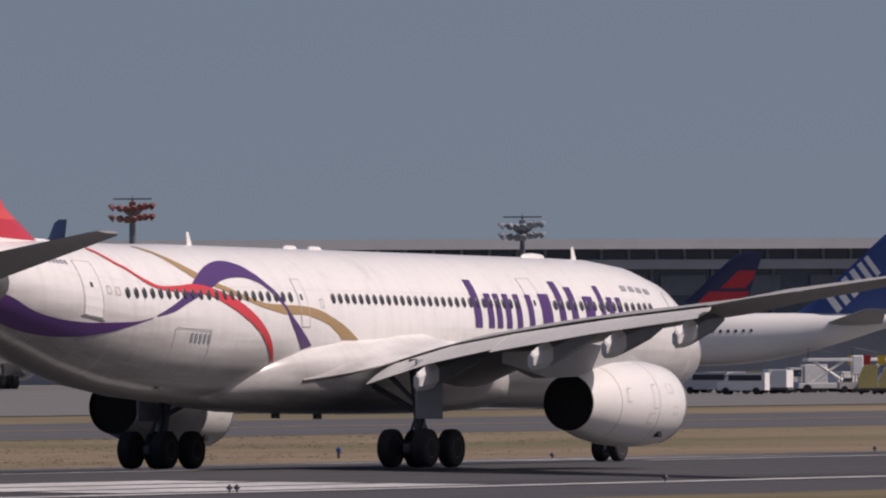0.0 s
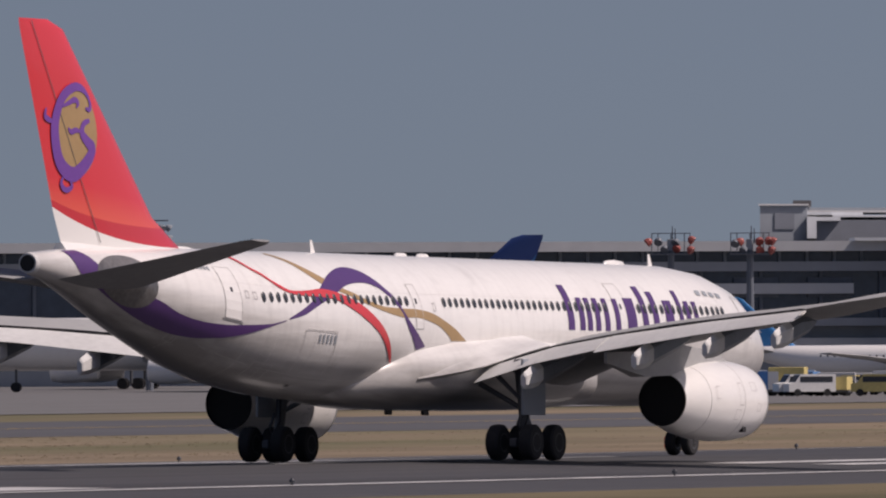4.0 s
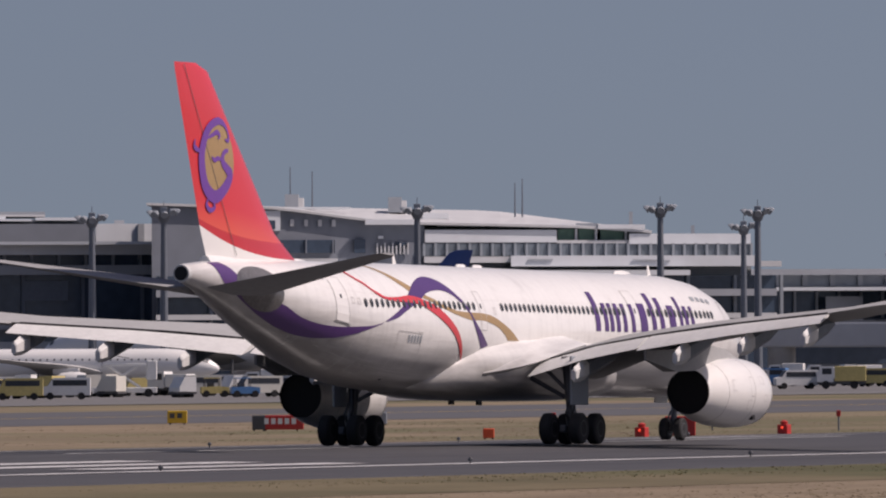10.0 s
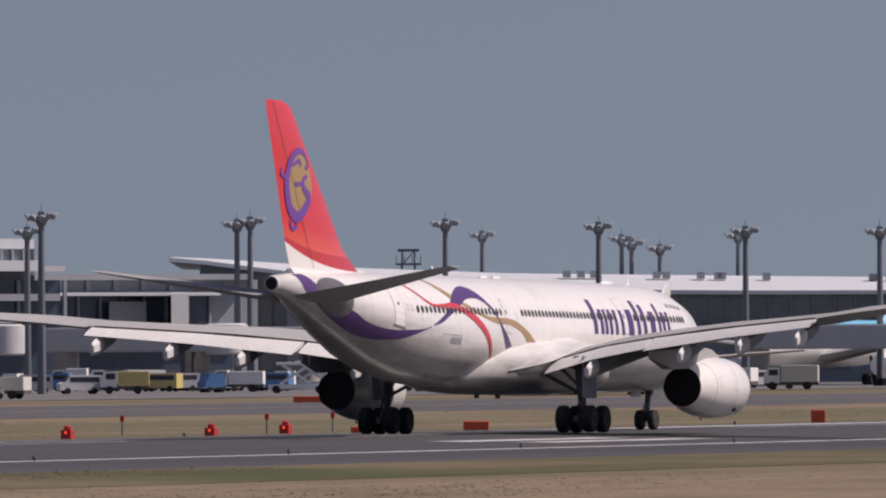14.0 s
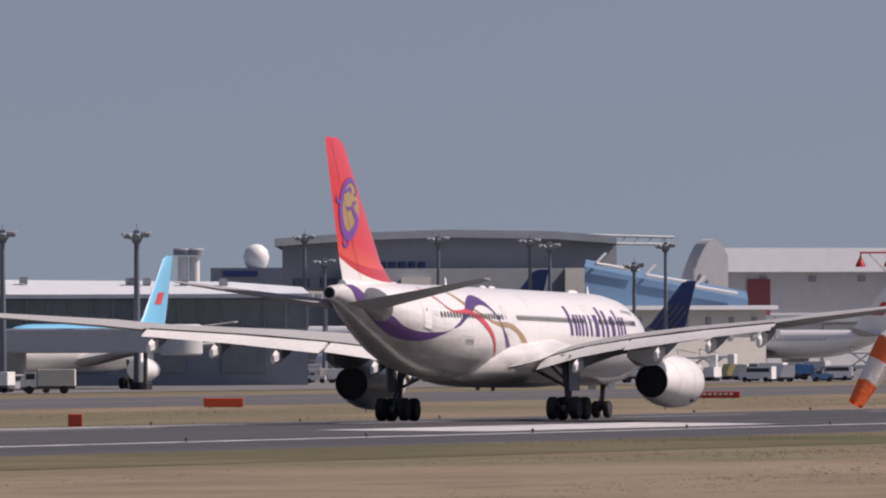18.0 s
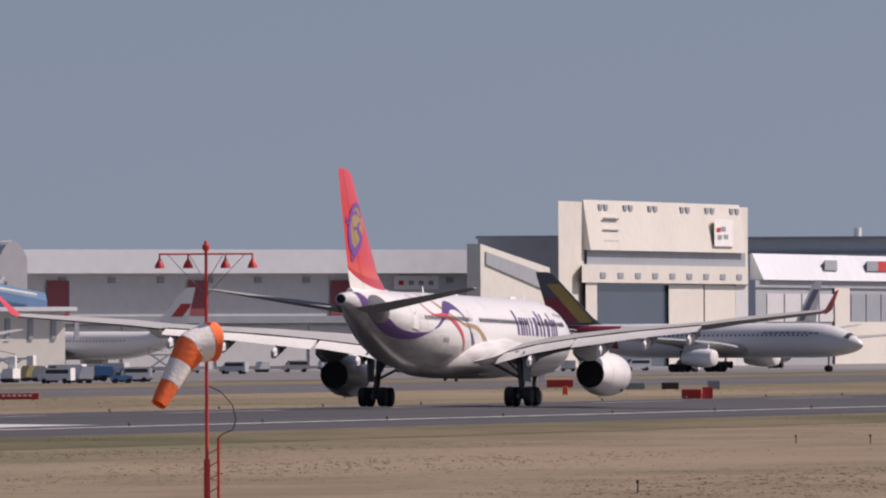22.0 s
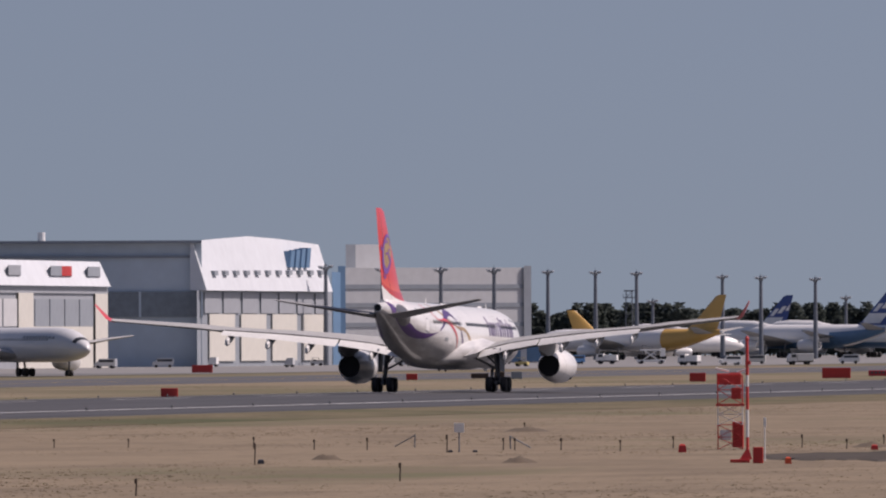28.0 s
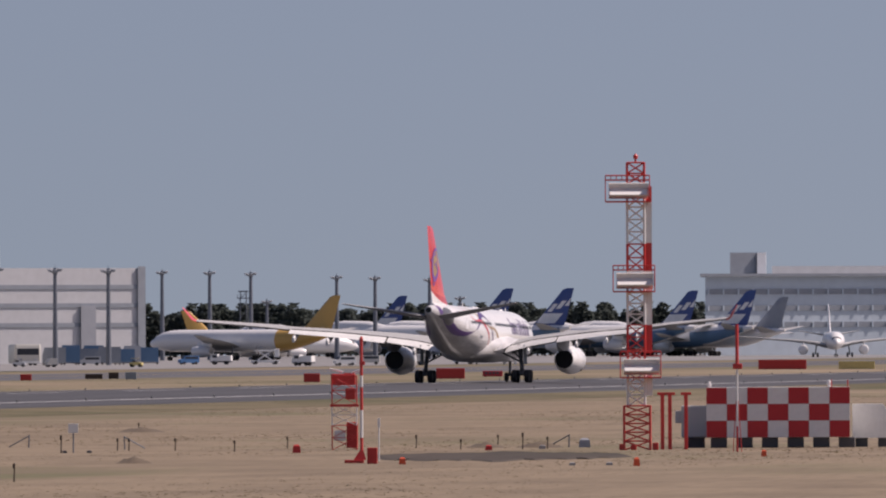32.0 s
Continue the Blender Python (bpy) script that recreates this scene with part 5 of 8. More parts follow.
for i in range(1, 6):
    x = h.x0 + (h.x1 - h.x0) * i / 6
    part("rib", Geo().box(x - 0.15, x + 0.15, -0.25, 0, 10, 10 + 9.0 * (1 - 0.12 * i)), MIDGREY, h.ob)

h = House("radar_dome", -17.79, -17.5, 2300, "white radar dome on a low dark block", "radar dome")
h.slab("base", -17.79, -17.5, GZ, 16.8, 0, 20, SLATE)
h.slab("sign_panel", -17.74, -17.6, 15.4, 16.3, -0.3, 0, BLUE)
part("dome", Geo().lathe([(-2.0, 1.3), (-1.2, 1.85), (0, 2.1), (1.2, 1.75), (1.9, 0.9), (2.1, 0.05)], (h.x(-17.605), 6, 18.6 - GZ), "Z", 20), MASTWHITE, h.ob, "", True)
h = House("control_tower", -17.92, -17.83, 2600, "twin pale control tower shafts with dark cabs", "control tower")
for a in (-17.902, -17.855):
    part("shaft", Geo().tube((h.x(a), 0, 0), (h.x(a), 0, 20.5 - GZ), 0.95, 0.95, 14), MASTWHITE, h.ob, "", True)
    part("cab", Geo().lathe([(20.5 - GZ, 1.4), (21, 1.7), (22, 1.8), (22.3, 1.5)], (h.x(a), 0, 0.3), "Z", 14), SLATE, h.ob, "", True)

# long white maintenance hangar
h = House("long_hangar", -15.72, -13.8, 2600, "long grey hangar with a broad pale fascia and small vents", "hangar", 2668)
h.slab("wall", -15.72, -13.84, GZ, 17.2, 0, 60, LIGHTGREY)
h.slab("fascia", -15.72, -13.84, 17.2, 21.6, -3, 62, ROOFWHITE, "broad white fascia and roof edge")
h.slab("door_track", -15.72, -13.84, 8.0, 9.3, -1.5, 0, SLATE)
h.panes(-15.66, -13.9, 15.4, 16.5, -0.1, 10.5, 0.14, SLATE, "vent")
for a0, a1 in ((-15.62, -15.53), (-14.475, -14.385), (-15.05, -14.97)):
    h.slab("red_panel", a0, a1, 9.4, 15.9, -0.4, 0, mat("maroon_panel", (0.22, 0.05, 0.06), 0.6))
h.slab("sign_board", -14.22, -14.04, 14.2, 16.7, -0.5, 0, MASTWHITE)
for i in range(4):
    h.slab("sign_bar", -14.20 + 0.04 * i, -14.18 + 0.04 * i, 15.0, 15.8, -0.7, -0.5, (REDSIGN, SLATE, SLATE, SLATE)[i])
h.panes(-15.72, -13.84, 0, 7.5, -0.2, 20, 0.92, LIGHTGREY, "door_leaf")

h = House("slanted_annex", -13.87, -13.59, 2500, "white wedge-topped annex with a slanted window", "building", 2540)
part("wall", Geo().prism([(h.x0, 0), (h.x1, 0), (h.x1, 17.5 - GZ), (h.x0, 21.6 - GZ)], 0, 2.5), CREAM, h.ob)
part("window", Geo().prism([(h.x0 + 2.5, 18.0 - GZ), (h.x1 - 1.0, 13.2 - GZ), (h.x1 - 1.0, 16.2 - GZ), (h.x0 + 2.5, 20.2 - GZ)], -0.3, 0), MIDGREY, h.ob)

# tall hangar
h = House("tall_hangar", -13.45, -12.79, 2650, "tall cream hangar with a leaning upper front and half-open doors", "hangar", 2780)
h.slab("end_wall", -13.555, -12.79, GZ, 30.4, 0.9, 6.2, CREAM, "cream end wall")
part("upper_front", Geo().loft([[(h.x(a), y, z - GZ) for y, z in ((0.7, 30.8), (-0.7, 21.4), (0.9, 21.4), (0.9, 30.8))] for a in (-13.44, -13.2, -13.0, -12.81)]), CREAM, h.ob, "cream metal front that leans back")
h.slab("recess", -13.44, -12.8, 18.6, 21.4, 0.3, 0.9, SLATE)
h.slab("canopy", -13.46, -12.79, 15.3, 18.7, -0.8, 0.9, CREAM)
h.panes(-13.43, -12.81, 16.2, 17.2, -0.85, 13.0, 0.3, SLATE, "lamp")
# Dark sheet close behind the front stands in for the shaded hangar inside.
h.slab("wall", -13.45, -12.79, GZ, 15.3, 0.5, 0.9, NAVYGLASS, "dark navy sheet standing for the shade inside the open doorway")
h.slab("door_post", -13.445, -13.40, GZ, 15.3, -0.4, 0.5, CREAM)
h.slab("hangar_door", -13.11, -12.97, GZ, 15.0, 0.0, 0.45, CREAM, "cream sliding door leaf")
h.slab("hangar_door", -12.965, -12.84, GZ, 15.0, 0.1, 0.48, CREAM, "cream sliding door leaf")
h.slab("side_wall", -12.84, -12.79, GZ, 15.3, 0.05, 0.5, LIGHTGREY)
for i in range(6):
    a = -13.385 + 0.1 * i + (0.03 if i > 2 else 0)
    for d in (0, 0.022):
        part("roof_lamp", Geo().box(h.x(a + d), h.x(a + d) + 2.6, 0.2, 0.7, 29.0 - GZ, 30.0 - GZ), SLATE, h.ob)
h.slab("sign_board", -12.925, -12.85, 22.6, 27.9, -1.0, -0.4, MASTWHITE)
for a, z, mt in ((-12.915, 25.4, REDSIGN), (-12.895, 25.6, SLATE), (-12.91, 24.0, SLATE), (-12.885, 24.1, SLATE)):
    h.slab("sign_bar", a, a + 0.016, z, z + 0.8, -1.1, -1.0, mt)
for z in (27.4, 25.2, 23.1):
    h.slab("sign_bar", -13.37, -13.31, z, z + 0.25, -0.5, 0.4, LIGHTGREY)

h = House("grey_annex", -13.88, -13.53, 2720, "plain grey annex between the hangars", "building")
h.slab("wall", -13.88, -13.53, GZ, 24.2, 0, 30, MIDGREY)
h.slab("roof", -13.89, -13.53, 24.2, 24.6, -0.5, 31, SLATE)

h = House("low_hangar", -12.76, -12.08, 2800, "pale low hangar with a leaning white front", "hangar", 2960)
part("upper_front", Geo().loft([[(h.x(a), y, z - GZ) for y, z in ((1.2, 21.5), (-1.2, 16.3), (1.6, 16.3), (1.6, 21.5))] for a in (-12.75, -12.5, -12.3, -12.09)]), ROOFWHITE, h.ob, "white leaning metal front")
h.slab("eave", -12.76, -12.08, 14.8, 16.2, -0.4, 3, MIDGREY)
h.slab("wall", -12.76, -12.08, GZ, 14.8, 0, 4, MIDGREY)
h.panes(-12.72, -12.44, 8.0, 13.6, -0.1, 14, 0.9, LIGHTGREY)
h.panes(-12.38, -12.14, 8.0, 13.6, -0.1, 14, 0.9, SLATE)
h.slab("door_panel", -12.38, -12.14, GZ, 8.0, -0.2, 0, CREAM)
h.slab("pier", -12.44, -12.38, GZ, 14.8, -0.5, 0, CREAM)
h.slab("pier", -12.13, -12.08, GZ, 14.8, -0.5, 0, CREAM)
for a, w, mt in ((-12.48, 0.05, MIDGREY), (-12.31, 0.05, SLATE), (-12.265, 0.04, REDSIGN), (-12.16, 0.05, SLATE)):
    h.slab("sign_bar", a, a + w, 18.4, 20.4, -0.7, 1, mt)

h = House("blue_grey_hangar", -12.95, -11.14, 3000, "blue-grey hangar with a white leaning end front", "hangar")
# Cladding lightened so that its base colour carries the distance haze.
BG = mat("hazed_blue_grey_cladding", (0.50, 0.58, 0.64), 0.6, var=0.1, scale=0.08)
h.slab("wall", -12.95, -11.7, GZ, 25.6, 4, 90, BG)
h.slab("roof", -12.97, -11.7, 25.6, 26.2, 2, 92, SLATE)
h.slab("stripe", -12.95, -11.72, 22.5, 23.0, 3.4, 4, SLATE)
h.slab("glazing", -12.2, -11.7, 10.0, 15.4, 3.4, 4, DARKGLASS)
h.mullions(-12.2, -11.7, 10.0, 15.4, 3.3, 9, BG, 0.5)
part("roof_tank", Geo().tube((h.x(-12.35) + 30 * h.k, 30, 26.2 - GZ), (h.x(-12.35) + 30 * h.k, 30, 28.2 - GZ), 0.8, 0.8, 10), MASTWHITE, h.ob)
h = House("hangar_front", -11.72, -11.17, 3000, "white leaning hangar front over tall cream doors", "hangar", 3130)
part("upper_front", Geo().loft([[(h.x(a), y, z - GZ) for y, z in ((1.6, zz), (-1.6, 15.6), (2.0, 15.6), (2.0, zz))] for a, zz in ((-11.71, 26.0), (-11.6, 26.7), (-11.483, 27.4), (-11.36, 27.0), (-11.2, 26.0))]), ROOFWHITE, h.ob, "white leaning front")
for i in range(11):
    a = -11.67 + 0.043 * i
    part("roof_lamp", Geo().box(h.x(a), h.x(a) + 3.4, -1.2, 0.4, 18.8 + 0.05 * i - GZ, 19.8 + 0.05 * i - GZ), SLATE, h.ob)
for i in range(4):
    x = h.x(-11.36 + 0.022 * i)
    part("sign_bar", Geo().prism([(x, 20.8 - GZ), (x + 3.4, 20.8 - GZ), (x + 5.0, 24.4 + 0.25 * i - GZ), (x + 1.6, 24.4 + 0.25 * i - GZ)], -0.9, 1.2), ROOFBLUE, h.ob)
h.slab("wall", -11.72, -11.17, GZ, 15.6, 0, 3, SLATE)
h.panes(-11.7, -11.18, 10.8, 15.2, -0.2, 16.0, 0.85, MIDGREY, "panel")
h.panes(-11.69, -11.19, 0.6, 10.6, -0.3, 26, 0.80, CREAM, "hangar_door")
h.slab("end_wall", -11.175, -11.14, GZ, 20.0, 0, 3, ROOFBLUE)

h = House("storage_building", -11.15, -10.37, 3300, "flat-fronted grey storage building with dark window bands", "building", 3332)
h.slab("wall", -11.15, -10.37, GZ, 21.8, 0, 40, LIGHTGREY)
for z in (8.0, 12.6, 16.9):
    h.slab("window_band", -11.15, -10.38, z, z + 1.0, -0.2, 0, SLATE)
h.slab("end_pier", -10.40, -10.37, GZ, 22.2, -0.6, 0, SLATE)
h.slab("end_pier", -11.15, -11.12, GZ, 22.2, -0.6, 0, ROOFBLUE)
h.slab("penthouse", -11.08, -10.96, 21.8, 27.3, 10, 20, LIGHTGREY)
h.slab("penthouse_panel", -11.12, -11.08, 21.8, 27.3, 9.5, 20, SLATE)
h.slab("lower_pier", -10.63, -10.57, GZ, 13, -0.8, 0, MIDGREY)

h = House("freight_office", -8.11, -7.2, 4300, "blue-grey freight office with a pale rooftop block", "building", 4340)
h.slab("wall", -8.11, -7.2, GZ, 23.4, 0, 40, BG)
h.slab("roof", -8.13, -7.2, 23.4, 24.3, -2, 42, SLATE)
for z in (8, 13, 18):
    h.slab("window_band", -8.1, -7.2, z, z + 1.6, -0.3, 0, SLATE)
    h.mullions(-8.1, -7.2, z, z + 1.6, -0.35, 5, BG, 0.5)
# Slate and white paint in the block's shaded front and its sunlit side.
h.slab("rooftop_block", -8.01, -7.9, 24.3, 30.7, 5, 25, SLATE)
h.slab("rooftop_lit_face", -7.9, -7.865, 24.3, 30.7, 4, 25, ROOFWHITE)
h.slab("rooftop_wing", -7.84, -7.35, 24.3, 26.6, 5, 25, LIGHTGREY)

# ---- floodlight masts ----


def lattice_mast(hgt, label, lamps, lamp, r=0.42):
    """A mast with an open head: a deck, thin uprights with a top rail, and a few large lamps (aside, down, red or grey)."""
    th = thing("floodlight_mast", pose(0, 0, 0), label, "floodlight mast", "floodlight masts")
    part("pole", Geo().tube((0, 0, 0), (0, 0, hgt - 0.2), r * 1.25, r * 0.75, 10), MASTGREY, th, "", True)
    head = part("head_frame", Geo().box(-2.1, 2.1, -0.5, 0.5, hgt - 1.75, hgt - 1.6).box(-0.5, 0.5, -2.1, 2.1, hgt - 1.75, hgt - 1.6), MASTGREY, th, "thin deck under the lamps")
    for x in (-2.0, -1.35, 0.0, 1.4, 2.0):
        part("upright", Geo().tube((x, 0, hgt - 1.6), (x, 0, hgt + 0.5), 0.05, 0.05, 6), MASTGREY, head)
    part("upper_rail", Geo().box(-2.05, 2.05, -0.05, 0.05, hgt + 0.46, hgt + 0.55), MASTGREY, head)
    for x, dz in ((0.15, 1.25), (0.45, 1.0)):
        part("spike", Geo().tube((x, 0, hgt - 0.6), (x, 0, hgt + dz), 0.09, 0.05, 6), MASTGREY, head)
    part("winch_box", Geo().box(-0.4, 0.25, -0.35, 0.35, hgt - 1.3, hgt - 0.1, 0.05), SLATE, head)
    lens = Geo().lathe([(-0.34, 0.16), (-0.1, 0.4), (0.24, 0.47), (0.32, 0.45), (0.28, 0.02)], (0, 0, 0), "Y", 10)
    m_red, m_grey = lens.mesh("lamp", lamp), lens.mesh("lamp", MASTGREY)
    for x, dz, turn, red in lamps:
        part("lamp", m_red if red else m_grey, None, head, m=pose(x, -0.35, hgt + dz, -38, 0, turn))
    return th


def flood_mast(hgt, label, lamp=SLATE, red=False, r=0.33, group="floodlight masts"):
    th = thing("floodlight_mast", pose(0, 0, 0), label, "floodlight mast", group)
    part("pole", Geo().tube((0, 0, 0), (0, 0, hgt), r * 1.25, r * 0.75, 10), MASTGREY, th, "", True)
    wd = 1.0 if red else 0.62
    head = part("head_frame", Geo().box(-1.9 * wd, 1.9 * wd, -0.12, 0.12, hgt - 0.5, hgt - 0.3).box(-0.12, 0.12, -1.7 * wd, 1.7 * wd, hgt - 0.5, hgt - 0.3), MASTGREY, th)
    part("platform", Geo().lathe([(hgt - 1.3, 0.4), (hgt - 0.75, 1.05 * wd), (hgt - 0.6, 1.2 * wd), (hgt - 0.5, 1.15 * wd)], (0, 0, 0), "Z", 12), MASTGREY, head, "round service platform under the lamps", True)
    part("winch_box", Geo().box(-0.35, 0.35, -0.35, 0.35, hgt - 0.3, hgt + 0.25, 0.05), lamp, head)
    part("spike", Geo().tube((0, 0, hgt), (0, 0, hgt + 0.9), 0.05, 0.03, 6), MASTGREY, th)
    lamp_m = Geo().lathe([(-0.28, 0.14), (0.0, 0.34), (0.22, 0.42), (0.3, 0.40), (0.26, 0.02)], (0, 0, 0), "Y", 8).mesh("lamp", lamp)
    ring = ((-2.1, 0, 90), (2.0, 0.3, -80), (-1.25, -0.6, 140), (1.3, -0.5, -150), (0.1, -1.5, 180))
    for dz in ((0, -1.1) if red else (0,)):
        for x, y, a in (ring + ((-0.55, -1.2, 160), (0.75, -1.2, -165)) if red else ring):
            part("lamp", lamp_m, None, head, m=pose(x * wd, y * wd, hgt - 0.3 + dz + 0.14 * math.sin(3 * x + 5 * y), -38, 0, a))
    if red:
        part("upper_rail", Geo().box(-2.0, 2.0, -0.1, 0.1, hgt + 0.45, hgt + 0.6).box(-0.1, 0.1, -0.1, 0.1, hgt, hgt + 0.6), MASTGREY, th)
    return th


def put_masts(items, dist, label, red=False, lamp=SLATE, r=0.33):
    for az, el in items:
        top = EYE[2] + dist * math.tan(radians(el)) - GZ
        flood_mast(top, label, lamp, red, r).matrix_basis = site(az, dist)


RUST = mat("red_lamp_housing", (0.21, 0.075, 0.065), 0.6, var=0.2)
put_masts([(-28.966, 0.54)], 1480, "grey floodlight mast with clustered red lamp housings", True, RUST, 0.42)
REDLAMP = mat("bright_red_lamp_housing", (0.36, 0.085, 0.07), 0.5, var=0.25)
for az, lamps in ((-25.285, ((-2.3, -0.35, 100, 1), (-1.3, -0.3, 170, 0), (0.55, -0.4, 150, 0), (0.65, -1.0, 150, 1), (2.1, -0.15, -100, 1), (2.0, -1.2, -110, 1), (-0.6, -1.1, 150, 0))),
                  (-24.966, ((-0.95, -0.35, 100, 1), (-1.5, -0.5, 160, 0), (0.95, -0.3, -160, 1), (1.9, -0.25, -150, 1), (2.35, -0.3, -100, 1), (1.0, -1.2, -160, 1), (2.2, -1.25, -110, 1), (-0.6, -1.2, 140, 0)))):
    lattice_mast(EYE[2] + 1480 * math.tan(radians(0.40)) - GZ, "grey floodlight mast with an open head and red lamps", lamps, REDLAMP).matrix_basis = site(az, 1480)
put_masts([(-27.392, 0.46)], 1480, "grey floodlight mast with clustered dark lamp housings", True)
put_masts([(-24.161, 0.505), (-23.871, 0.525), (-22.848, 0.535), (-21.866, 0.535), (-21.473, 0.52)], 1450, "tall grey floodlight mast with dark lamps", r=0.38)
put_masts([(-21.53, 0.46), (-20.683, 0.487), (-20.63, 0.497), (-19.842, 0.485), (-19.223, 0.47), (-18.63, 0.45), (-18.088, 0.446)], 1600, "tall grey floodlight mast with dark lamps", r=0.36)
put_masts([(-19.693, 0.437), (-19.13, 0.42), (-19.09, 0.40), (-18.976, 0.38), (-18.66, 0.43)], 1800, "tall grey floodlight mast with dark lamps")
put_masts([(-17.41, 0.43), (-16.87, 0.42), (-15.953, 0.39), (-16.5, 0.41), (-16.08, 0.31), (-16.42, 0.39), (-17.33, 0.33)], 2150, "slim pale floodlight mast", r=0.3)
put_masts([(-11.2, 0.305), (-10.971, 0.295), (-10.735, 0.292), (-10.52, 0.289)], 3100, "tall dark floodlight mast at the cargo apron", r=0.5)
put_masts([(-10.303, 0.28), (-10.111, 0.277), (-9.945, 0.272), (-9.598, 0.257), (-9.443, 0.253), (-9.223, 0.246)], 3800, "tall dark floodlight mast at the cargo apron", r=0.55)
put_masts([(-9.88, 0.16), (-9.1, 0.17)], 4200, "tall dark floodlight mast at the cargo apron", r=0.5)
for az, el, d in ((-19.991, 0.37, 2100), (-9.975, 0.2, 4300)):
    top = EYE[2] + d * math.tan(radians(el)) - GZ
    t = thing("radio_tower", site(az, d), "hazy lattice radio tower with a platform", "radio tower")
    for sx in (-0.9, 0.9):
        for sy in (-0.9, 0.9):
            part("leg", Geo().tube((sx * 1.3, sy * 1.3, 0), (sx, sy, top), 0.16, 0.14, 6), MASTGREY, t)
    for i in range(7):
        z = top * i / 7
        part("brace", Geo().tube((-1.2, -1.1, z), (1.1, -1.1, z + top / 7), 0.09, 0.09, 5), MASTGREY, t)
    part("platform", Geo().box(-1.9, 1.9, -1.9, 1.9, top - 2.4, top - 2.1), MASTGREY, t)
    for sx in (-1.8, -0.6, 0.6, 1.8):
        part("rail_post", Geo().tube((sx, -1.8, top - 2.1), (sx, -1.8, top - 1.0), 0.07), MASTGREY, t)
    part("platform", Geo().box(-1.6, 1.6, -1.6, 1.6, top - 0.4, top), MASTGREY, t)

# ---- other airliners ----


def fuselage_word(th, word, s0, size, deg0, k, mt):
    """A word laid round both sides of a background jet; s0: where it starts on the right side, read towards the nose."""
    cu = bpy.data.curves.new("word", "FONT")
    cu.body, cu.size = word, size
    ob = bpy.data.objects.new("word", cu)
    me = ob.to_mesh()
    pts = [tuple(v.co) for v in me.vertices]
    fcs = [tuple(p.vertices) for p in me.polygons]
    ob.to_mesh_clear()
    bpy.data.objects.remove(ob)
    wd = max(p[0] for p in pts)
    for sd in (1, -1):
        g = Geo()
        g.add([tuple(k * q for q in skin(s0 - x if sd > 0 else s0 - wd + x, deg0 + math.degrees(y / 2.82), sd, 0.035)) for x, y, z in pts], fcs)
        part("painted_word", g, mt, th)


def title(a, b, c0, c1, mt, n):
    """A word as n plain bars along the fuselage."""
    st = (b - a) / n
    return [(a + st * i, a + st * (i + 0.72), c0, c1, mt) for i in range(n)]


# Navy made brighter to paint in the haze on the distant fins.
FINBLUE = mat("fin_navy", (0.035, 0.075, 0.25), 0.35, var=0.06)
FINBRIGHT = mat("fin_bright_blue", (0.035, 0.23, 0.52), 0.4, var=0.08)
FINDELTA = mat("fin_navy_red", (0.03, 0.035, 0.09), 0.35)
# Yellow dulled to paint in the same haze.
DHLY = mat("cargo_yellow", (0.62, 0.37, 0.10), 0.4, var=0.06)
ASGREY = mat("fin_dark_grey", (0.10, 0.10, 0.11), 0.4)
SILVERBODY = mat("silver_fuselage", (0.60, 0.61, 0.62), 0.3, 0.2, var=0.04)
LGREYBODY = mat("pale_grey_fuselage", (0.62, 0.63, 0.64), 0.35, var=0.05)


def fin_patch(th, k, s0, s1, z0, z1, mt, name="fin_panel"):
    """A painted band on both sides of a background jet's fin."""
    for sd in (1, -1):
        g = Geo().grid(lambda u, v: tuple(k * q for q in fin_skin(s0 + (s1 - s0) * u + 1.05 * (z0 + (z1 - z0) * v - 12), z0 + (z1 - z0) * v, sd, 0.05, OTHER_FIN)), 6, 4)
        part(name, g, mt, th)


def fin_bars(th, k, mt):
    """A title of slanting bars that climbs along the front edge of a background jet's fin."""
    e, f = Vector((0.735, 0.678)), Vector((-0.678, 0.735))      # along the front edge (aft, up), and across it
    foot = Vector((51.2, 7.75)) - f * 2.75
    for a, w in ((3.6, 0.75), (4.8, 0.7), (6.0, 0.7), (7.2, 0.65), (8.3, 0.6), (9.3, 0.55)):
        for sd in (1, -1):
            def at(u, v):
                q = foot + e * (a + w * (u - 0.5) + 0.25 * (v - 0.5)) + f * (2.4 * v)
                return tuple(k * c for c in fin_skin(q.x, q.y, sd, 0.05, OTHER_FIN))
            part("painted_title", Geo().grid(at, 1, 5), mt, th)


def tail_at(az, dist, deg, k):
    """The pose of a jet k times full size, with its fin's tip at a compass angle and distance and its nose heading deg."""
    a, q = radians(az), radians(deg)
    return pose(dist * math.sin(a) + 31.2 * k * math.sin(q), dist * math.cos(a) + 31.2 * k * math.cos(q), GZ + 0.05, 0, 0, -deg)


def jetliner(az, dist, deg, k, label, **kw):
    return airliner("airliner", tail_at(az, dist, deg, k), k, label, **kw)


a = jetliner(-25.823, 1440, -108, 0.95, "white twin-jet with a navy fin parked at the terminal", fin=FINBLUE, rows=46, stripes=title(9, 14, 30, 48, BLUE, 3) + [(20, 22, 20, 40, GOLD)])
fin_bars(a, 0.95, MASTWHITE)
for z0 in (8.6, 11.0, 13.4):
    fin_patch(a, 0.95, 63.8 - 0.72 * (z0 - 9), 65.6 - 0.72 * (z0 - 9), z0, z0 + 2.4, FINBRIGHT)
a = jetliner(-22.64, 1490, -78, 0.88, "white freighter twin-jet with a navy fin and large blue title", fin=FINBLUE)
fuselage_word(a, "Cargo", 29.2, 3.7, -8, 0.88, BLUE)
fin_bars(a, 0.88, MASTWHITE)
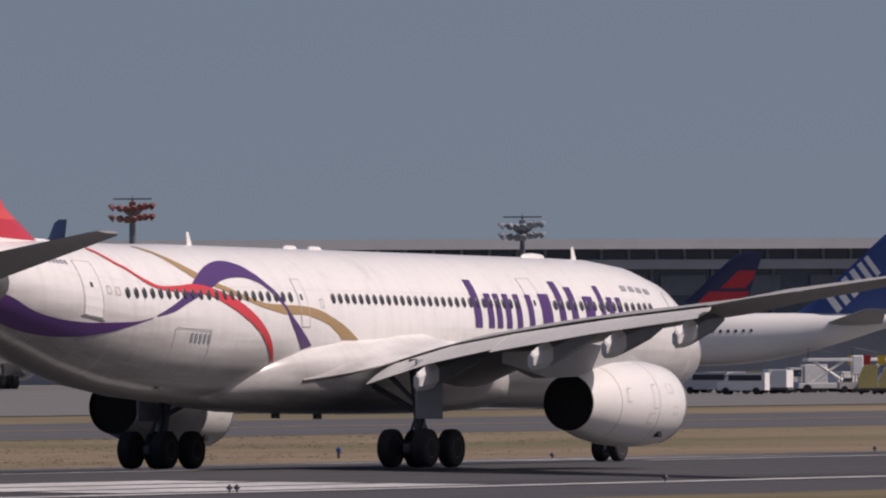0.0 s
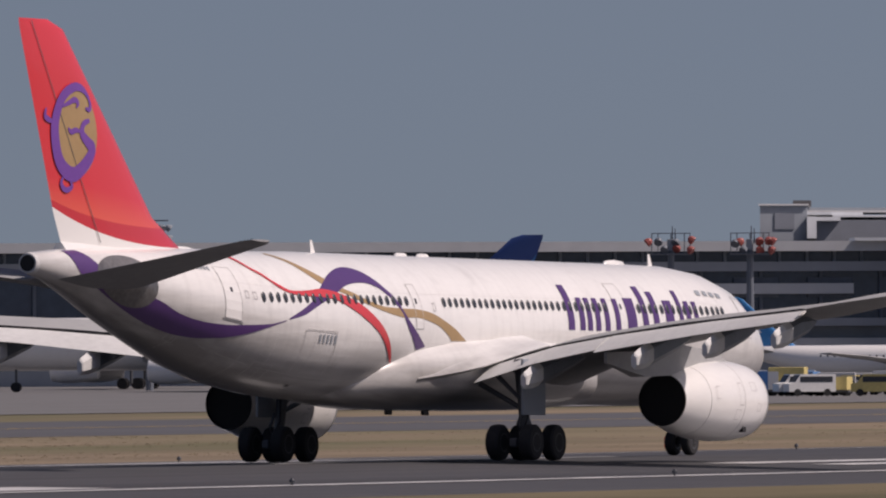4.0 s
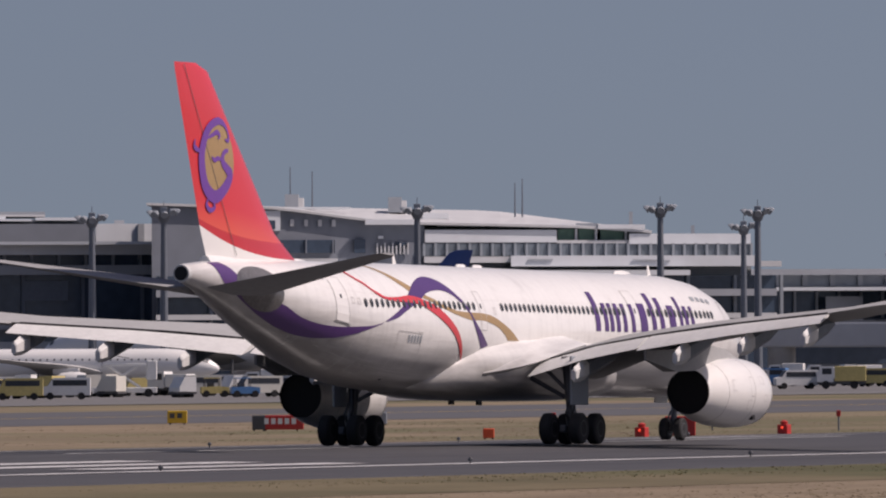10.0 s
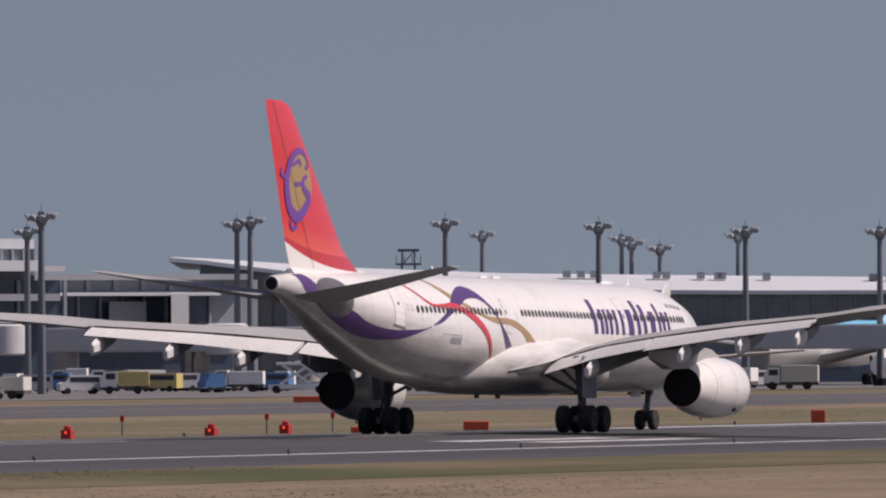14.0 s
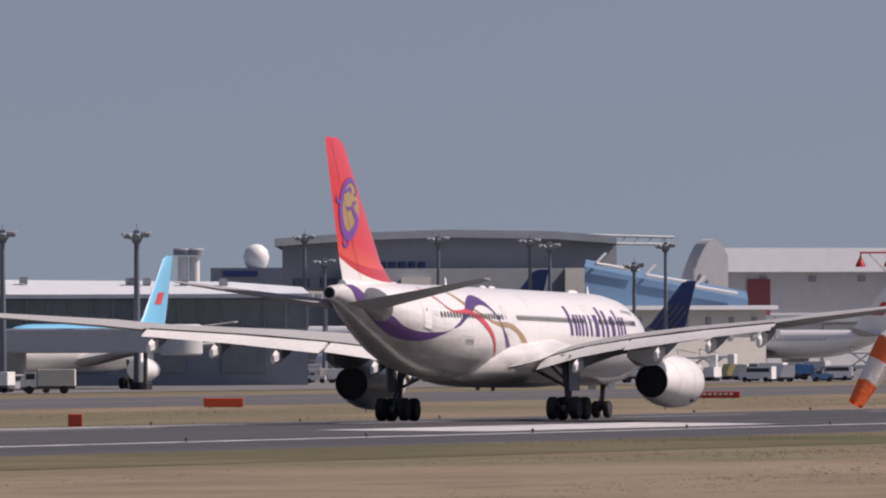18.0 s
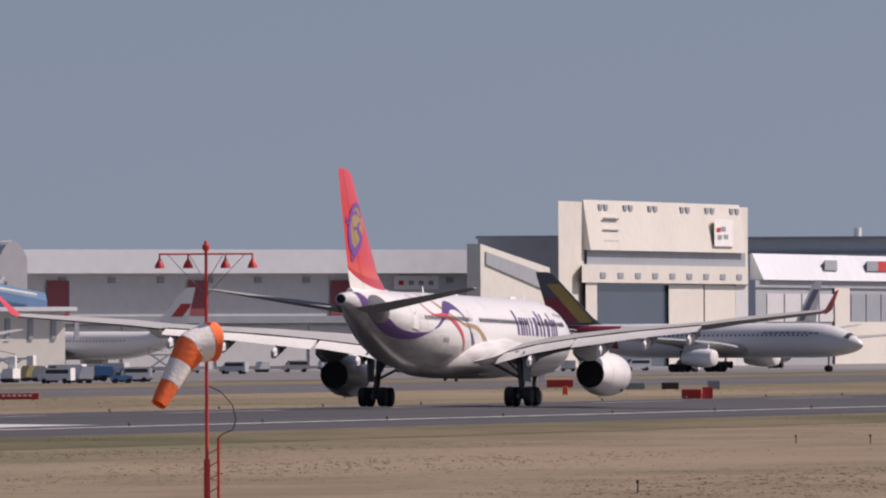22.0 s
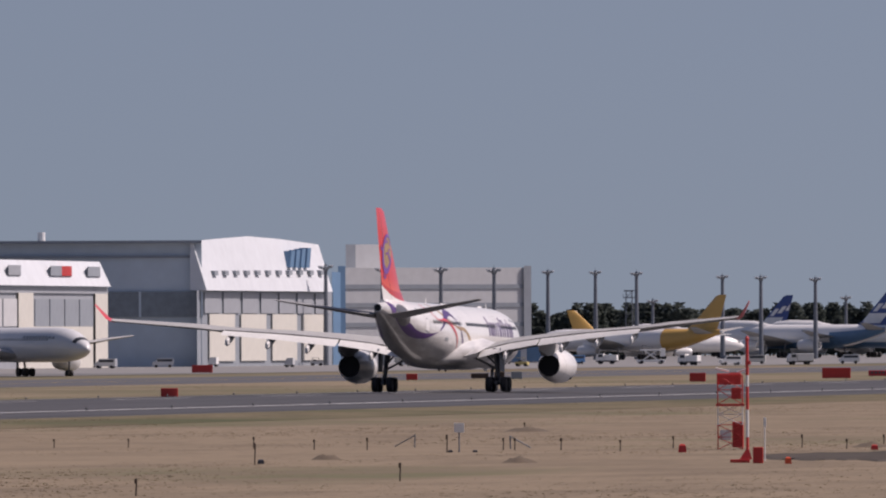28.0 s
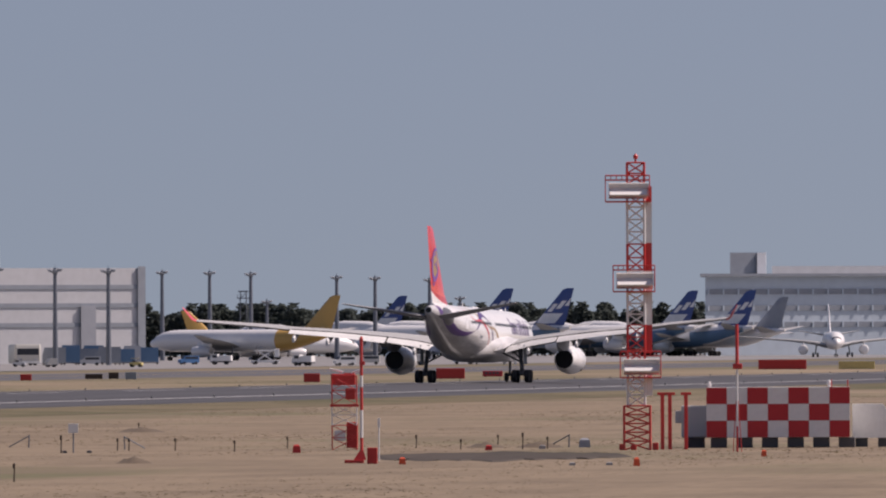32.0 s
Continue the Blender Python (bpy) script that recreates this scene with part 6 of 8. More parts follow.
for z0 in (8.6, 11.0, 13.4):
    fin_patch(a, 0.88, 63.8 - 0.72 * (z0 - 9), 65.6 - 0.72 * (z0 - 9), z0, z0 + 2.4, FINBRIGHT)
a = jetliner(-26.44, 1520, -108, 0.86, "white twin-jet with a dark navy and red fin", fin=FINDELTA)
fin_patch(a, 0.86, 57.5, 63.5, 9.0, 11.6, CRIMSON)
fin_patch(a, 0.86, 58.5, 61.5, 12.0, 14.2, CRIMSON)
jetliner(-29.24, 1450, -50, 1.05, "white twin-jet with a deep blue fin", fin=FINBLUE)
a = jetliner(-25.06, 1420, 75, 0.56, "small white twin-jet with a bright blue fin", fin=FINBRIGHT, rows=30)
fin_patch(a, 0.56, 57.4, 60.6, 11.3, 12.1, MASTWHITE, "painted_bird")
fin_patch(a, 0.56, 58.7, 59.6, 10.2, 13.4, MASTWHITE, "painted_bird")
TAXI_JET = airliner("airliner", pose(-451, 1496, GZ + 0.05, 0, 0, 180), 0.65, "silver twin-jet with an orange fin rolling on the taxiway", body=SILVERBODY, fin=mat("fin_silver", (0.62, 0.63, 0.64), 0.3), engine=SILVERBODY, rows=34, group="taxiing airliners", stripes=title(8.5, 14, -5, 22, SLATE, 6) + [(15.5, 20, -20, 30, ORANGE)])
fin_patch(TAXI_JET, 0.65, 58.3, 61.5, 8.6, 14.5, ORANGE)
part("taxi_light", Geo().lathe([(-0.1, 0.02), (0, 0.2), (0.1, 0.02)], (0, 16.7, 1.3), "Y", 10), LAMPGLOW, TAXI_JET, "lit taxi light")
a = jetliner(-17.95, 1660, 181, 0.93, "light blue and white twin-jet holding on the apron", body=WHITE, fin=SKYBLUE, engine=WHITE, rows=40, stripes=[(1.0, 62, 8, 90, SKYBLUE)])
fin_patch(a, 0.93, 57.5, 60, 10.5, 12, RED, "painted_disc")
for az, k in ((-16.436, 0.97), (-15.84, 0.86)):
    a = jetliner(az, 2150, -62, k, "white twin-jet with a navy fin over grey at the cargo hangar", body=LGREYBODY, fin=BLUE, rows=44)
    for i in range(5):
        fin_patch(a, k, 56.2 + 1.5 * i, 56.4 + 1.5 * i, 8.2, 12.6 - 0.3 * abs(i - 2), GOLD, "globe_line")
a = jetliner(-15.03, 2480, -60, 0.88, "white jet with a red disc on its white fin", fin=WHITE, rows=40)
fin_patch(a, 0.88, 58.6, 61.6, 10.8, 13.4, REDSIGN, "painted_disc")
MAROON = mat("maroon_paint", (0.27, 0.03, 0.05), 0.4)
ROLL_JET = airliner("airliner", tail_at(-13.66, 2250, 110, 0.96), 0.96, "white twin-jet with grey, yellow and crimson fin rolling along", body=LGREYBODY, fin=ASGREY, rows=44, group="taxiing airliners", stripes=title(7, 18, 22, 30, SLATE, 10) + [(46, 60, -30, 60, MAROON)])
fin_patch(ROLL_JET, 0.96, 56.2, 58.9, 8.2, 14.6, mat("ochre_paint", (0.42, 0.30, 0.07), 0.4))
fin_patch(ROLL_JET, 0.96, 58.9, 64.8, 8.2, 12.4, MAROON)
BACK_JET = airliner("airliner", tail_at(-12.5, 2480, -38, 0.92), 0.92, "white twin-jet with a pale blue-striped fin by the hangars", fin=WHITE, rows=40, group="taxiing airliners")
fin_patch(BACK_JET, 0.92, 57.5, 60, 9, 15, BLUE)
a = jetliner(-10.22, 3830, 60, 0.80, "white freighter with a yellow fin at the cargo apron", fin=DHLY, group="cargo airliners")
a = jetliner(-9.59, 3700, -60, 1.02, "white freighter with a yellow fin and yellow rear fuselage", fin=DHLY, stripes=[(44, 62, -80, 80, DHLY)], group="cargo airliners")
for az, d, k in ((-8.892, 3950, 1.17), (-8.648, 3950, 1.17), (-8.146, 4200, 1.17), (-7.911, 4200, 1.17), (-9.32, 4300, 1.12)):
    a = jetliner(az, d, -58, k, "white four-engined freighter with a navy fin and blue belly", fin=FINBLUE, n_eng=4, hump=True, lower=ROOFBLUE, group="cargo airliners", stripes=[(44, 60, -60, 20, ROOFBLUE)])
    fin_patch(a, k, 55.5, 62.0, 8.2, 10.6, MASTWHITE)
    for i in range(3):
        fin_patch(a, k, 56.8 + 1.9 * i, 58.2 + 1.9 * i, 11.0 + 0.7 * i, 12.9 + 0.7 * i, MASTWHITE, "painted_title")
a = jetliner(-7.781, 4200, -58, 1.05, "white jet with a dark slate fin", fin=SLATE, group="cargo airliners")
a = jetliner(-7.614, 3900, 170, 0.88, "white jet facing the field at the freight office", fin=WHITE, group="cargo airliners")

# ---- ground equipment on the apron ----


def truck(m, label, boxmat, cabmat=MASTWHITE, ln=6.0, hgt=2.6, group="apron vehicles", name="service_truck"):
    th = thing(name, m, label, "truck", group)
    part("chassis", Geo().box(-ln / 2, ln / 2, -1.0, 1.0, 0.5, 0.8), DARKGREY, th)
    part("cab", Geo().prism([(-ln / 2, 0.7), (-ln / 2 + 1.7, 0.7), (-ln / 2 + 1.7, 2.3), (-ln / 2 + 0.5, 2.3), (-ln / 2, 1.5)], -1.05, 1.05), cabmat, th)
    part("cab_window", Geo().box(-ln / 2 + 0.55, -ln / 2 + 1.5, -1.08, 1.08, 1.5, 2.1), GLASS, th)
    part("load_box", Geo().box(-ln / 2 + 1.8, ln / 2, -1.15, 1.15, 0.8, 0.8 + hgt, 0.05), boxmat, th)
    for x in (-ln / 2 + 0.9, ln / 2 - 1.2):
        for y in (-1.0, 1.0):
            part("wheel", Geo().lathe([(-0.15, 0.1), (-0.15, 0.42), (0.15, 0.42), (0.15, 0.1)], (x, y, 0.42), "Y", 12), RUBBER, th)
    return th


def container(m, label, mt, w=2.4, hgt=2.2, group="cargo containers"):
    th = thing("cargo_container", m, label, "container", group)
    part("shell", Geo().prism([(-w / 2, 0.55), (w / 2, 0.55), (w / 2, hgt + 0.5), (-w / 2 + 0.5, hgt + 0.5), (-w / 2, hgt * 0.65)], -1.5, 1.5), mt, th)
    part("dolly", Geo().box(-w / 2 - 0.1, w / 2 + 0.1, -1.4, 1.4, 0.32, 0.5), DARKGREY, th)
    for x in (-w / 2 + 0.3, w / 2 - 0.3):
        part("wheel", Geo().tube((x, -1.2, 0.2), (x, 1.2, 0.2), 0.2, 0.2, 10), RUBBER, th)
    return th


def stairs(m, label, mt=MASTWHITE, k=1.0):
    th = thing("passenger_stairs", m @ Matrix.Scale(k, 4), label, "boarding stairs", "boarding stairs")
    part("ramp", Geo().prism([(-3.5, 0.9), (-2.9, 0.9), (2.2, 4.6), (2.2, 5.1), (-3.5, 1.3)], -1.0, 1.0), mt, th)
    for y in (-1.05, 1.05):
        part("side_panel", Geo().prism([(-3.4, 1.2), (2.2, 5.0), (2.2, 6.1), (-3.4, 2.3)], y - 0.04, y + 0.04), mt, th)
    part("platform", Geo().box(2.2, 4.0, -1.1, 1.1, 4.7, 4.95), mt, th)
    part("canopy", Geo().box(2.0, 4.2, -1.2, 1.2, 6.9, 7.1), mt, th)
    part("strut", Geo().tube((2.2, 0, 0.8), (2.6, 0, 4.7), 0.15).tube((0.2, 0, 0.8), (2.2, 0, 4.5), 0.12), GEARMETAL, th)
    part("chassis", Geo().box(-3.4, 3.4, -1.0, 1.0, 0.5, 0.95), MASTWHITE, th)
    for x in (-2.4, 2.4):
        part("wheel", Geo().tube((x, -1.1, 0.45), (x, 1.1, 0.45), 0.45, 0.45, 12), RUBBER, th)
    return th


VEH = random.Random(5)
COL = [MASTWHITE, MASTWHITE, MASTWHITE, LIGHTGREY, YELLOWBOX, BLUEBOX, SILVER, CREAM]


def tug(m, label, mt):
    th = thing("baggage_tractor", m, label, "tractor", "apron vehicles")
    part("body", Geo().loft([[(-1.3, y, 0.35), (1.3, y, 0.35), (1.3, y, 0.9), (0.5, y, 1.0), (-1.3, y, 0.95)] for y in (-0.65, -0.6, 0.6, 0.65)]), mt, th)
    part("canopy", Geo().box(-1.0, 0.45, -0.6, 0.6, 1.72, 1.8, 0.02), mt, th)
    for x in (-0.95, 0.4):
        for y in (-0.55, 0.55):
            part("post", Geo().tube((x, y, 0.9), (x, y, 1.72), 0.04), DARKGREY, th)
    part("seat", Geo().box(-0.7, -0.1, -0.45, 0.45, 0.95, 1.35, 0.05), DARKGREY, th)
    for x in (-0.85, 0.85):
        for y in (-0.6, 0.6):
            part("wheel", Geo().tube((x, y - 0.1, 0.32), (x, y + 0.1, 0.32), 0.32, 0.32, 10), RUBBER, th)
    return th


def van(m, label, mt):
    th = thing("van", m, label, "van", "apron vehicles")
    part("body", Geo().prism([(-2.2, 0.4), (2.2, 0.4), (2.2, 1.95), (-1.1, 1.95), (-1.6, 1.25), (-2.2, 1.1)], -0.85, 0.85), mt, th)
    part("side_window", Geo().box(-1.15, 1.9, -0.87, 0.87, 1.25, 1.75), GLASS, th)
    part("windscreen", Geo().prism([(-1.63, 1.27), (-1.55, 1.25), (-1.12, 1.85), (-1.2, 1.87)], -0.75, 0.75), GLASS, th)
    for x in (-1.4, 1.4):
        for y in (-0.8, 0.8):
            part("wheel", Geo().tube((x, y - 0.1, 0.33), (x, y + 0.1, 0.33), 0.33, 0.33, 10), RUBBER, th)
    return th


def loader(m, label):
    """A scissor lift with its bridge raised."""
    th = thing("cargo_loader", m, label, "cargo loader", "apron vehicles")
    part("chassis", Geo().box(-3.0, 3.0, -1.3, 1.3, 0.4, 0.9, 0.05), MASTWHITE, th)
    part("scissor", Geo().tube((-1.8, -1.1, 0.9), (1.2, -1.1, 2.9), 0.16, 0.16, 6).tube((1.4, -1.1, 0.9), (-1.6, -1.1, 2.9), 0.16, 0.16, 6), MASTWHITE, th)
    part("deck", Geo().box(-2.2, 2.0, -1.3, 1.3, 2.85, 3.15, 0.04), MASTWHITE, th)
    part("rail", Geo().tube((-2.1, -1.3, 3.15), (-2.1, -1.3, 4.1), 0.05).tube((-2.1, -1.3, 4.1), (0.4, -1.3, 3.6), 0.04), GEARMETAL, th)
    part("cab", Geo().box(2.0, 3.0, -1.3, -0.2, 1.6, 3.4, 0.08), MASTWHITE, th)
    for x in (-2.2, 2.2):
        part("wheel", Geo().tube((x, -1.35, 0.4), (x, 1.35, 0.4), 0.4, 0.4, 10), RUBBER, th)
    return th


def fleet(az0, az1, dist, n, spread=60):
    for i in range(n):
        az = az0 + (az1 - az0) * (i + 0.7 * VEH.random()) / n
        d = dist + spread * (VEH.random() - 0.5)
        mt = VEH.choice(COL)
        nm = {MASTWHITE: "white", LIGHTGREY: "pale grey", YELLOWBOX: "yellow", BLUEBOX: "blue", SILVER: "silver", CREAM: "cream"}[mt]
        r = VEH.random()
        m = site(az, d, GZ + 0.05, VEH.uniform(-25, 25))
        if r < 0.2:
            tug(m, "small %s baggage tractor on the apron" % nm, mt)
        elif r < 0.4:
            van(m, "%s service van parked on the apron" % nm, mt)
        elif r < 0.46:
            loader(m, "white scissor-lift cargo loader with a yellow rail")
        elif r < 0.68:
            truck(m, "white service truck with a %s box body on the apron" % nm, mt, ln=VEH.uniform(3.8, 6.0), hgt=VEH.uniform(0.9, 1.8))
        else:
            container(m, "%s air cargo container on a dolly" % nm, mt, VEH.uniform(1.5, 2.3), VEH.uniform(1.2, 1.7))


fleet(-26.7, -24.2, 1290, 52)
fleet(-24.2, -21.6, 1330, 52)
fleet(-21.6, -18.4, 1500, 50, 120)
fleet(-18.4, -15.2, 1850, 70, 150)
fleet(-15.2, -13.0, 2300, 16, 150)
fleet(-12.2, -9.0, 3000, 20, 300)
for i, hh in enumerate((2.1, 1.75, 2.0, 1.85)):
    container(site(-26.0 + 0.083 * i, 1255, GZ + 0.05), "yellow netted cargo pallet on a dolly", YELLOWBOX, 1.75, hh)
for i, mt in enumerate((BLUEBOX, BLUEBOX, LIGHTGREY, BLUEBOX, BLUEBOX)):
    container(site(-25.19 + 0.052 * i + (0.05 if i > 2 else 0), 1262 + 2 * i, GZ + 0.05), "%s air cargo container on a dolly" % ("blue" if mt is BLUEBOX else "pale grey"), mt, 1.6, 1.75)
for i in range(2):
    container(site(-25.37 + 0.09 * i, 1262, GZ + 0.05), "olive yellow cargo pallet on a dolly", YELLOWBOX, 1.8, 1.6)
loader(site(-25.60, 1275, GZ + 0.05), "white scissor-lift cargo loader with a yellow rail")
lift = thing("lift_cabin", site(-25.657, 1300, GZ + 0.05), "raised maroon catering body on a truck", "catering truck", "apron vehicles")
part("body", Geo().box(-1.75, 1.75, -1.2, 1.2, 3.0, 5.6, 0.05), mat("maroon_body", (0.20, 0.06, 0.06), 0.5, var=0.15), lift)
part("scissor", Geo().tube((-1.2, -0.9, 0.9), (1.2, -0.9, 3.0), 0.14).tube((1.2, -0.9, 0.9), (-1.2, -0.9, 3.0), 0.14), DARKGREY, lift)
part("chassis", Geo().box(-2.6, 1.8, -1.0, 1.0, 0.45, 0.9, 0.04), DARKGREY, lift)
part("cab", Geo().box(-2.6, -1.85, -1.0, 1.0, 0.9, 2.3, 0.08), MASTWHITE, lift)
for x in (-1.9, 1.2):
    part("wheel", Geo().tube((x, -1.05, 0.42), (x, 1.05, 0.42), 0.42, 0.42, 12), RUBBER, lift)
for i in range(6):
    ph = thing("hydrant_flag", site(-26.065 + 0.06 * i, 1300, GZ + 0.05), "thin post with a %s head on the apron" % ("red" if i in (1, 4) else "yellow"), "post", "marker posts")
    part("post", Geo().tube((0, 0, 0), (0, 0, 2.6), 0.05), MASTGREY, ph)
    part("head", Geo().loft([[(-0.3, -0.1, 2.5), (0.3, -0.1, 2.5), (0.3, 0.1, 2.5), (-0.3, 0.1, 2.5)], [(-0.42, -0.1, 3.4), (0.42, -0.1, 3.4), (0.42, 0.1, 3.4), (-0.42, 0.1, 3.4)]]), REDSIGN if i in (1, 4) else YELLOW, ph)
for az, d, tr, k in ((-25.31, 1285, 20, 0.68), (-25.225, 1290, 35, 0.68), (-21.95, 1320, 30, 1.0), (-21.85, 1335, 35, 1.0), (-22.6, 1330, 200, 1.0)):
    stairs(site(az, d, GZ + 0.05, tr), "%s mobile passenger stairs parked on the apron" % ("white" if k < 1 else "grey"), MASTWHITE if k < 1 else MIDGREY, k)

bus = thing("apron_bus", site(-10.845, 3120, GZ + 0.055, 8), "tall cream apron bus seen from its front", "bus", "apron vehicles")
part("body", Geo().box(-2.9, 2.9, 0, 11, 0.45, 4.6, 0.35), CREAM, bus, "cream bus body", True)
part("windscreen", Geo().box(-2.4, 2.4, -0.04, 0.1, 2.3, 3.7, 0.03), GLASS, bus)
part("bumper", Geo().box(-2.7, 2.7, -0.15, 0.2, 0.4, 0.95, 0.08), MASTWHITE, bus)
for sx in (-1.7, 1.7):
    part("headlight", Geo().box(sx - 0.4, sx + 0.4, -0.08, 0.1, 1.1, 1.5, 0.04), LIGHTGREY, bus)
    for y in (1.6, 8.6):
        part("wheel", Geo().tube((sx - 0.35, y, 0.5), (sx + 0.35, y, 0.5), 0.5, 0.5, 12), RUBBER, bus)
for i, (w, hh, mt, nm) in enumerate(((5.2, 3.4, SLATE, "dark grey"), (4.4, 3.9, ROOFBLUE, "dark blue"), (5.0, 3.1, SLATE, "dark grey"), (4.8, 3.8, ROOFBLUE, "dark blue"), (5.4, 3.5, SLATE, "dark grey"), (4.6, 3.0, ROOFBLUE, "dark blue"), (4.2, 3.7, LIGHTGREY, "pale grey"), (5.0, 3.3, ROOFBLUE, "dark blue"))):
    container(site(-10.74 + 0.052 * i + 0.012 * (i % 3), 3130 + 9 * (i % 4), GZ + 0.055), "%s freight container parked at the storage building" % nm, mt, w, hh, "freight containers")

# ---- signs and lights along the runway ----


def sign_box(x, y, w, hgt, mt, label, n=0, turn=0.0, group="airfield signs"):
    th = thing("airfield_sign", pose(x, y, GZ, 0, 0, math.degrees(math.atan2(x, -y)) * 0 + math.degrees(math.atan2(-x, y)) + turn), label, "airfield sign", group)
    part("panel", Geo().box(-w / 2, w / 2, -0.2, 0.2, 0.12, hgt, 0.04), mt, th)
    for sx in (-w * 0.35, w * 0.35):
        part("leg", Geo().tube((sx, 0, 0), (sx, 0, 0.2), 0.06), DARKGREY, th)
    for i in range(n):
        part("sign_bar", Geo().box(-w * 0.38 + i * w * 0.76 / n, -w * 0.38 + (i + 0.65) * w * 0.76 / n, -0.22, -0.2, 0.25 + hgt * 0.2, hgt * 0.82), MASTWHITE if mt is REDSIGN else DARKGREY, th)
    return th


def lamp_post(x, y, hgt, mt, label):
    th = thing("approach_light", pose(x, y, GZ), label, "airfield light", "airfield lights")
    part("base", Geo().box(-0.3, 0.3, -0.3, 0.3, 0, hgt * 0.7, 0.03), mt, th)
    part("lamp", Geo().lathe([(hgt * 0.7, 0.2), (hgt * 0.9, 0.22), (hgt, 0.08)], (0, 0, 0), "Z", 10), mt, th)
    return th

for az, d, w, hh, mt, n, lab in (
        (-25.249, 1005, 3.3, 0.75, ORANGE, 0, "long orange barrier box in the grass"), (-25.062, 1025, 1.8, 0.7, REDSIGN, 0, "red barrier box in the grass"),
        (-25.284, 672, 0.75, 0.65, ORANGE, 0, "small orange light housing at the runway's edge"), (-23.82, 892, 1.25, 0.9, YELLOW, 2, "yellow taxiway guidance sign"),
        (-23.40, 823, 2.6, 0.95, REDSIGN, 5, "red mandatory sign with white characters"), (-23.49, 823, 0.8, 0.95, DARKGREY, 1, "black taxiway location sign"),
        (-23.18, 880, 1.25, 0.85, BARK, 0, "dark brown sign back"), (-23.01, 870, 1.1, 0.85, SLATE, 0, "dark grey sign back"),
        (-25.09, 1003, 2.4, 0.8, REDSIGN, 3, "red mandatory sign with white characters"), (-21.79, 757, 1.65, 1.15, REDSIGN, 0, "large red equipment box at the runway's edge"),
        (-22.563, 746, 0.6, 0.62, ORANGE, 0, "small orange box at the runway's edge"), (-20.2, 803, 0.75, 0.5, ORANGE, 0, "small orange box lying at the runway's edge"),
        (-20.39, 1213, 2.9, 0.65, ORANGE, 0, "long orange barrier box in the grass"), (-18.339, 880, 0.9, 0.95, ORANGE, 0, "orange equipment box in the grass"),
        (-19.72, 826, 1.5, 0.65, ORANGE, 0, "low orange box at the runway's edge"), (-17.74, 1145, 3.2, 0.85, ORANGE, 0, "long orange barrier box in the grass"),
        (-15.74, 1281, 3.8, 0.7, REDSIGN, 6, "red mandatory sign with white characters"), (-15.86, 1281, 0.9, 0.7, DARKGREY, 1, "black taxiway location sign"),
        (-13.551, 1540, 2.9, 0.95, REDSIGN, 0, "red sign board in the grass"), (-13.02, 1205, 1.7, 1.05, REDSIGN, 0, "red equipment box by the runway"),
        (-12.955, 1200, 0.9, 1.25, REDSIGN, 0, "red equipment box by the runway"), (-11.833, 1320, 1.6, 1.05, REDSIGN, 0, "red equipment box by the runway"),
        (-13.106, 1470, 1.8, 0.8, BARK, 0, "dark brown sign back"), (-13.25, 1470, 2.2, 0.8, SLATE, 0, "dark grey sign back"), (-12.93, 1470, 1.3, 1.0, SLATE, 0, "dark grey sign back"),
        (-10.854, 1895, 1.5, 0.95, REDSIGN, 0, "dark red equipment box by the runway"), (-10.58, 1960, 2.4, 0.8, BARK, 0, "dark brown sign back"),
        (-10.50, 1960, 1.4, 1.0, BARK, 0, "dark brown sign back"), (-10.43, 1930, 1.5, 1.1, SLATE, 0, "dark grey sign back"),
        (-9.14, 1888, 3.8, 1.5, REDSIGN, 0, "broad red equipment cabin beyond the runway"), (-9.70, 1763, 2.0, 1.2, REDSIGN, 0, "red equipment box beyond the runway"),
        (-9.55, 1780, 1.3, 1.2, REDSIGN, 0, "red equipment box beyond the runway"), (-7.80, 2364, 8.0, 1.7, REDSIGN, 0, "long red barrier beyond the runway"),
        (-7.50, 2364, 6.0, 1.4, YELLOWBOX, 0, "long yellow barrier beyond the runway"), (-8.97, 1990, 2.8, 0.9, CRIMSON, 4, "red mandatory sign with white characters"),
        (-11.70, 2400, 3.5, 1.4, REDSIGN, 0, "red box on the far apron"), (-13.53, 1340, 0.5, 0.9, ORANGE, 0, "small orange box in the grass")):
    p = site(az, d)
    sign_box(p.translation.x, p.translation.y, w, hh, mt, lab, n)
for az, d in ((-21.945, 760), (-21.37, 778), (-20.79, 791), (-20.49, 815), (-12.99, 1240)):
    p = site(az, d)
    t = lamp_post(p.translation.x, p.translation.y, 0.8, REDSIGN, "small red approach path light unit")
    part("lens", Geo().lathe([(-0.04, 0.02), (0, 0.08), (0.02, 0.02)], (0, -0.32, 0.4), "Y", 8), REDGLOW, t, "lit red lens")
for az, d in ((-21.15, 803), (-20.566, 815), (-22.3, 790), (-20.3, 830)):
    p = site(az, d)
    t = thing("marker_post", p, "thin post with a red top in the grass", "post", "marker posts")
    part("post", Geo().tube((0, 0, 0), (0, 0, 1.1), 0.05), MASTGREY, t)
    part("top", Geo().box(-0.12, 0.12, -0.1, 0.1, 0.85, 1.2, 0.02), REDSIGN, t)

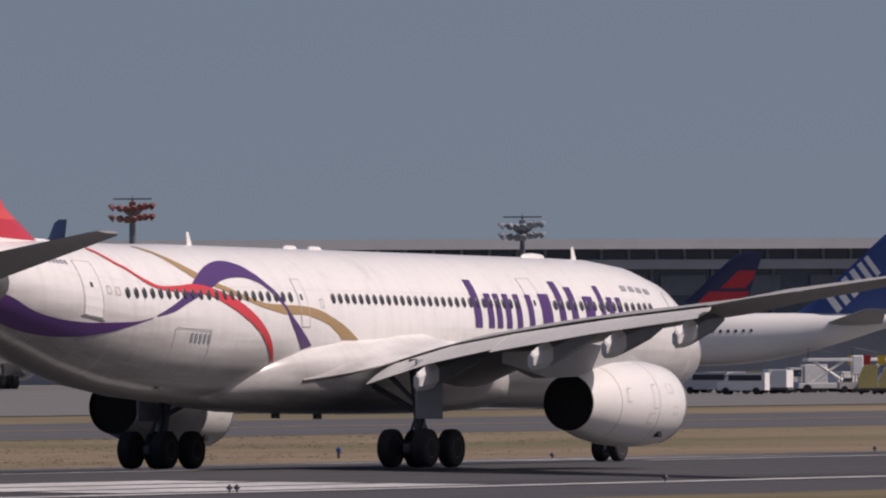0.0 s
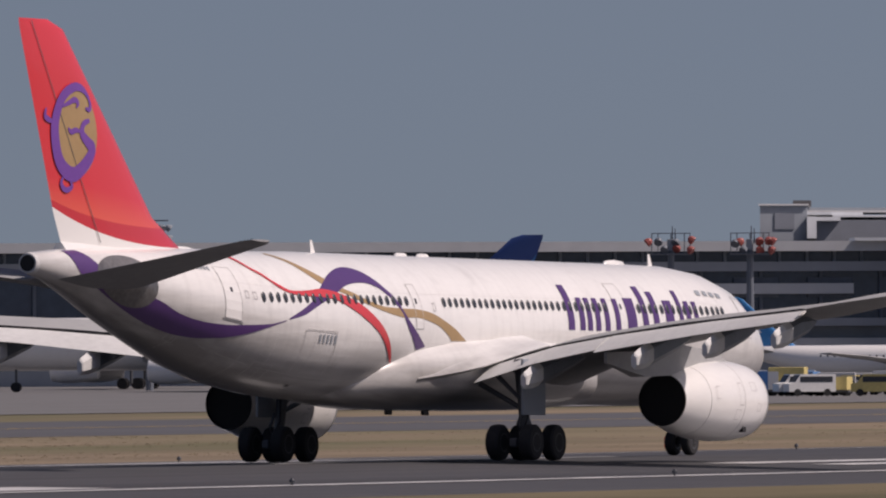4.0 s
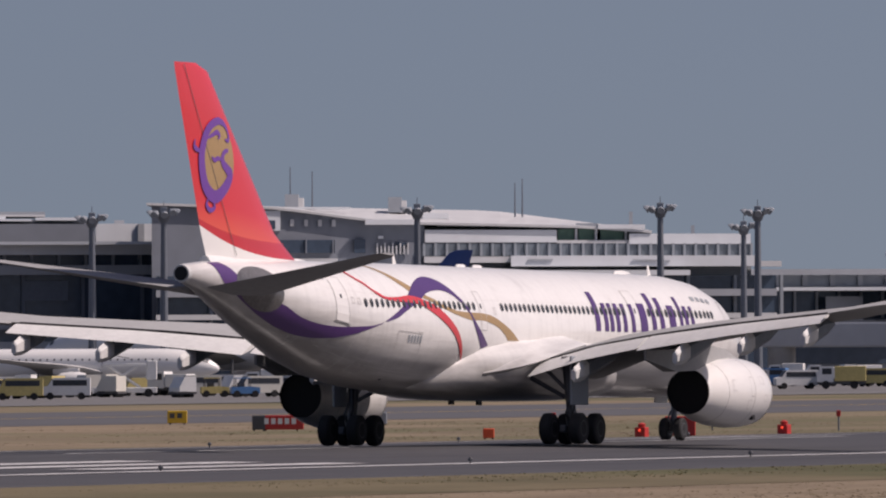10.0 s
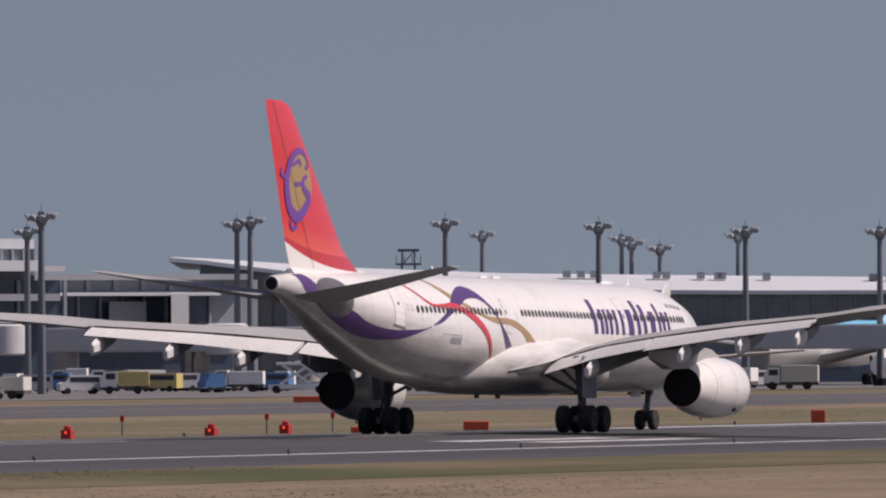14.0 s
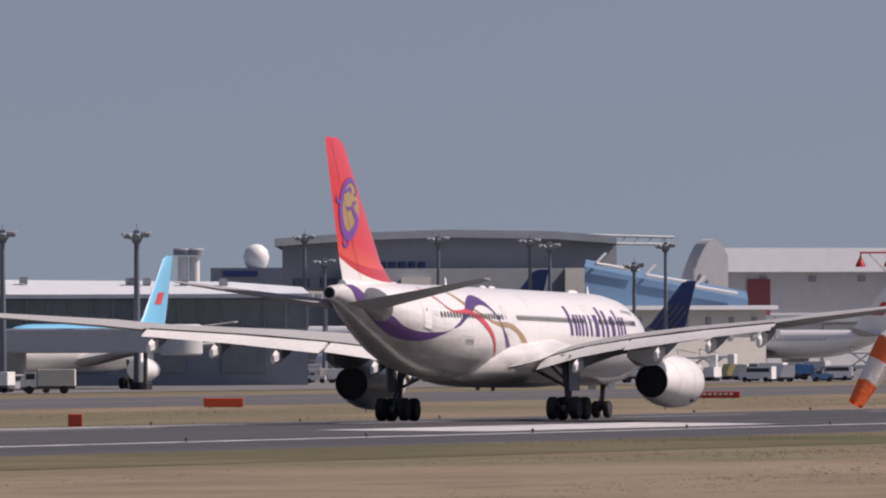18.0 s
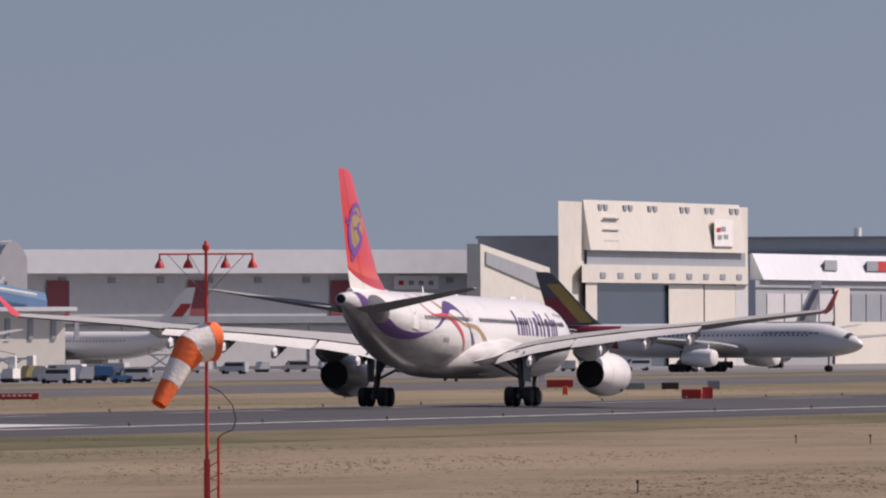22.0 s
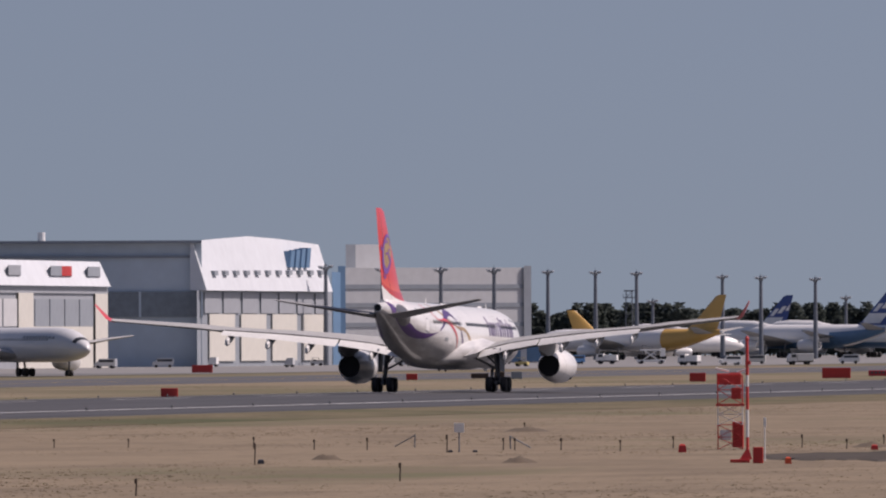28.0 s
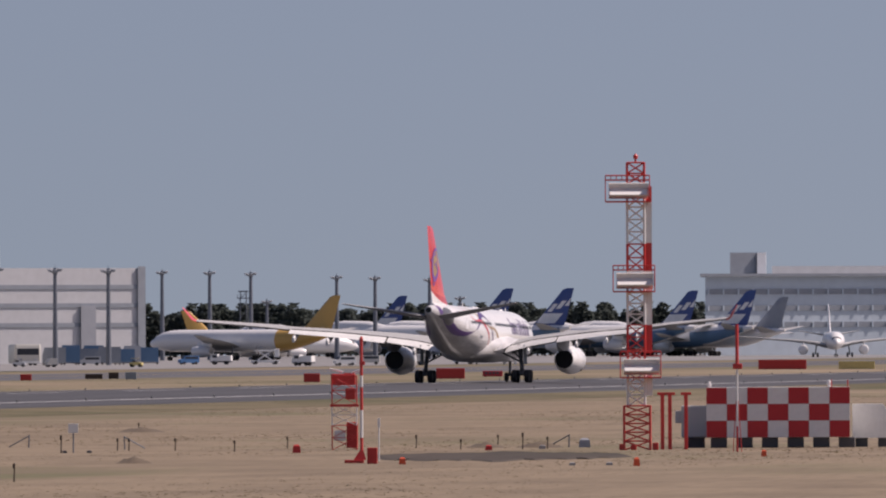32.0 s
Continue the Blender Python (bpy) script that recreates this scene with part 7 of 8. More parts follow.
# runway edge lights
el = thing("edge_light", pose(-217.9, 400, crown(-217.9)), "small runway edge light on a short stem", "runway light", "runway edge lights")
part("stem", Geo().tube((0, 0, 0), (0, 0, 0.14), 0.04), DARKGREY, el)
part("dome", Geo().lathe([(0.12, 0.1), (0.18, 0.1), (0.27, 0.03)], (0, 0, 0), "Z", 10), GLASS, el)
for k in range(-2, 60):
    for x in (-217.9, -269.4):
        copy_thing(el, pose(x, 431 + 30.5 * k, crown(x)))
for x, y in ((-292, 500), (-292, 515), (-292, 546), (-300, 470), (-300, 480)):
    t = thing("taxiway_light", pose(x, y, GZ + 0.05), "blue taxiway edge light on a short stem", "taxiway light", "taxiway lights")
    part("stem", Geo().tube((0, 0, 0), (0, 0, 0.3), 0.07), DARKGREY, t)
    part("dome", Geo().lathe([(0.28, 0.12), (0.42, 0.11), (0.5, 0.03)], (0, 0, 0), "Z", 10), BLUE, t)

# ---- windsock ----
ws = thing("windsock", site(-14.978, 330), "orange and white windsock on a red lit pole", "windsock")
pole = part("pole", Geo().tube((0, 0, 0), (0, 0, 7.5), 0.045, 0.035, 12), MASTRED, ws, "red painted pole", True)
part("top_lamp", Geo().lathe([(7.44, 0.05), (7.47, 0.08), (7.54, 0.09), (7.58, 0.08), (7.6, 0.05), (7.66, 0.04), (7.69, 0.02)], (0, 0, 0), "Z", 12), MASTRED, ws, "red obstruction lamp", True)
arm = part("lamp_arm", Geo().tube((-1.08, 0, 7.37), (1.08, 0, 7.37), 0.022), MASTRED, ws)
for x in (-1.08, -0.42, 0.45, 1.08):
    l = part("lamp", Geo().lathe([(7.29, 0.025), (7.24, 0.03), (7.2, 0.06), (7.11, 0.105), (7.04, 0.12), (7.04, 0.02)], (x, 0, 0), "Z", 14), MASTRED, ws, "red bell-shaped lamp", True)
    part("hanger", Geo().tube((x, 0, 7.39), (x, 0, 7.26), 0.018), MASTRED, l)
for sx in (-1, 1):
    part("stay", Geo().tube((sx * 0.9, 0, 7.36), (0, 0, 6.4), 0.008, 0.008, 5).tube((sx * 0.4, 0, 7.36), (0, 0, 6.7), 0.008, 0.008, 5), MASTGREY, ws)
part("base_pipe", Geo().tube((0.27, 0.0, 0), (0.27, 0, 3.1), 0.035, 0.035, 10), MASTRED, ws)
part("base_pole", Geo().tube((0, 0, 0), (0, 0, 2.6), 0.075, 0.075, 12), MASTRED, ws)
for i in range(9):
    part("base_rung", Geo().tube((0, 0, 0.3 + 0.3 * i), (0.27, 0, 0.45 + 0.3 * i), 0.015, 0.015, 6), MASTRED, ws)
cab = [(0.27, 0, 3.1), (0.4, 0, 3.2), (0.6, 0, 3.28), (0.68, 0, 3.5), (0.6, 0, 3.85), (0.35, 0, 4.15), (0.05, 0, 4.3)]
g = Geo()
for a, b in zip(cab, cab[1:]):
    g.tube(a, b, 0.014, 0.014, 6)
part("cable", g, BLACK, ws)
HOOP = part("hoop", Geo().tube((0.0, 0, 4.9), (0.19, 0.1, 4.9), 0.022).tube((0.0, 0, 5.76), (0.19, 0.1, 5.77), 0.022).tube((0.19, 0.1, 4.88), (0.19, 0.1, 5.78), 0.025), MASTRED, ws)
axis = [Vector((0.19, 0.1, 5.33)), Vector((0.0, 0.0, 5.34)), Vector((-0.37, -0.2, 5.17)), Vector((-0.61, -0.38, 4.8)), Vector((-0.86, -0.58, 4.34)), Vector((-1.12, -0.78, 3.87))]
rad = [0.46, 0.45, 0.38, 0.30, 0.235, 0.18]
SOCK = []
def sock_ring(t):
    i = min(int(t), 4)
    w = t - i
    c = axis[i].lerp(axis[i + 1], w)
    d = (axis[i + 1] - axis[i]).normalized()
    if w < 0.5 and i > 0:
        d = ((axis[i + 1] - axis[i]).normalized() * (0.5 + w) + (axis[i] - axis[i - 1]).normalized() * (0.5 - w)).normalized()
    elif w >= 0.5 and i < 4:
        d = ((axis[i + 1] - axis[i]).normalized() * (1.5 - w) + (axis[i + 2] - axis[i + 1]).normalized() * (w - 0.5)).normalized()
    r = rad[i] + (rad[i + 1] - rad[i]) * w
    q = d.to_track_quat("Z", "Y")
    return [c + q @ Vector((r * (1 + 0.035 * math.sin(5 * a + 2.3 * t)) * math.cos(a), r * (1 + 0.03 * math.sin(4 * a - 3 * t)) * math.sin(a), 0)) for a in [2 * math.pi * j / 24 for j in range(24)]]
for i in range(5):
    g = Geo().loft([sock_ring(i + 0.02 + 0.96 * k / 6) for k in range(7)], cap=False)
    inner = [[c + (p - c) * 0.96 for p in ring] for ring in [sock_ring(i + 0.02 + 0.96 * k / 6) for k in range(7)] for c in [sum((Vector(p) for p in ring), Vector()) / 24]]
    g.loft(inner, cap=False)
    band = part("sock_band", g, FABRIC_O if i % 2 == 0 else FABRIC_W, ws, "orange fabric band" if i % 2 == 0 else "white fabric band", True)
    SOCK.append(band)

# ---- glide path aerial tower ----
gp = thing("aerial_tower", site(-8.385, 682), "red and white lattice aerial tower with three reflector boxes", "aerial tower")
def zt(y):
    return 5.355 + (599 - y) / 36.8
def lattice(g, x0, x1, y0, y1, z0, z1, n, r):
    for x in (x0, x1):
        for y in (y0, y1):
            g.tube((x, y, z0), (x, y, z1), r, r, 6)
    for i in range(n):
        a, b = z0 + (z1 - z0) * i / n, z0 + (z1 - z0) * (i + 1) / n
        for y in (y0, y1):
            g.tube((x0, y, a), (x1, y, b), r * 0.55, r * 0.55, 5)
            g.tube((x1, y, a), (x0, y, b), r * 0.55, r * 0.55, 5)
            g.tube((x0, y, b), (x1, y, b), r * 0.6, r * 0.6, 5)
        for x in (x0, x1):
            g.tube((x, y0, a), (x, y1, b), r * 0.55, r * 0.55, 5)
            g.tube((x, y1, a), (x, y0, b), r * 0.55, r * 0.55, 5)
    return g
part("base_lattice", lattice(Geo(), -0.65, 0.6, -0.6, 0.6, 0, zt(718), 5, 0.06), MASTRED, gp, "red base lattice")
secs = ((718, 640, MASTWHITE), (640, 575, MASTRED), (575, 480, MASTWHITE), (480, 432, MASTRED), (432, 345, MASTWHITE), (345, 288, MASTRED))
for ya, yb, mt in secs:
    part("mast_lattice", lattice(Geo(), -0.46, 0.36, -0.4, 0.4, zt(ya), zt(yb), max(2, int((ya - yb) / 18)), 0.062), mt, gp)
for ya, yb, mt in ((700, 645, MASTWHITE), (625, 575, MASTRED), (575, 480, MASTWHITE), (480, 430, MASTRED), (430, 358, MASTWHITE), (358, 330, MASTRED)):
    part("cable_duct", Geo().box(0.38, 0.72, -0.3, 0.3, zt(ya), zt(yb)), mt, gp)
part("top_lamp", Geo().tube((-0.05, 0, zt(288)), (-0.05, 0, zt(280)), 0.05).lathe([(zt(281), 0.1), (zt(276), 0.12), (zt(272), 0.03)], (-0.05, 0, 0), "Z", 10), MASTRED, gp)
for (ya, yb, xa, xb) in ((311, 357, -1.5, 0.62), (470, 516, -1.15, 0.85), (622, 668, -0.82, 1.12)):
    zm = (zt(ya + 6) + zt(yb - 6)) / 2
    bx = part("reflector_box", Geo().loft([[(x, -0.95, zt(ya + 14)), (x, -0.88, zt(ya + 13)), (x, -0.62, zm), (x, -0.9, zt(yb - 5)), (x, -1.22, zt(yb - 9)), (x + s * 0.06, -1.3, zt(yb - 12)), (x, -0.78, zm)] for x, s in ((xa + 0.16, 1), (xb - 0.08, -1))]), MASTWHITE, gp, "white trough reflector")
    part("end_plate", Geo().box(xb - 0.05, xb + 0.03, -1.25, -0.5, zt(yb - 8), zt(ya + 14)), MASTWHITE, bx)
    for z in (zt(ya), zt(ya + 8), zt(yb)):
        part("rail", Geo().tube((xa, -1.3, z), (xb, -1.3, z), 0.03).tube((xa, -0.4, z), (xb, -0.4, z), 0.03), MASTRED, bx)
    for i in range(9):
        x = xa + (xb - xa) * i / 8
        part("rail_post", Geo().tube((x, -1.3, zt(ya + 9)), (x, -1.3, zt(ya)), 0.022, 0.022, 5), MASTRED, bx)
    for x in (xa, xb):
        part("frame", Geo().tube((x, -1.3, zt(yb)), (x, -1.3, zt(ya)), 0.025).tube((x, -1.3, zt(yb)), (0, 0, zt(yb)), 0.025), MASTRED, bx)
    part("platform", Geo().box(xa, xb, -1.3, 0.4, zt(yb) - 0.04, zt(yb)), MASTRED, bx)
for x, z in ((-0.75, 0.3), (0.85, 0.35), (-0.2, 0.25)):
    part("cable_box", Geo().box(x - 0.14, x + 0.14, -0.9, -0.6, 0, z, 0.03), REDSIGN, gp)

# ---- equipment shelter ----
sh = thing("equipment_shelter", site(-7.818, 692), "red and white chequered equipment shelter on blocks", "shelter")
part("body", Geo().box(-3.5, 3.5, 0.05, 2.6, 0.5, 2.95, 0.03), MASTWHITE, sh)
pm = {k: Geo().box(-0.495, 0.495, -0.02, 0.04, 0, 0.805).mesh("panel", mt) for k, mt in ((0, mat("shelter_red", (0.50, 0.02, 0.025), 0.4, var=0.1)), (1, MASTWHITE))}
for i in range(7):
    for j in range(3):
        part("panel", pm[(i + j) % 2], None, sh, m=pose(-3.0 + i, 0.02, 0.51 + 0.815 * j))
for i in range(6):
    part("block", Geo().box(-3.3 + 1.25 * i, -2.5 + 1.25 * i, 0.2, 2.2, 0, 0.5, 0.04), DARKGREY, sh)
for i, (x, z) in enumerate(((2.6, 3.0), (3.4, 3.0))):
    part("roof_rail", Geo().tube((x, 0.1, 2.2), (x, 0.1, 3.3), 0.03).tube((2.5, 0.1, 2.3 + 0.4 * i), (3.5, 0.1, 2.3 + 0.4 * i), 0.025), MASTRED, sh)
part("roof_lamp", Geo().lathe([(2.95, 0.06), (3.1, 0.1), (3.25, 0.04)], (-3.35, 0.3, 0), "Z", 8).lathe([(2.95, 0.06), (3.15, 0.12), (3.3, 0.04)], (2.5, 0.3, 0), "Z", 8), MASTWHITE, sh)
an = thing("equipment_cabin", site(-7.44, 694), "white equipment cabin with a sloped hood", "cabin")
part("body", Geo().prism([(-0.95, 0.45), (0.9, 0.45), (0.9, 1.6), (0.55, 2.1), (-0.95, 2.1)], 0, 2.2), MASTWHITE, an)
part("hood", Geo().box(0.9, 1.5, 0.2, 1.6, 0.9, 1.7, 0.06), MASTWHITE, an)
part("block", Geo().box(-0.8, -0.2, 0.2, 1.8, 0, 0.45).box(0.3, 0.8, 0.2, 1.8, 0, 0.45), DARKGREY, an)
ga = thing("generator_box", site(-8.155, 694), "pale grey generator box beside the shelter", "generator")
part("body", Geo().box(-0.65, 0.65, 0, 1.6, 0.5, 2.05, 0.05), LIGHTGREY, ga)
part("duct", Geo().box(-0.95, -0.65, 0.3, 1.2, 1.2, 1.8, 0.03), LIGHTGREY, ga)
part("block", Geo().box(-0.5, 0.5, 0.2, 1.4, 0, 0.5), DARKGREY, ga)
for az in (-8.285, -8.255, -8.19):
    t = thing("red_post", site(az, 684), "slim red steel post with a cross bar", "post", "red posts")
    part("post", Geo().box(-0.09, 0.09, -0.09, 0.09, 0, 2.7, 0.01), MASTRED, t)
    part("cross_bar", Geo().box(-0.25, 0.25, -0.1, 0.1, 2.62, 2.75, 0.01), MASTRED, t)
rp = thing("monitor_pole", site(-7.983, 668), "red and white striped monitor pole", "pole")
for z0, z1, mt in ((0, 1.2, MASTRED), (1.2, 2.3, MASTWHITE), (2.3, 4.0, MASTWHITE), (4.0, 6.0, MASTRED)):
    part("pole_band", Geo().tube((0, 0, z0), (0, 0, z1), 0.08 if z0 > 3 else 0.05), mt, rp)
part("guy_frame", Geo().tube((-0.2, 0, 0), (-0.05, 0, 2.4), 0.02).tube((0.2, 0, 0), (0.05, 0, 2.4), 0.02), MASTRED, rp)
part("lamp", Geo().box(-0.2, 0.25, -0.1, 0.1, 3.9, 4.15, 0.03), MASTRED, rp)

# ---- small aerial frame and its mast ----
sa = thing("lattice_stand", site(-9.565, 690), "small red and white lattice frame with cabinets", "lattice stand")
part("frame", lattice(Geo(), -0.65, 0.55, -0.5, 0.5, 0, 1.2, 2, 0.03), MASTRED, sa)
part("frame", lattice(Geo(), -0.65, 0.55, -0.5, 0.5, 1.2, 2.2, 2, 0.03), MASTWHITE, sa)
part("frame", lattice(Geo(), -0.65, 0.55, -0.5, 0.5, 2.2, 3.6, 2, 0.03), MASTRED, sa)
part("platform", Geo().box(-0.75, 0.65, -0.6, 0.6, 2.1, 2.22), MASTRED, sa)
part("cabinet", Geo().box(0.05, 0.6, -0.45, 0.3, 0.1, 1.35, 0.03), REDSIGN, sa)
part("cabinet", Geo().box(-0.55, 0.0, -0.45, 0.3, 0.45, 0.95, 0.03), MASTWHITE, sa)
part("top_box", Geo().box(-0.7, 0.5, -0.4, 0.4, 3.15, 3.7, 0.04), MASTRED, sa)
part("top_box", Geo().box(0.0, 0.5, -0.5, -0.1, 2.45, 3.0, 0.04), REDSIGN, sa)
part("aerial_arm", Geo().tube((-0.75, 0, 3.95), (-0.1, 0, 3.8), 0.04).tube((0.3, 0, 3.75), (0.8, 0, 3.9), 0.04), MASTWHITE, sa)
mm = thing("striped_mast", site(-9.50, 616), "slim red and white mast on a red foot", "mast")
for z0, z1, mt in ((0, 1.1, MASTRED), (1.1, 2.3, MASTWHITE), (2.3, 3.3, MASTRED), (3.3, 3.8, MASTWHITE), (3.8, 5.3, MASTRED)):
    part("mast_band", Geo().tube((0, 0, z0), (0, 0, z1), 0.07, 0.065), mt, mm)
part("foot", Geo().box(-0.75, 0.1, -0.4, 0.4, 0, 0.14, 0.02).loft([[(-0.35, -0.2, 0.14), (0.2, -0.2, 0.14), (0.2, 0.2, 0.14), (-0.35, 0.2, 0.14)], [(-0.08, -0.08, 0.55), (0.08, -0.08, 0.55), (0.08, 0.08, 0.55), (-0.08, 0.08, 0.55)]]), REDSIGN, mm)
part("lamp", Geo().box(-0.08, 0.16, -0.08, 0.08, 4.25, 4.42, 0.02).lathe([(5.3, 0.08), (5.4, 0.09), (5.5, 0.03)], (0, 0, 0), "Z", 8), MASTRED, mm)
solid("control_box", Geo().box(-0.25, 0.2, -0.2, 0.2, 0, 0.7, 0.03), REDSIGN, "small red control box on the turf", "box", "field boxes", m=site(-9.455, 612))
solid("white_post", Geo().tube((0, 0, 0), (0, 0, 1.9), 0.03).box(-0.06, 0.06, -0.05, 0.05, 1.5, 1.9, 0.01), MASTWHITE, "slim white marker post", "post", "marker posts", m=site(-9.43, 625))

# ---- small things on the turf ----
for az, d, w, hh, mt, lab in ((-9.763, 673, 0.4, 0.4, REDSIGN, "small red box on the turf"), (-8.987, 684, 0.36, 0.25, REDSIGN, "small red box on the turf"), (-9.336, 609, 0.3, 0.3, ORANGE, "small orange cone-like marker"),
                              (-8.39, 596, 0.28, 0.36, ORANGE, "small orange cone-like marker"), (-7.876, 641, 0.25, 0.3, ORANGE, "small orange cone-like marker"), (-11.465, 620, 0.32, 0.2, DARKGREY, "small dark cable box on the turf"),
                              (-10.60, 679, 0.25, 0.12, DARKGREY, "small dark cable box on the turf"), (-10.70, 679, 0.25, 0.12, DARKGREY, "small dark cable box on the turf"), (-8.65, 600, 0.3, 0.14, CONCRETE, "small concrete cover on the turf"),
                              (-8.50, 600, 0.3, 0.14, CONCRETE, "small concrete cover on the turf"), (-8.77, 690, 0.35, 0.2, CONCRETE, "small concrete cover on the turf"), (-8.6, 700, 0.6, 0.45, MIDGREY, "small grey cabinet on the turf")):
    solid("field_box", Geo().loft([[(-w / 2, -w / 2, 0), (w / 2, -w / 2, 0), (w / 2, w / 2, 0), (-w / 2, w / 2, 0)], [(-w * 0.42, -w * 0.42, hh * 0.8), (w * 0.42, -w * 0.42, hh * 0.8), (w * 0.42, w * 0.42, hh * 0.8), (-w * 0.42, w * 0.42, hh * 0.8)], [(-w * 0.2, -w * 0.2, hh), (w * 0.2, -w * 0.2, hh), (w * 0.2, w * 0.2, hh), (-w * 0.2, w * 0.2, hh)]]), mt, lab, "box", "field boxes", m=site(az, d))
for az, d, hh in ((-10.904, 541, 0.7), (-11.49, 615, 0.95), (-11.97, 493, 0.6), (-13.24, 493, 0.45), (-10.714, 679, 0.85), (-10.486, 692, 0.6), (-10.44, 692, 0.6), (-10.253, 690, 0.6), (-10.014, 681, 0.55), (-11.494, 715, 0.55), (-11.036, 697, 0.6),
                  (-10.40, 836, 0.5), (-9.80, 700, 0.6), (-9.28, 700, 0.65), (-9.1, 690, 0.5), (-8.85, 690, 0.8), (-8.75, 690, 0.6), (-8.95, 720, 0.5), (-11.25, 700, 0.5), (-12.3, 720, 0.45), (-12.0, 720, 0.45), (-12.6, 720, 0.45)):
    solid("stake", Geo().tube((0, 0, 0), (0.02, 0, hh * 0.75), 0.035, 0.03, 6).box(-0.05, 0.05, -0.04, 0.04, hh * 0.72, hh, 0.01), BARK, "short dark stake in the dry turf", "stake", "stakes", m=site(az, d))
ss = thing("field_sign", site(-10.664, 679), "small white notice board on a post", "notice board")
part("board", Geo().box(-0.24, 0.24, -0.03, 0.03, 0.95, 1.4, 0.01), MASTWHITE, ss)
part("post", Geo().tube((0, 0, 0), (0, 0, 0.95), 0.035), MASTGREY, ss)
for az, d, tr in ((-10.88, 712, 1), (-10.42, 700, -1), (-8.7, 700, 1)):
    t = thing("bent_rail", site(az, d), "bent metal rail sticking out of the turf", "rail", "bent rails")
    part("rail", Geo().tube((-0.55 * tr, 0, 0.05), (0.45 * tr, 0, 0.6), 0.03), MASTGREY, t)
    part("post", Geo().tube((0.45 * tr, 0, 0), (0.47 * tr, 0, 0.65), 0.035), MASTGREY, t)
for az, d, w, dd in ((-10.39, 832, 1.4, 2.0), (-8.78, 700, 1.2, 1.5), (-11.2, 640, 0.7, 1.0), (-10.42, 620, 0.8, 1.2), (-9.0, 700, 1.0, 1.5)):
    rg = random.Random(int(d * 7 + az * 100))
    g = Geo().grid(lambda u, v: ((u - 0.5) * w * 2, (v - 0.5) * dd * 2, max(0, 0.3 * math.sin(math.pi * u) * math.sin(math.pi * v) * (0.6 + 0.6 * rg.random()) - 0.02)), 8, 6)
    solid("earth_mound", g, EARTH, "low dark mound of earth in the turf", "mound", "earth mounds", m=site(az, d), smooth=True)

# ---- woods beyond the cargo apron ----


def pine(seed, hgt):
    rg = random.Random(seed)
    th = thing("tree", pose(0, 0, 0), "dark conifer in the wood beyond the cargo apron", "tree", "far trees")
    g = Geo().tube((0, 0, 0), (0, 0, hgt * 0.55), 0.35, 0.22, 7).tube((0, 0, hgt * 0.55), (0.2, 0, hgt * 0.97), 0.22, 0.05, 6)
    for i in range(9):
        a, z = rg.uniform(0, 6.28), hgt * rg.uniform(0.3, 0.9)
        r = hgt * 0.28 * (1.1 - z / hgt)
        g.tube((0, 0, z), (r * math.cos(a), r * math.sin(a), z + 0.5), 0.09, 0.03, 5)
    part("trunk", g, BARK, th)
    g = Geo()
    for i in range(420):
        z = hgt * (0.08 + 0.92 * rg.random() ** 1.15)
        w = hgt * 0.36 * (1.12 - z / hgt) ** 0.7
        a, r = rg.uniform(0, 6.28), w * math.sqrt(rg.random())
        c = Vector((r * math.cos(a), r * math.sin(a), z))
        s = rg.uniform(0.6, 1.35)
        vs = [c + Vector((rg.uniform(-1, 1), rg.uniform(-1, 1), rg.uniform(-0.6, 0.6))) * s for _ in range(5)]
        g.add(vs, [(0, 1, 2), (0, 2, 3), (1, 3, 4), (2, 4, 0), (1, 2, 4)])
    part("crown", g, LEAF, th)
    return th


protos = [pine(s, hh) for s, hh in ((1, 13.5), (2, 15.0), (3, 16.5), (4, 12.0), (5, 14.2))]
trng = random.Random(8)
for i, pr in enumerate(protos):
    pr.matrix_basis = site(-10.6 + 0.01 * i, 4540)
for i in range(210):
    az = -10.9 + 3.9 * (i + trng.random()) / 210
    d = trng.choice((4440, 4480, 4520, 4560))
    copy_thing(trng.choice(protos), site(az, d) @ pose(0, 0, 0, 0, 0, trng.uniform(0, 360)))

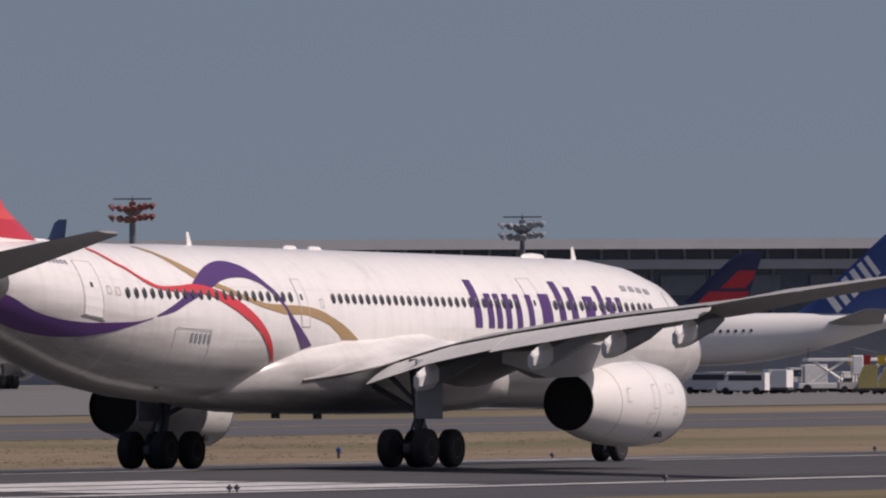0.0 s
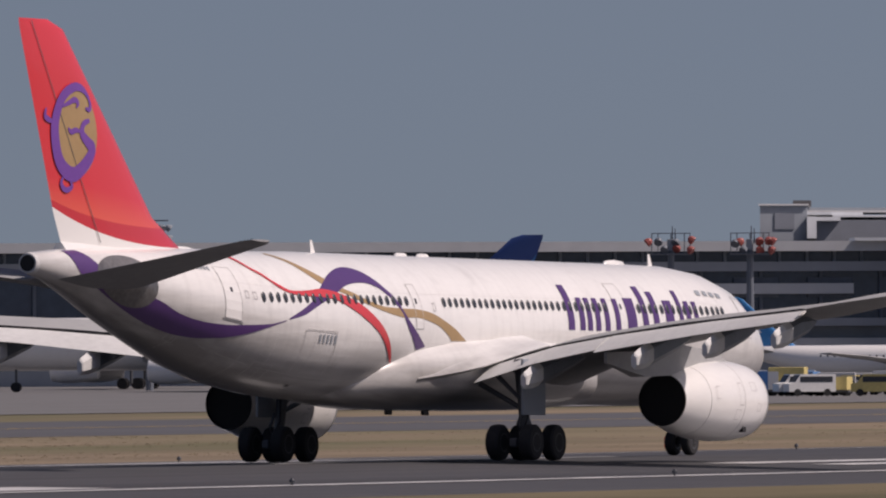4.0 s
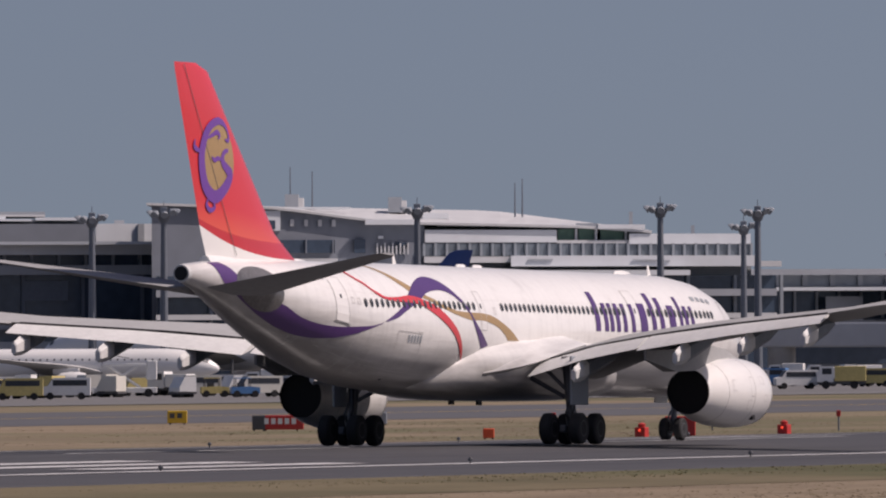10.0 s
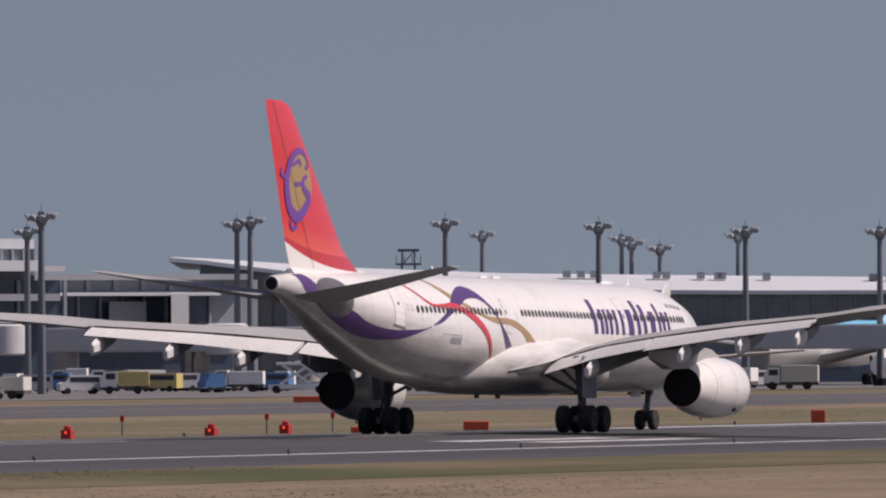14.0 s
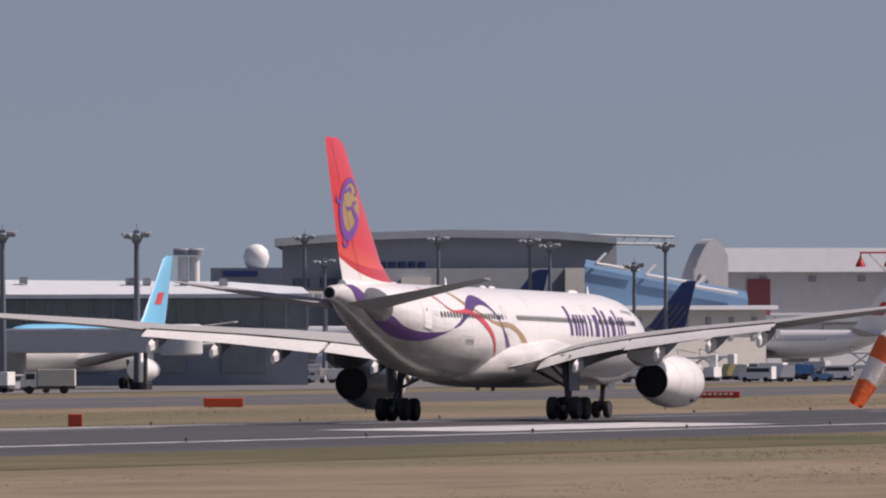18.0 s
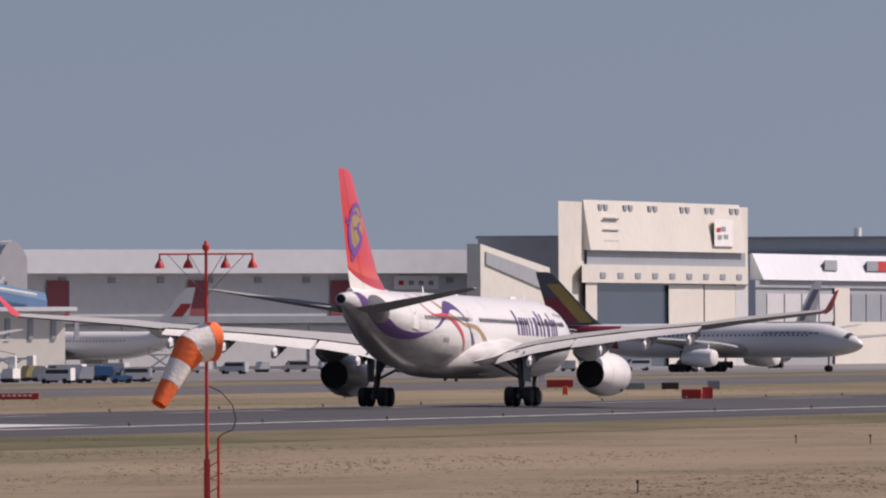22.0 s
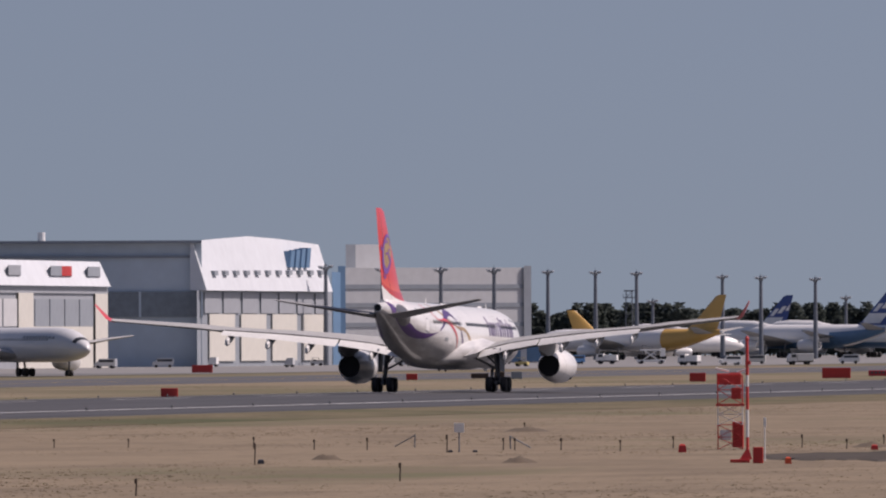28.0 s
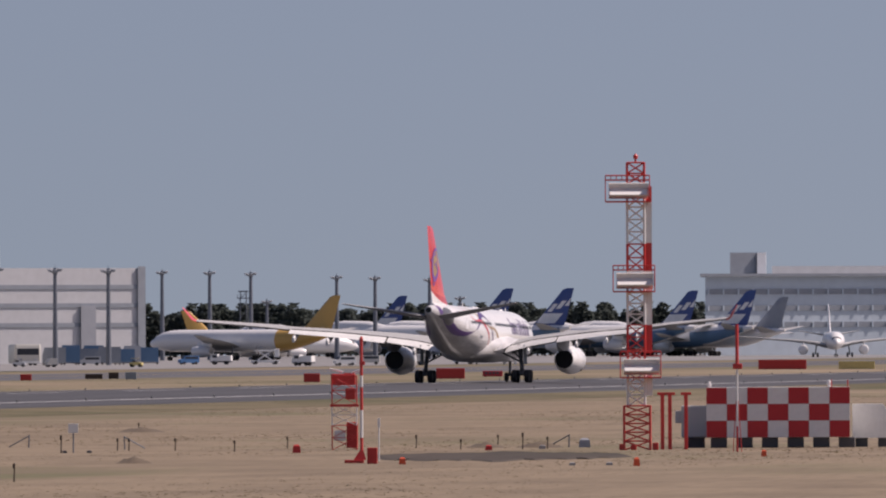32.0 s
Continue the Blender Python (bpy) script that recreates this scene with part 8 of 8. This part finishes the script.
def tufts(name, x0, x1, y0, y1, n, low, high, material, label, seed):
    """Grass tufts of three blades each, strewn over a stretch of the field, thinner farther along it."""
    rg = np.random.default_rng(seed)
    x = rg.uniform(x0, x1, n)
    y = y0 * (y1 / y0) ** (rg.random(n) ** 1.15)
    clump = np.sin(x * 0.21 + 2.0 * np.sin(y * 0.013)) + np.sin(y * 0.031 + x * 0.07)
    z = np.interp(x, [-470, -282, RWX, -206, -192, 0], [GZ, GZ + 0.05, -0.12, -0.46, GZ, GZ]) - 0.02
    hgt = rg.uniform(low, high, n) * (1 + 0.3 * clump)
    vs = np.empty((n, 9, 3))
    for k in range(3):
        a = rg.uniform(0, math.pi, n)
        w = rg.uniform(0.06, 0.2, n)
        ox, oy = rg.uniform(-0.15, 0.15, n), rg.uniform(-0.3, 0.3, n)
        for q, sg in ((0, -1), (1, 1)):
            vs[:, 3 * k + q] = np.stack([x + ox + sg * w * np.cos(a), y + oy + sg * w * np.sin(a), z], 1)
        vs[:, 3 * k + 2] = np.stack([x + ox + rg.uniform(-0.12, 0.12, n), y + oy + rg.uniform(-0.12, 0.12, n), z + hgt * rg.uniform(0.6, 1.0, n)], 1)
    me = bpy.data.meshes.new(name)
    me.from_pydata(vs.reshape(-1, 3), [], np.arange(9 * n).reshape(-1, 3))
    me.materials.append(material)
    return tagged(new(name, me), label, "grass", kind="stuff")


def tuft_material(name, dry, green):
    m = bpy.data.materials.new(name)
    m.use_nodes = True
    nt = m.node_tree
    b = nt.nodes["Principled BSDF"]
    b.inputs["Roughness"].default_value, b.inputs["Specular IOR Level"].default_value = 0.95, 0.05
    ge, rp = nt.nodes.new("ShaderNodeNewGeometry"), nt.nodes.new("ShaderNodeValToRGB")
    rp.color_ramp.elements[0].color, rp.color_ramp.elements[1].color = (*dry, 1), (*green, 1)
    rp.color_ramp.elements.new(0.55).color = (*[0.82 * c for c in dry], 1)
    nt.links.new(ge.outputs["Random Per Island"], rp.inputs[0])
    nt.links.new(rp.outputs[0], b.inputs["Base Color"])
    thin, mixed = nt.nodes.new("ShaderNodeBsdfTranslucent"), nt.nodes.new("ShaderNodeMixShader")      # light shines through the blades
    nt.links.new(rp.outputs[0], thin.inputs[0])
    mixed.inputs[0].default_value = 0.5
    nt.links.new(b.outputs[0], mixed.inputs[1])
    nt.links.new(thin.outputs[0], mixed.inputs[2])
    nt.links.new(mixed.outputs[0], nt.nodes["Material Output"].inputs[0])
    return m


DRYTUFT = tuft_material("dry_grass_blades", (0.225, 0.18, 0.122), (0.17, 0.15, 0.09))
GREENTUFT = tuft_material("green_grass_blades", (0.16, 0.14, 0.075), (0.09, 0.10, 0.045))
tufts("dry_grass", -206, -60, 420, 1300, 70000, 0.012, 0.045, DRYTUFT, "dry straw-coloured grass tufts of the field", 3)
tufts("verge_tufts", -206.3, -199, 420, 1500, 9000, 0.03, 0.09, GREENTUFT, "greener grass tufts along the runway's shoulder", 4)
tufts("dry_grass", -363, -283, 480, 1900, 24000, 0.012, 0.05, DRYTUFT, "dry grass tufts between runway and taxiway", 5)

# dark bare strip in the turf by the aerials
rnd = random.Random(61)
g = Geo()
rim = []
for k in range(48):
    u = k / 24.0 if k < 24 else (48 - k) / 24.0
    az = -9.43 + 1.0 * u
    half = 27.0 * (0.12 + 0.75 * math.sin(math.pi * min(1, u * 0.9 + 0.08)) ** 0.7)
    d = 642 + 6 * u + (half if k < 24 else -half) * rnd.uniform(0.7, 1.15)
    m = site(az, d).translation
    rim.append((m.x, m.y, GZ + 0.06))
mid = sum((Vector(q) for q in rim), Vector()) / 48
skirt = [tuple(mid + (Vector(q) - mid) * 1.08 - Vector((0, 0, 0.09))) for q in rim]
g.add(rim + skirt, [tuple(range(47, -1, -1))] + [(k, (k + 1) % 48, 48 + (k + 1) % 48, 48 + k) for k in range(48)])
solid("bare_soil", g, SOIL, "dark bare soil strip in the dry turf", "soil", kind="structure")


ROLL = [(0, 451.9), (1, 460.4), (2, 469.9), (3, 480.3), (6, 516.1), (9, 563.8), (13, 653.4), (16, 742.4), (19, 851.3), (21, 934.7), (23, 1022.2), (24, 1070.8), (26, 1173.0), (29, 1343.7), (30, 1403.0), (31, 1465.2), (32, 1530.4)]     # seconds, metres along y


def motions():
    # the nose hangs a little low, and the wind lifts one wing; at speed the body rises on its legs and the tyres hang lower
    rise = lambda t: float(np.interp(t, [24, 26, 29, 32], [0, 0.05, 0.16, 0.25]))
    walk(JET, [(t, pose(RWX, y, rise(t), -0.8 - 0.6 * rise(t), -0.35 if t < 17 else -0.35 + 0.05 * min(t - 16, 7))) for t, y in ROLL])
    for tyre, x, y, z in TYRES:
        walk(tyre, [(t, pose(x, y, z - rise(t) + y * math.sin(radians(0.6 * rise(t))))) for t in (0, 24, 26, 29, 32)])
    walk(TAXI_JET, [(t, pose(-451, 1496 - 14.4 * t, GZ + 0.05, 0, 0, 180)) for t in (0, 8, 16, 24, 32)])
    rows = []
    for t, az, d, deg in ((0, -13.6, 2290, 88), (14, -12.9, 2250, 88), (18, -12.6, 2232, 92), (20, -12.44, 2223, 100), (22, -12.326, 2215, 110), (24.5, -12.235, 2205, 122), (26, -12.2, 2198, 130), (28.5, -12.15, 2187, 142), (32, -12.1, 2172, 150)):
        a, q = radians(az), radians(deg)
        rows.append((t, pose(d * math.sin(a) - 30.8 * math.sin(q), d * math.cos(a) - 30.8 * math.cos(q), GZ + 0.05, 0, 0, -deg)))
    walk(ROLL_JET, rows)
    m = tail_at(-12.5, 2480, -38, 0.92)
    d = Vector((math.sin(radians(-38)), math.cos(radians(-38)), 0))
    walk(BACK_JET, [(t, Matrix.Translation(d * 5.2 * (t - 22)) @ m) for t in (0, 8, 16, 24, 32)])

    # the windsock turns about its pole and swings on its hoop, each band a little more than the one before
    piv = Vector((0.1, 0.05, 5.33))
    swing = ((0, 0, -4), (4, 5, -9), (8, -2, -4), (12, 6, -11), (16, 7, -11), (18.5, -2, -10), (19.2, 0, -13), (19.6, 2, -14), (20.0, 7, -14), (20.3, 6, -14), (20.6, 4, -13), (21.0, 6, -11), (21.25, 1, -8), (21.5, -1, -5), (22.0, 0, 0), (22.6, -4, 2), (23.0, -4, 1), (24, 0, -2), (28, 5, -9), (32, 2, -5))
    for i, b in enumerate(SOCK):
        walk(b, [(t, Matrix.Rotation(radians(q), 4, "Z") @ Matrix.Translation(piv) @ Matrix.Rotation(radians(g * (0.8 + 0.06 * i)), 4, "Y") @ Matrix.Translation(-piv)) for t, g, q in swing])
    walk(HOOP, [(t, Matrix.Rotation(radians(q), 4, "Z")) for t, g, q in swing])


motions()
